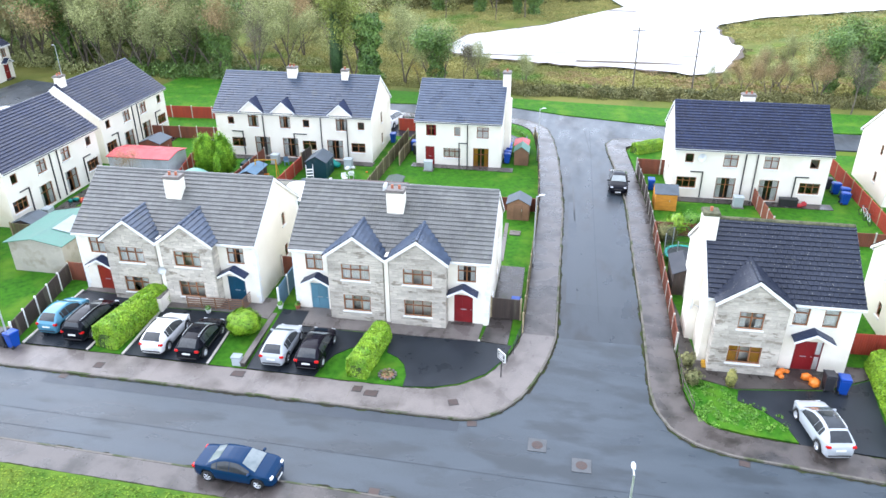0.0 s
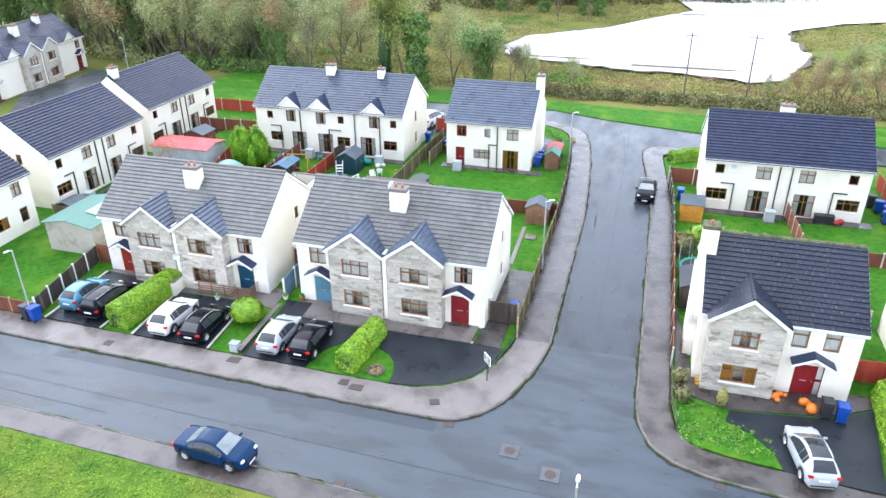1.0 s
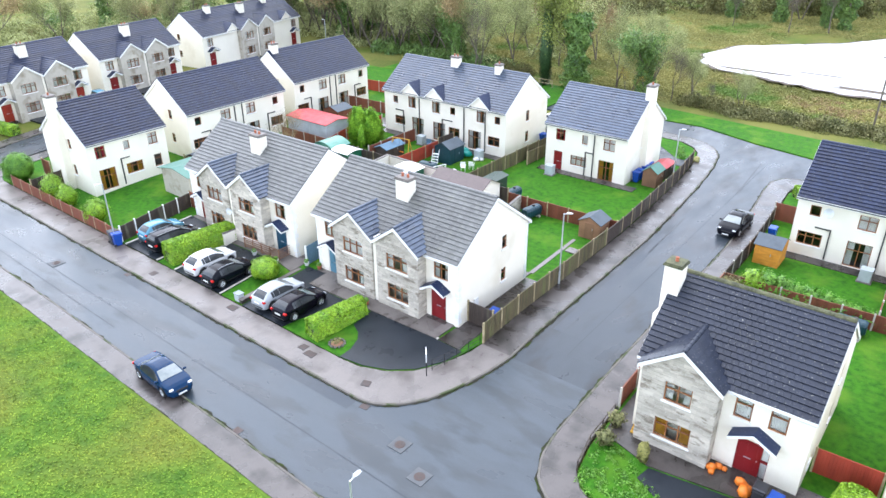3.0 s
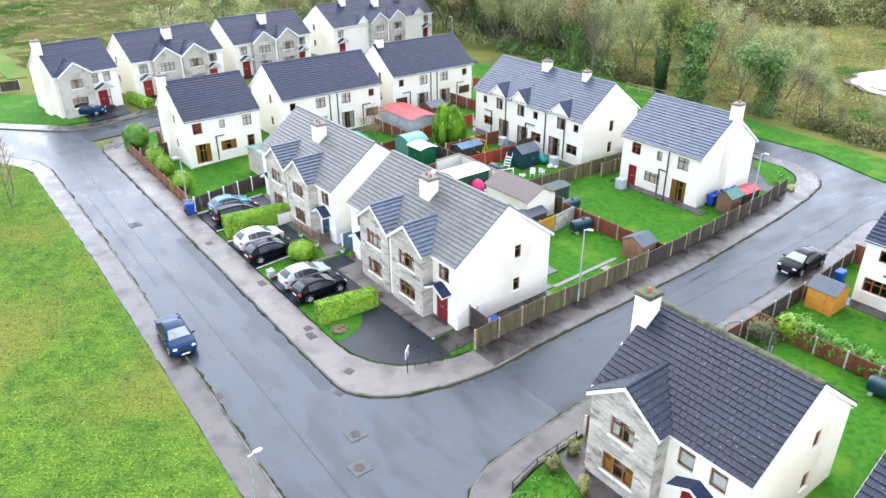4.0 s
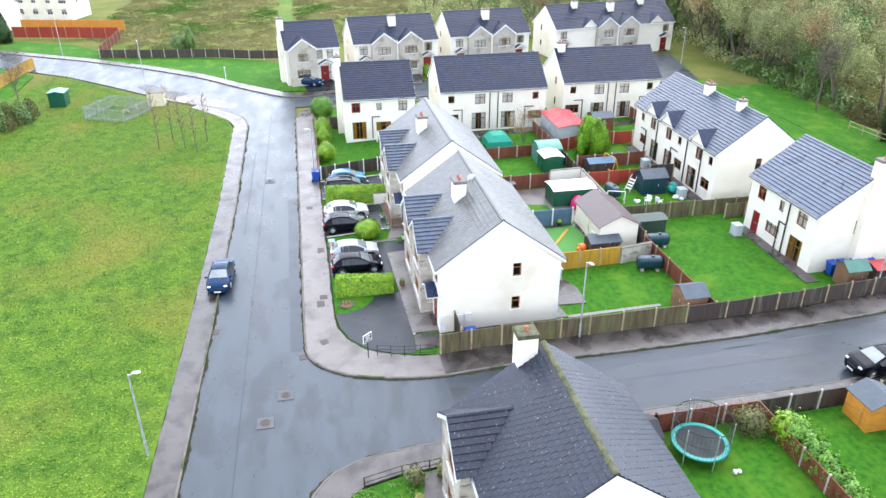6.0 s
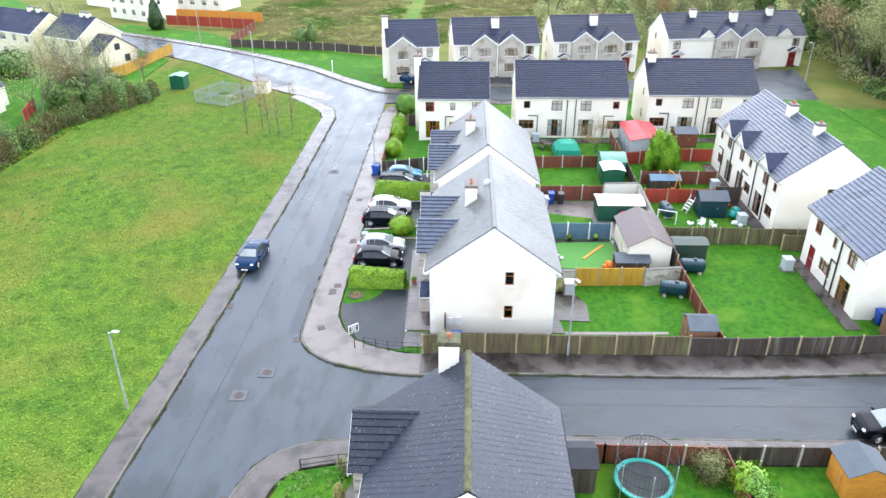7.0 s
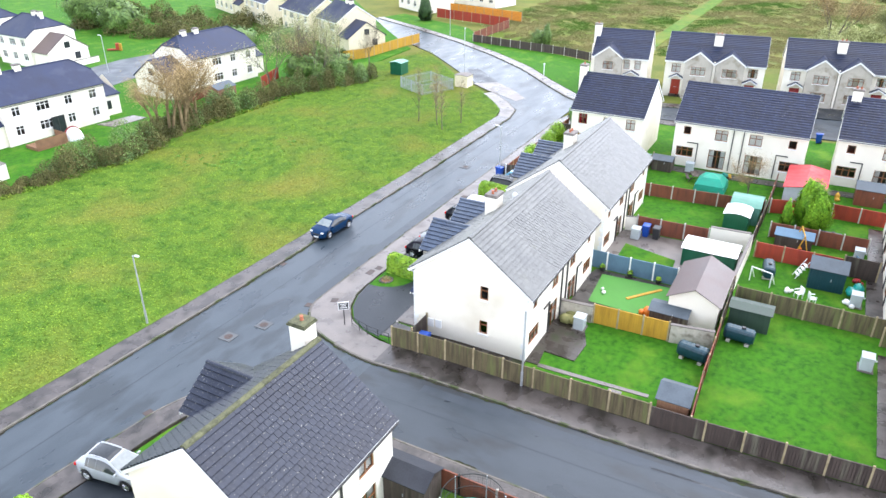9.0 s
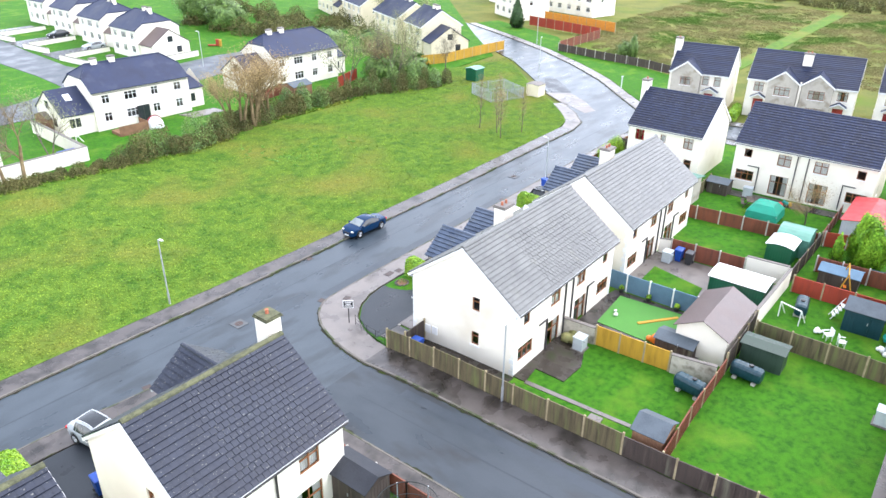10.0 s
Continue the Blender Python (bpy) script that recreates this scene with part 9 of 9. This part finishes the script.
    part("chute", boxes((-0.3, -1.2, 0.1, 0.3, 0.6, 0.3), (-0.3, 0.4, 0.1, 0.3, 1.0, 1.3)), M["wood_bright_red"], slide)
    part("steps", boxes((-0.3, 1.0, 0.0, 0.3, 1.4, 1.2)), M["wood_new"], slide)


build_neighbours()

# ---- small things ----
def blob(bm, x, y, z, rx, ry, rz, sub=2):
    r = bmesh.ops.create_icosphere(bm, subdivisions=sub, radius=1.0)
    for v in r["verts"]:
        v.co = Vector((x + v.co.x * rx, y + v.co.y * ry, z + v.co.z * rz))


def manhole(x, y, rot=0, square=True):
    root = thing("manhole_cover", at(x, y, 0.0, rot), "square concrete surround with a round rusty cover", "manhole", "manhole covers")
    bm = boxes((-0.5, -0.5, -0.05, 0.5, 0.5, 0.035))
    bmesh.ops.bevel(bm, geom=[e for e in bm.edges if all(v.co.z > 0 for v in e.verts)], offset=0.01, segments=1, affect="EDGES")
    part("surround", bm, M["surround"], root, "worn concrete surround")
    bm = bmesh.new()
    tube(bm, (0, 0, 0.0), (0, 0, 0.045), 0.31, 0.3, 24)
    part("cover", bm, M["rust"], root, "round rust-brown iron cover")
    for i in range(5):
        part("rib", boxes((-0.22 + i * 0.1, -0.16, 0.044, -0.18 + i * 0.1, 0.16, 0.052)), M["rust"], root)


def drain(x, y, rot, w=0.6, d=0.45, off=0.115):
    root = thing("drain_cover", at(x, y, off, rot), "rectangular dark iron cover set in the footpath", "drain", "drain covers")
    part("cover", boxes((-w / 2, -d / 2, -0.05, w / 2, d / 2, 0.008)), M["rust"], root)
    part("rim", boxes((-w / 2 - 0.04, -d / 2 - 0.04, -0.05, w / 2 + 0.04, d / 2 + 0.04, 0.004)), M["black"], root)


def boiler(x, y, rot, s=1.0):
    root = thing("boiler_case", at(x, y, 0.08, rot, s), "grey outdoor boiler case on a slab", "boiler", "outdoor boilers")
    bm = boxes((-0.4, -0.35, 0.05, 0.4, 0.35, 0.95))
    bmesh.ops.bevel(bm, geom=bm.edges[:], offset=0.02, segments=1, affect="EDGES")
    part("case", bm, M["grey_box"], root)
    part("lid", boxes((-0.43, -0.38, 0.95, 0.43, 0.38, 1.0)), M["grey_box"], root)
    part("slab", boxes((-0.5, -0.45, -0.1, 0.5, 0.45, 0.05)), M["cap"], root, "concrete slab")
    bm = bmesh.new()
    tube(bm, (0.2, 0.3, 0.8), (0.2, 0.5, 0.8), 0.06, n=8)
    part("flue", bm, M["steel"], root)


def chair(x, y, rot, mat="white", label="white plastic garden chair on a lawn"):
    root = thing("garden_chair", at(x, y, 0.06, rot), label, "chair", "garden chairs")
    part("seat", boxes((-0.24, -0.24, 0.4, 0.24, 0.24, 0.44)), M[mat], root)
    part("backrest", boxes((-0.24, 0.2, 0.44, 0.24, 0.25, 0.88)), M[mat], root)
    for sx in (-1, 1):
        for sy in (-1, 1):
            part("leg", boxes((sx * 0.2 - 0.025, sy * 0.2 - 0.025, 0, sx * 0.2 + 0.025, sy * 0.2 + 0.025, 0.4)), M[mat], root)
        part("armrest", boxes((sx * 0.27 - 0.025, -0.24, 0.6, sx * 0.27 + 0.025, 0.25, 0.64)), M[mat], root)


def trampoline(x, y, r=1.65):
    root = thing("trampoline", at(x, y, 0.06), "round trampoline with teal pad and net", "trampoline")
    bm = bmesh.new()
    tube(bm, (0, 0, 0.66), (0, 0, 0.68), r * 0.85, n=28)
    part("mat", bm, M["net"], root, "black jumping mat")
    bm = bmesh.new()
    loft(bm, [[(q * math.cos(2 * math.pi * i / 28), q * math.sin(2 * math.pi * i / 28), z) for i in range(28)] for q, z in ((r * 0.84, 0.69), (r * 0.86, 0.74), (r, 0.74), (r * 1.02, 0.68))], caps=False)
    part("pad", bm, M["toy_teal"], root, "teal edge pad")
    for i in range(6):
        a = 2 * math.pi * i / 6
        bm = bmesh.new()
        tube(bm, (r * math.cos(a), r * math.sin(a), -0.1), (r * 1.02 * math.cos(a), r * 1.02 * math.sin(a), 2.3), 0.03, n=6)
        part("pole", bm, M["steel"], root)
    for z in (2.28, 1.5):
        bm = bmesh.new()
        pts = [(r * math.cos(2 * math.pi * i / 36), r * math.sin(2 * math.pi * i / 36), z) for i in range(37)]
        for a, b in zip(pts, pts[1:]):
            tube(bm, a, b, 0.02, n=4, caps=False)
        part("hoop", bm, M["net"], root, "dark net hoop")
    bm = bmesh.new()
    for i in range(44):
        a = 2 * math.pi * i / 44
        tube(bm, (r * math.cos(a), r * math.sin(a), 0.72), (r * math.cos(a), r * math.sin(a), 2.28), 0.006, n=3, caps=False)
    for z in np.arange(0.9, 2.25, 0.15):
        pts = [(r * math.cos(2 * math.pi * i / 28), r * math.sin(2 * math.pi * i / 28), z) for i in range(29)]
        for a, b in zip(pts, pts[1:]):
            tube(bm, a, b, 0.005, n=3, caps=False)
    part("net", bm, M["net"], root, "thin dark safety net")["kind"] = "stuff"


def dish(x, y, z, rot, r=0.35):
    root = thing("satellite_dish", pose(x, y, z, 0, 0, rot), "grey satellite dish fixed to a wall", "satellite dish", "satellite dishes")
    bm = bmesh.new()
    rings = [[(q * math.cos(2 * math.pi * i / 16), -0.3 + 0.12 * (q / r) ** 2 * -1, q * 1.1 * math.sin(2 * math.pi * i / 16)) for i in range(16)] for q in (0.02, r * 0.5, r * 0.8, r)]
    loft(bm, rings, caps=False)
    part("reflector", bm, M["lamp_head"], root)
    bm = bmesh.new()
    tube(bm, (0, 0.05, -0.1), (0, -0.28, 0), 0.025, n=6)
    part("bracket", bm, M["steel"], root)
    bm = bmesh.new()
    tube(bm, (0, -0.3, -r * 0.9), (0, -0.75, -0.1), 0.015, n=6)
    part("arm", bm, M["steel"], root)


def planter(x, y, r, h, mat, plant, label, seed=1, off=0.14):
    root = thing("planter", at(x, y, off), label, "planter", "plant pots")
    bm = bmesh.new()
    loft(bm, [[(q * math.cos(2 * math.pi * i / 14), q * math.sin(2 * math.pi * i / 14), z) for i in range(14)] for q, z in ((r * 0.7, 0), (r, h), (r * 1.08, h), (r * 1.08, h + 0.04), (r * 0.9, h + 0.02))])
    part("pot", bm, M[mat], root)
    rs = np.random.RandomState(seed)
    v = rs.normal(0, 1, (70, 3))
    v /= np.linalg.norm(v, axis=1, keepdims=True)
    leaf_mesh("plant", np.c_[v[:, :2] * r * 0.9, np.abs(v[:, 2]) * r * 1.2 + h], v, 0.1, M[plant], root, "small leafy plant", seed=seed)["kind"] = "stuff"


def bicycle(x, y, rot):
    root = thing("bicycle", at(x, y, 0.06, rot), "bicycle leaning against the fence", "bicycle", "bicycles")
    for X in (-0.5, 0.5):
        bm = bmesh.new()
        pts = [(X + 0.32 * math.cos(2 * math.pi * i / 20), 0, 0.33 + 0.32 * math.sin(2 * math.pi * i / 20)) for i in range(21)]
        for a, b in zip(pts, pts[1:]):
            tube(bm, a, b, 0.025, n=5, caps=False)
        part("wheel", bm, M["tyre"], root)
    bm = bmesh.new()
    for a, b in (((-0.5, 0, 0.33), (-0.1, 0, 0.3)), ((-0.1, 0, 0.3), (0.35, 0, 0.8)), ((-0.1, 0, 0.3), (-0.2, 0, 0.85)), ((-0.2, 0, 0.8), (0.35, 0, 0.82)), ((0.35, 0, 0.95), (0.5, 0, 0.33)), ((-0.5, 0, 0.33), (-0.2, 0, 0.8))):
        tube(bm, a, b, 0.02, n=6)
    part("bike_frame", bm, M["lamp_head"], root)
    part("saddle", boxes((-0.32, -0.06, 0.86, -0.08, 0.06, 0.92)), M["black"], root)
    bm = bmesh.new()
    tube(bm, (0.33, -0.25, 0.98), (0.33, 0.25, 0.98), 0.018, n=6)
    part("handlebar", bm, M["black"], root)


def pile(name, x, y, mat, label, category, seed, n=6, s=0.25, off=0.08):
    """A toy or heap of lumpy shape."""
    rs = random.Random(seed)
    root = thing(name, at(x, y, off), label, category)
    for _ in range(n):
        bm = bmesh.new()
        k = s * rs.uniform(0.5, 1.0)
        blob(bm, rs.uniform(-s, s), rs.uniform(-s, s), k * 0.6, k, k * rs.uniform(0.6, 1), k * rs.uniform(0.5, 1.1), 1)
        part("piece", bm, M[mat], root, smooth=True)
    return root


def build_clutter():
    pile("garden_heap", -61.2, 9.6, "bramble", "dry weeds inside the mesh compound", "weeds", 61, 9, 0.45)
    manhole(-0.2, 30.0)
    manhole(2.15, 28.85)
    manhole(-35.1, 28.4)
    for x, y, r in ((-11.0, 32.8, 0), (-10.1, 32.55, 0), (-18.55, 32.9, 0), (-5.2, 32.6, 20), (-27.4, 32.2, 0)):
        drain(x, y, r, 0.75 if x in (-18.55, -10.1) else 0.5, 0.5)
    for x, y, r in ((-29.0, 30.95, 0), (-3.9, 31.1, 10), (0.2, 54.0, 90), (6.3, 50.0, 90), (-8.0, 25.25, 0), (10.5, 30.4, -10), (0.1, 66.0, 90)):
        drain(x, y, r, 0.5, 0.4, 0.005)
    # flower ring on the little lawn
    root = thing("flower_bed", at(-9.55, 34.4, 0.06), "ring of pale stones round a small flower bed", "flower bed")
    for i in range(12):
        a = 2 * math.pi * i / 12
        bm = bmesh.new()
        blob(bm, 0.5 * math.cos(a), 0.5 * math.sin(a), 0.05, 0.13, 0.11, 0.09, 1)
        part("stone", bm, M["kerb"], root)
    bm = bmesh.new()
    blob(bm, 0, 0, 0.0, 0.42, 0.42, 0.12)
    part("soil", bm, M["shed_wood"], root, "brown soil")
    rs = np.random.RandomState(4)
    leaf_mesh("plant", np.c_[rs.uniform(-0.3, 0.3, (60, 2)), rs.uniform(0.1, 0.3, 60)], rs.normal(0, 1, (60, 3)), 0.1, M["bramble"], root, seed=4)["kind"] = "stuff"
    # street sign on the corner
    root = thing("street_sign", at(-2.7, 35.3, 0.1, -50), "small dark sign on a black post", "sign")
    bm = bmesh.new()
    tube(bm, (0, 0, -0.3), (0, 0, 1.25), 0.035, n=8)
    part("post", bm, M["black"], root)
    plate = part("plate", boxes((-0.38, -0.025, 1.25, 0.38, 0.025, 1.85)), M["white"], root, "white-bordered plate")
    for sy in (-1, 1):
        part("panel", boxes((-0.33, sy * 0.029 - 0.004, 1.3, 0.33, sy * 0.029 + 0.004, 1.8)), M["black"], plate, "dark panel")
        for z, w in ((1.7, 0.24), (1.56, 0.18), (1.42, 0.26)):
            part("bar", boxes((-w, sy * 0.035 - 0.003, z - 0.035, w, sy * 0.035 + 0.003, z + 0.035)), M["white"], plate, "white bar of writing")
    # bins
    for x, y, r, m in ((-33.9, 33.05, 170, "bin_blue"), (-34.6, 33.1, 175, "bin_black"), (16.3, 37.2, 180, "bin_black"), (17.05, 37.0, 175, "bin_blue"), (25.4, 67.6, 90, "bin_blue"), (25.8, 66.4, 90, "bin_blue"), (25.5, 65.2, 90, "bin_blue"), (25.0, 68.8, 90, "bin_black"),
                       (-26.0, 50.6, 90, "bin_blue"), (-25.9, 51.5, 90, "bin_black"), (-16.0, 73.2, 0, "bin_blue"), (-15.7, 74.6, 0, "bin_blue"), (-15.6, 72.0, 0, "bin_black"), (-18.9, 75.4, 0, "bin_blue"), (-5.6, 72.9, 0, "bin_blue"), (-5.7, 74.0, 0, "bin_blue"), (8.5, 66.0, 0, "bin_blue"), (-2.4, 42.0, 0, "bin_blue"), (-60.4, 62.0, 0, "bin_blue"), (-72.5, 51.8, 0, "bin_blue")):
        wheelie_bin(x, y, r, m, "blue wheelie bin standing outdoors" if m == "bin_blue" else "black wheelie bin standing outdoors", 1.05)
    for x, y, r in ((-9.5, 50.3, 0), (-13.4, 67.7, 0), (-25.3, 49.9, 0), (-21.6, 66.9, 0), (-29.5, 66.9, 0), (15.9, 63.2, 0), (-44.0, 50.6, 90), (-38.0, 67.4, 0), (-41.9, 45.9, 0)):
        boiler(x, y, r)
    trampoline(9.8, 51.65, 1.48)
    for x, y, r in ((-20.9, 63.2, 40), (-20.5, 64.1, 200), (-37.0, 71.0, 20)):
        chair(x, y, r)
    chair(-28.2, 66.6, 30, "wood_blue", "blue-grey garden chair near the back door")
    bicycle(26.3, 62.6, 100)
    bicycle(26.2, 61.4, 95)
    dish(-11.35, 44.0, 8.55, 250)
    dish(9.05, 40.5, 3.4, 250)
    dish(-26.45, 39.3, 3.6, 20, 0.27)
    dish(12.4, 64.6, 5.0, 0)
    # fallen plank and stores in the turf garden
    ob = part("plank", boxes((-1.6, -0.12, 0, 1.6, 0.12, 0.05)), M["wood_new"])
    ob.matrix_basis = pose(-16.0, 53.1, gz(-16, 53) + 0.15, 0, 0, 142)
    tagged(ob, "new pine plank lying on the turf", "plank")
    shed(-14.0, 54.3, -12.4, 56.8, 1.0, 0.25, "y", "wood_dark", "shed_roof", "low store with a blue-grey lid", "y-", off=0.12, name="storage_box")
    pile("toy_heap", -13.3, 53.7, "orange", "orange plastic toy house in the yard", "toy", 3, 5, 0.45, 0.12)
    pile("toy_heap", -15.0, 50.2, "white", "pale round tub on the yard", "tub", 4, 2, 0.3, 0.12)
    pile("garden_heap", -10.1, 49.4, "bramble", "heap of cuttings against the wall", "garden heap", 5, 8, 0.5)
    pile("covered_barbecue", -23.4, 66.6, "toy_teal", "teal covered garden dome beside a shed", "barbecue", 6, 3, 0.75, 0.06)
    pile("toy_heap", -21.2, 66.3, "white", "white plastic sheet on the lawn", "sheet", 7, 4, 0.45, 0.04)
    pile("toy_heap", -19.6, 66.0, "orange", "small orange ball and toys", "toy", 8, 2, 0.2, 0.06)
    pile("toy_heap", -21.6, 62.6, "white", "white plastic toys on the grass", "toy", 9, 5, 0.3, 0.06)
    pile("toy_heap", -25.4, 67.0, "red_sheet", "red toys by the back door", "toy", 10, 4, 0.3, 0.06)
    pile("toy_heap", 14.0, 38.0, "orange", "orange gourds beside the stone bay", "gourds", 11, 6, 0.34, 0.14)
    pile("toy_heap", 15.6, 37.6, "orange", "orange gourds beside the red door", "gourds", 12, 6, 0.36, 0.14)
    pile("toy_heap", 21.6, 64.0, "red_sheet", "red and dark pots by the wall", "pots", 13, 5, 0.3, 0.12)
    pile("toy_heap", 11.5, 52.9, "white", "white and yellow toy on the grass", "toy", 14, 3, 0.25, 0.06)
    pile("toy_heap", -42.6, 64.6, "wood_new", "timber offcuts by the fence", "timber", 15, 4, 0.4, 0.06)
    pile("toy_heap", -3.0, 80.0, "bramble", "clump of dry plants by the fence end", "plants", 16, 5, 0.4, 0.06)
    ob = part("storage_box", boxes((-0.75, -0.3, 0, 0.75, 0.3, 0.6), (-0.78, -0.33, 0.6, 0.78, 0.33, 0.68)), M["black"])
    ob.matrix_basis = at(20.4, 64.1, 0.12)
    tagged(ob, "black plastic storage box against the wall", "storage box")
    ob = part("step", boxes((-0.6, -0.25, 0, 0.6, 0.25, 0.09), (-0.6, -0.05, 0.09, 0.6, 0.25, 0.18), (-0.6, 0.1, 0.18, 0.6, 0.25, 0.27)), M["wood_new"])
    ob.matrix_basis = at(9.95, 38.25, 0.13)
    tagged(ob, "pale stepped timber planter below the bay", "planter")
    # goal and climbing steps in the terrace garden
    root = thing("football_goal", at(-21.8, 60.4, 0.06, 70), "small white football goal", "goal")
    for i, (a, b) in enumerate((((-0.8, 0, 0), (-0.8, 0, 1.2)), ((0.8, 0, 0), (0.8, 0, 1.2)), ((-0.8, 0, 1.2), (0.8, 0, 1.2)), ((-0.8, 0, 1.2), (-0.8, 0.8, 0)), ((0.8, 0, 1.2), (0.8, 0.8, 0)))):
        bm = bmesh.new()
        tube(bm, a, b, 0.045, n=6)
        part("bar", bm, M["white"], root)
    root = thing("play_steps", at(-24.3, 62.8, 0.06, 20), "white climbing steps of a slide", "slide")
    for i in range(4):
        part("step", boxes((-0.3, -0.1 + i * 0.16, 0.25 + i * 0.25, 0.3, 0.1 + i * 0.16, 0.31 + i * 0.25)), M["white"], root)
    for sx in (-1, 1):
        bm = bmesh.new()
        tube(bm, (sx * 0.33, -0.2, 0), (sx * 0.33, 0.6, 1.5), 0.03, n=6)
        part("rail", bm, M["white"], root)
    root = thing("swing", at(-28.7, 62.6, 0.06, 10), "timber swing frame on a lawn", "swing")
    for sx in (-1, 1):
        for sy in (-1, 1):
            bm = bmesh.new()
            tube(bm, (sx * 1.1, sy * 0.6, -0.1), (sx * 1.0, 0, 2.0), 0.05, n=6)
            part("leg", bm, M["wood_new"], root)
    bm = bmesh.new()
    tube(bm, (-1.1, 0, 2.0), (1.1, 0, 2.0), 0.05, n=6)
    part("beam", bm, M["wood_new"], root)
    part("seat", boxes((-0.25, -0.1, 0.5, 0.25, 0.1, 0.54)), M["orange"], root)
    for sx in (-1, 1):
        bm = bmesh.new()
        tube(bm, (sx * 0.22, 0, 0.52), (sx * 0.22, 0, 2.0), 0.01, n=4)
        part("rope", bm, M["net"], root)
    for i, (x, y, m) in enumerate(((-18.5, 39.9, "white"), (-20.8, 38.8, "white"), (-23.2, 38.6, "white"), (-17.3, 40.1, "clay"), (-29.4, 40.2, "clay"), (-11.0, 38.7, "clay"), (12.2, 38.2, "white"))):
        planter(x, y, 0.2, 0.28, m, "shrub", "small potted plant by the front door", 30 + i)
    # pots along the blue fence and toys behind the western row
    for i, y in enumerate((49.2, 51.4, 53.6)):
        planter(-18.15, y, 0.22, 0.3, "black", "hedge", "leafy potted plant along the blue fence", 50 + i, 0.14)
    pile("toy_heap", -44.2, 54.4, "toy_teal", "green and yellow plastic ride-on toys", "toy", 21, 4, 0.35, 0.1)
    pile("toy_heap", -43.9, 54.9, "wood_new", "yellow plastic toy beside the others", "toy", 22, 2, 0.3, 0.1)
    ball = thing("ball", at(-43.0, 54.0, 0.06), "large red and yellow beach ball", "ball")
    bm = bmesh.new()
    blob(bm, 0, 0, 0.3, 0.3, 0.3, 0.3)
    part("ball", bm, M["red_sheet"], ball, smooth=True)
    bm = bmesh.new()
    blob(bm, 0, 0, 0.3, 0.12, 0.306, 0.306)
    part("stripe", bm, M["orange"], ball, smooth=True)
    table = thing("picnic_table", at(-41.6, 51.6, 0.06, 20), "dark weathered picnic table on a lawn", "table")
    part("tabletop", boxes(*[(-0.8, -0.36 + 0.15 * i, 0.7, 0.8, -0.23 + 0.15 * i, 0.74) for i in range(5)]), M["wood_dark"], table)
    for sy in (-1, 1):
        part("bench", boxes((-0.8, sy * 0.72 - 0.13, 0.42, 0.8, sy * 0.72 + 0.13, 0.46)), M["wood_dark"], table)
    for sx in (-1, 1):
        bm = bmesh.new()
        tube(bm, (sx * 0.6, -0.7, 0), (sx * 0.6, -0.25, 0.7), 0.05, n=4)
        tube(bm, (sx * 0.6, 0.7, 0), (sx * 0.6, 0.25, 0.7), 0.05, n=4)
        tube(bm, (sx * 0.6, -0.8, 0.4), (sx * 0.6, 0.8, 0.4), 0.04, n=4)
        part("leg", bm, M["wood_dark"], table)
    tent = thing("play_tent", at(-21.6, 56.6, 0.14), "pink folded play tent beside the shed", "tent")
    bm = bmesh.new()
    loft(bm, [[(q * math.cos(2 * math.pi * i / 10), q * math.sin(2 * math.pi * i / 10), z) for i in range(10)] for q, z in ((0.75, 0), (0.7, 0.5), (0.45, 0.95), (0.05, 1.15))])
    part("cover", bm, M["pink"], tent, smooth=True)
    patch = part("roof_sheet", boxes((-1.3, -0.75, 0, 1.3, 0.75, 0.02)), M["cap_pale"])
    patch.matrix_basis = pose(-37.0, 44.6, gz(-38.1, 44.3) + 0.06 + 2.4 + 0.4 * 0.5 + 0.1, 0, math.degrees(math.atan2(0.4, 2.2)), 0) @ pose(0, 0, 0, 0, 0, 90)
    tagged(patch, "translucent pale sheet on the green shed roof", "roof sheet")
    for x, y, z in ((-3.98, 41.6, 1.7), (-3.98, 42.2, 1.75), (17.7, 40.0, 1.6)):
        ob = part("meter_box", boxes((0, -0.22, -0.3, 0.08, 0.22, 0.3)), M["white"])
        ob.matrix_basis = pose(x - 0.06, y, z)
        tagged(ob, "white meter box on the gable wall", "meter box")


build_clutter()
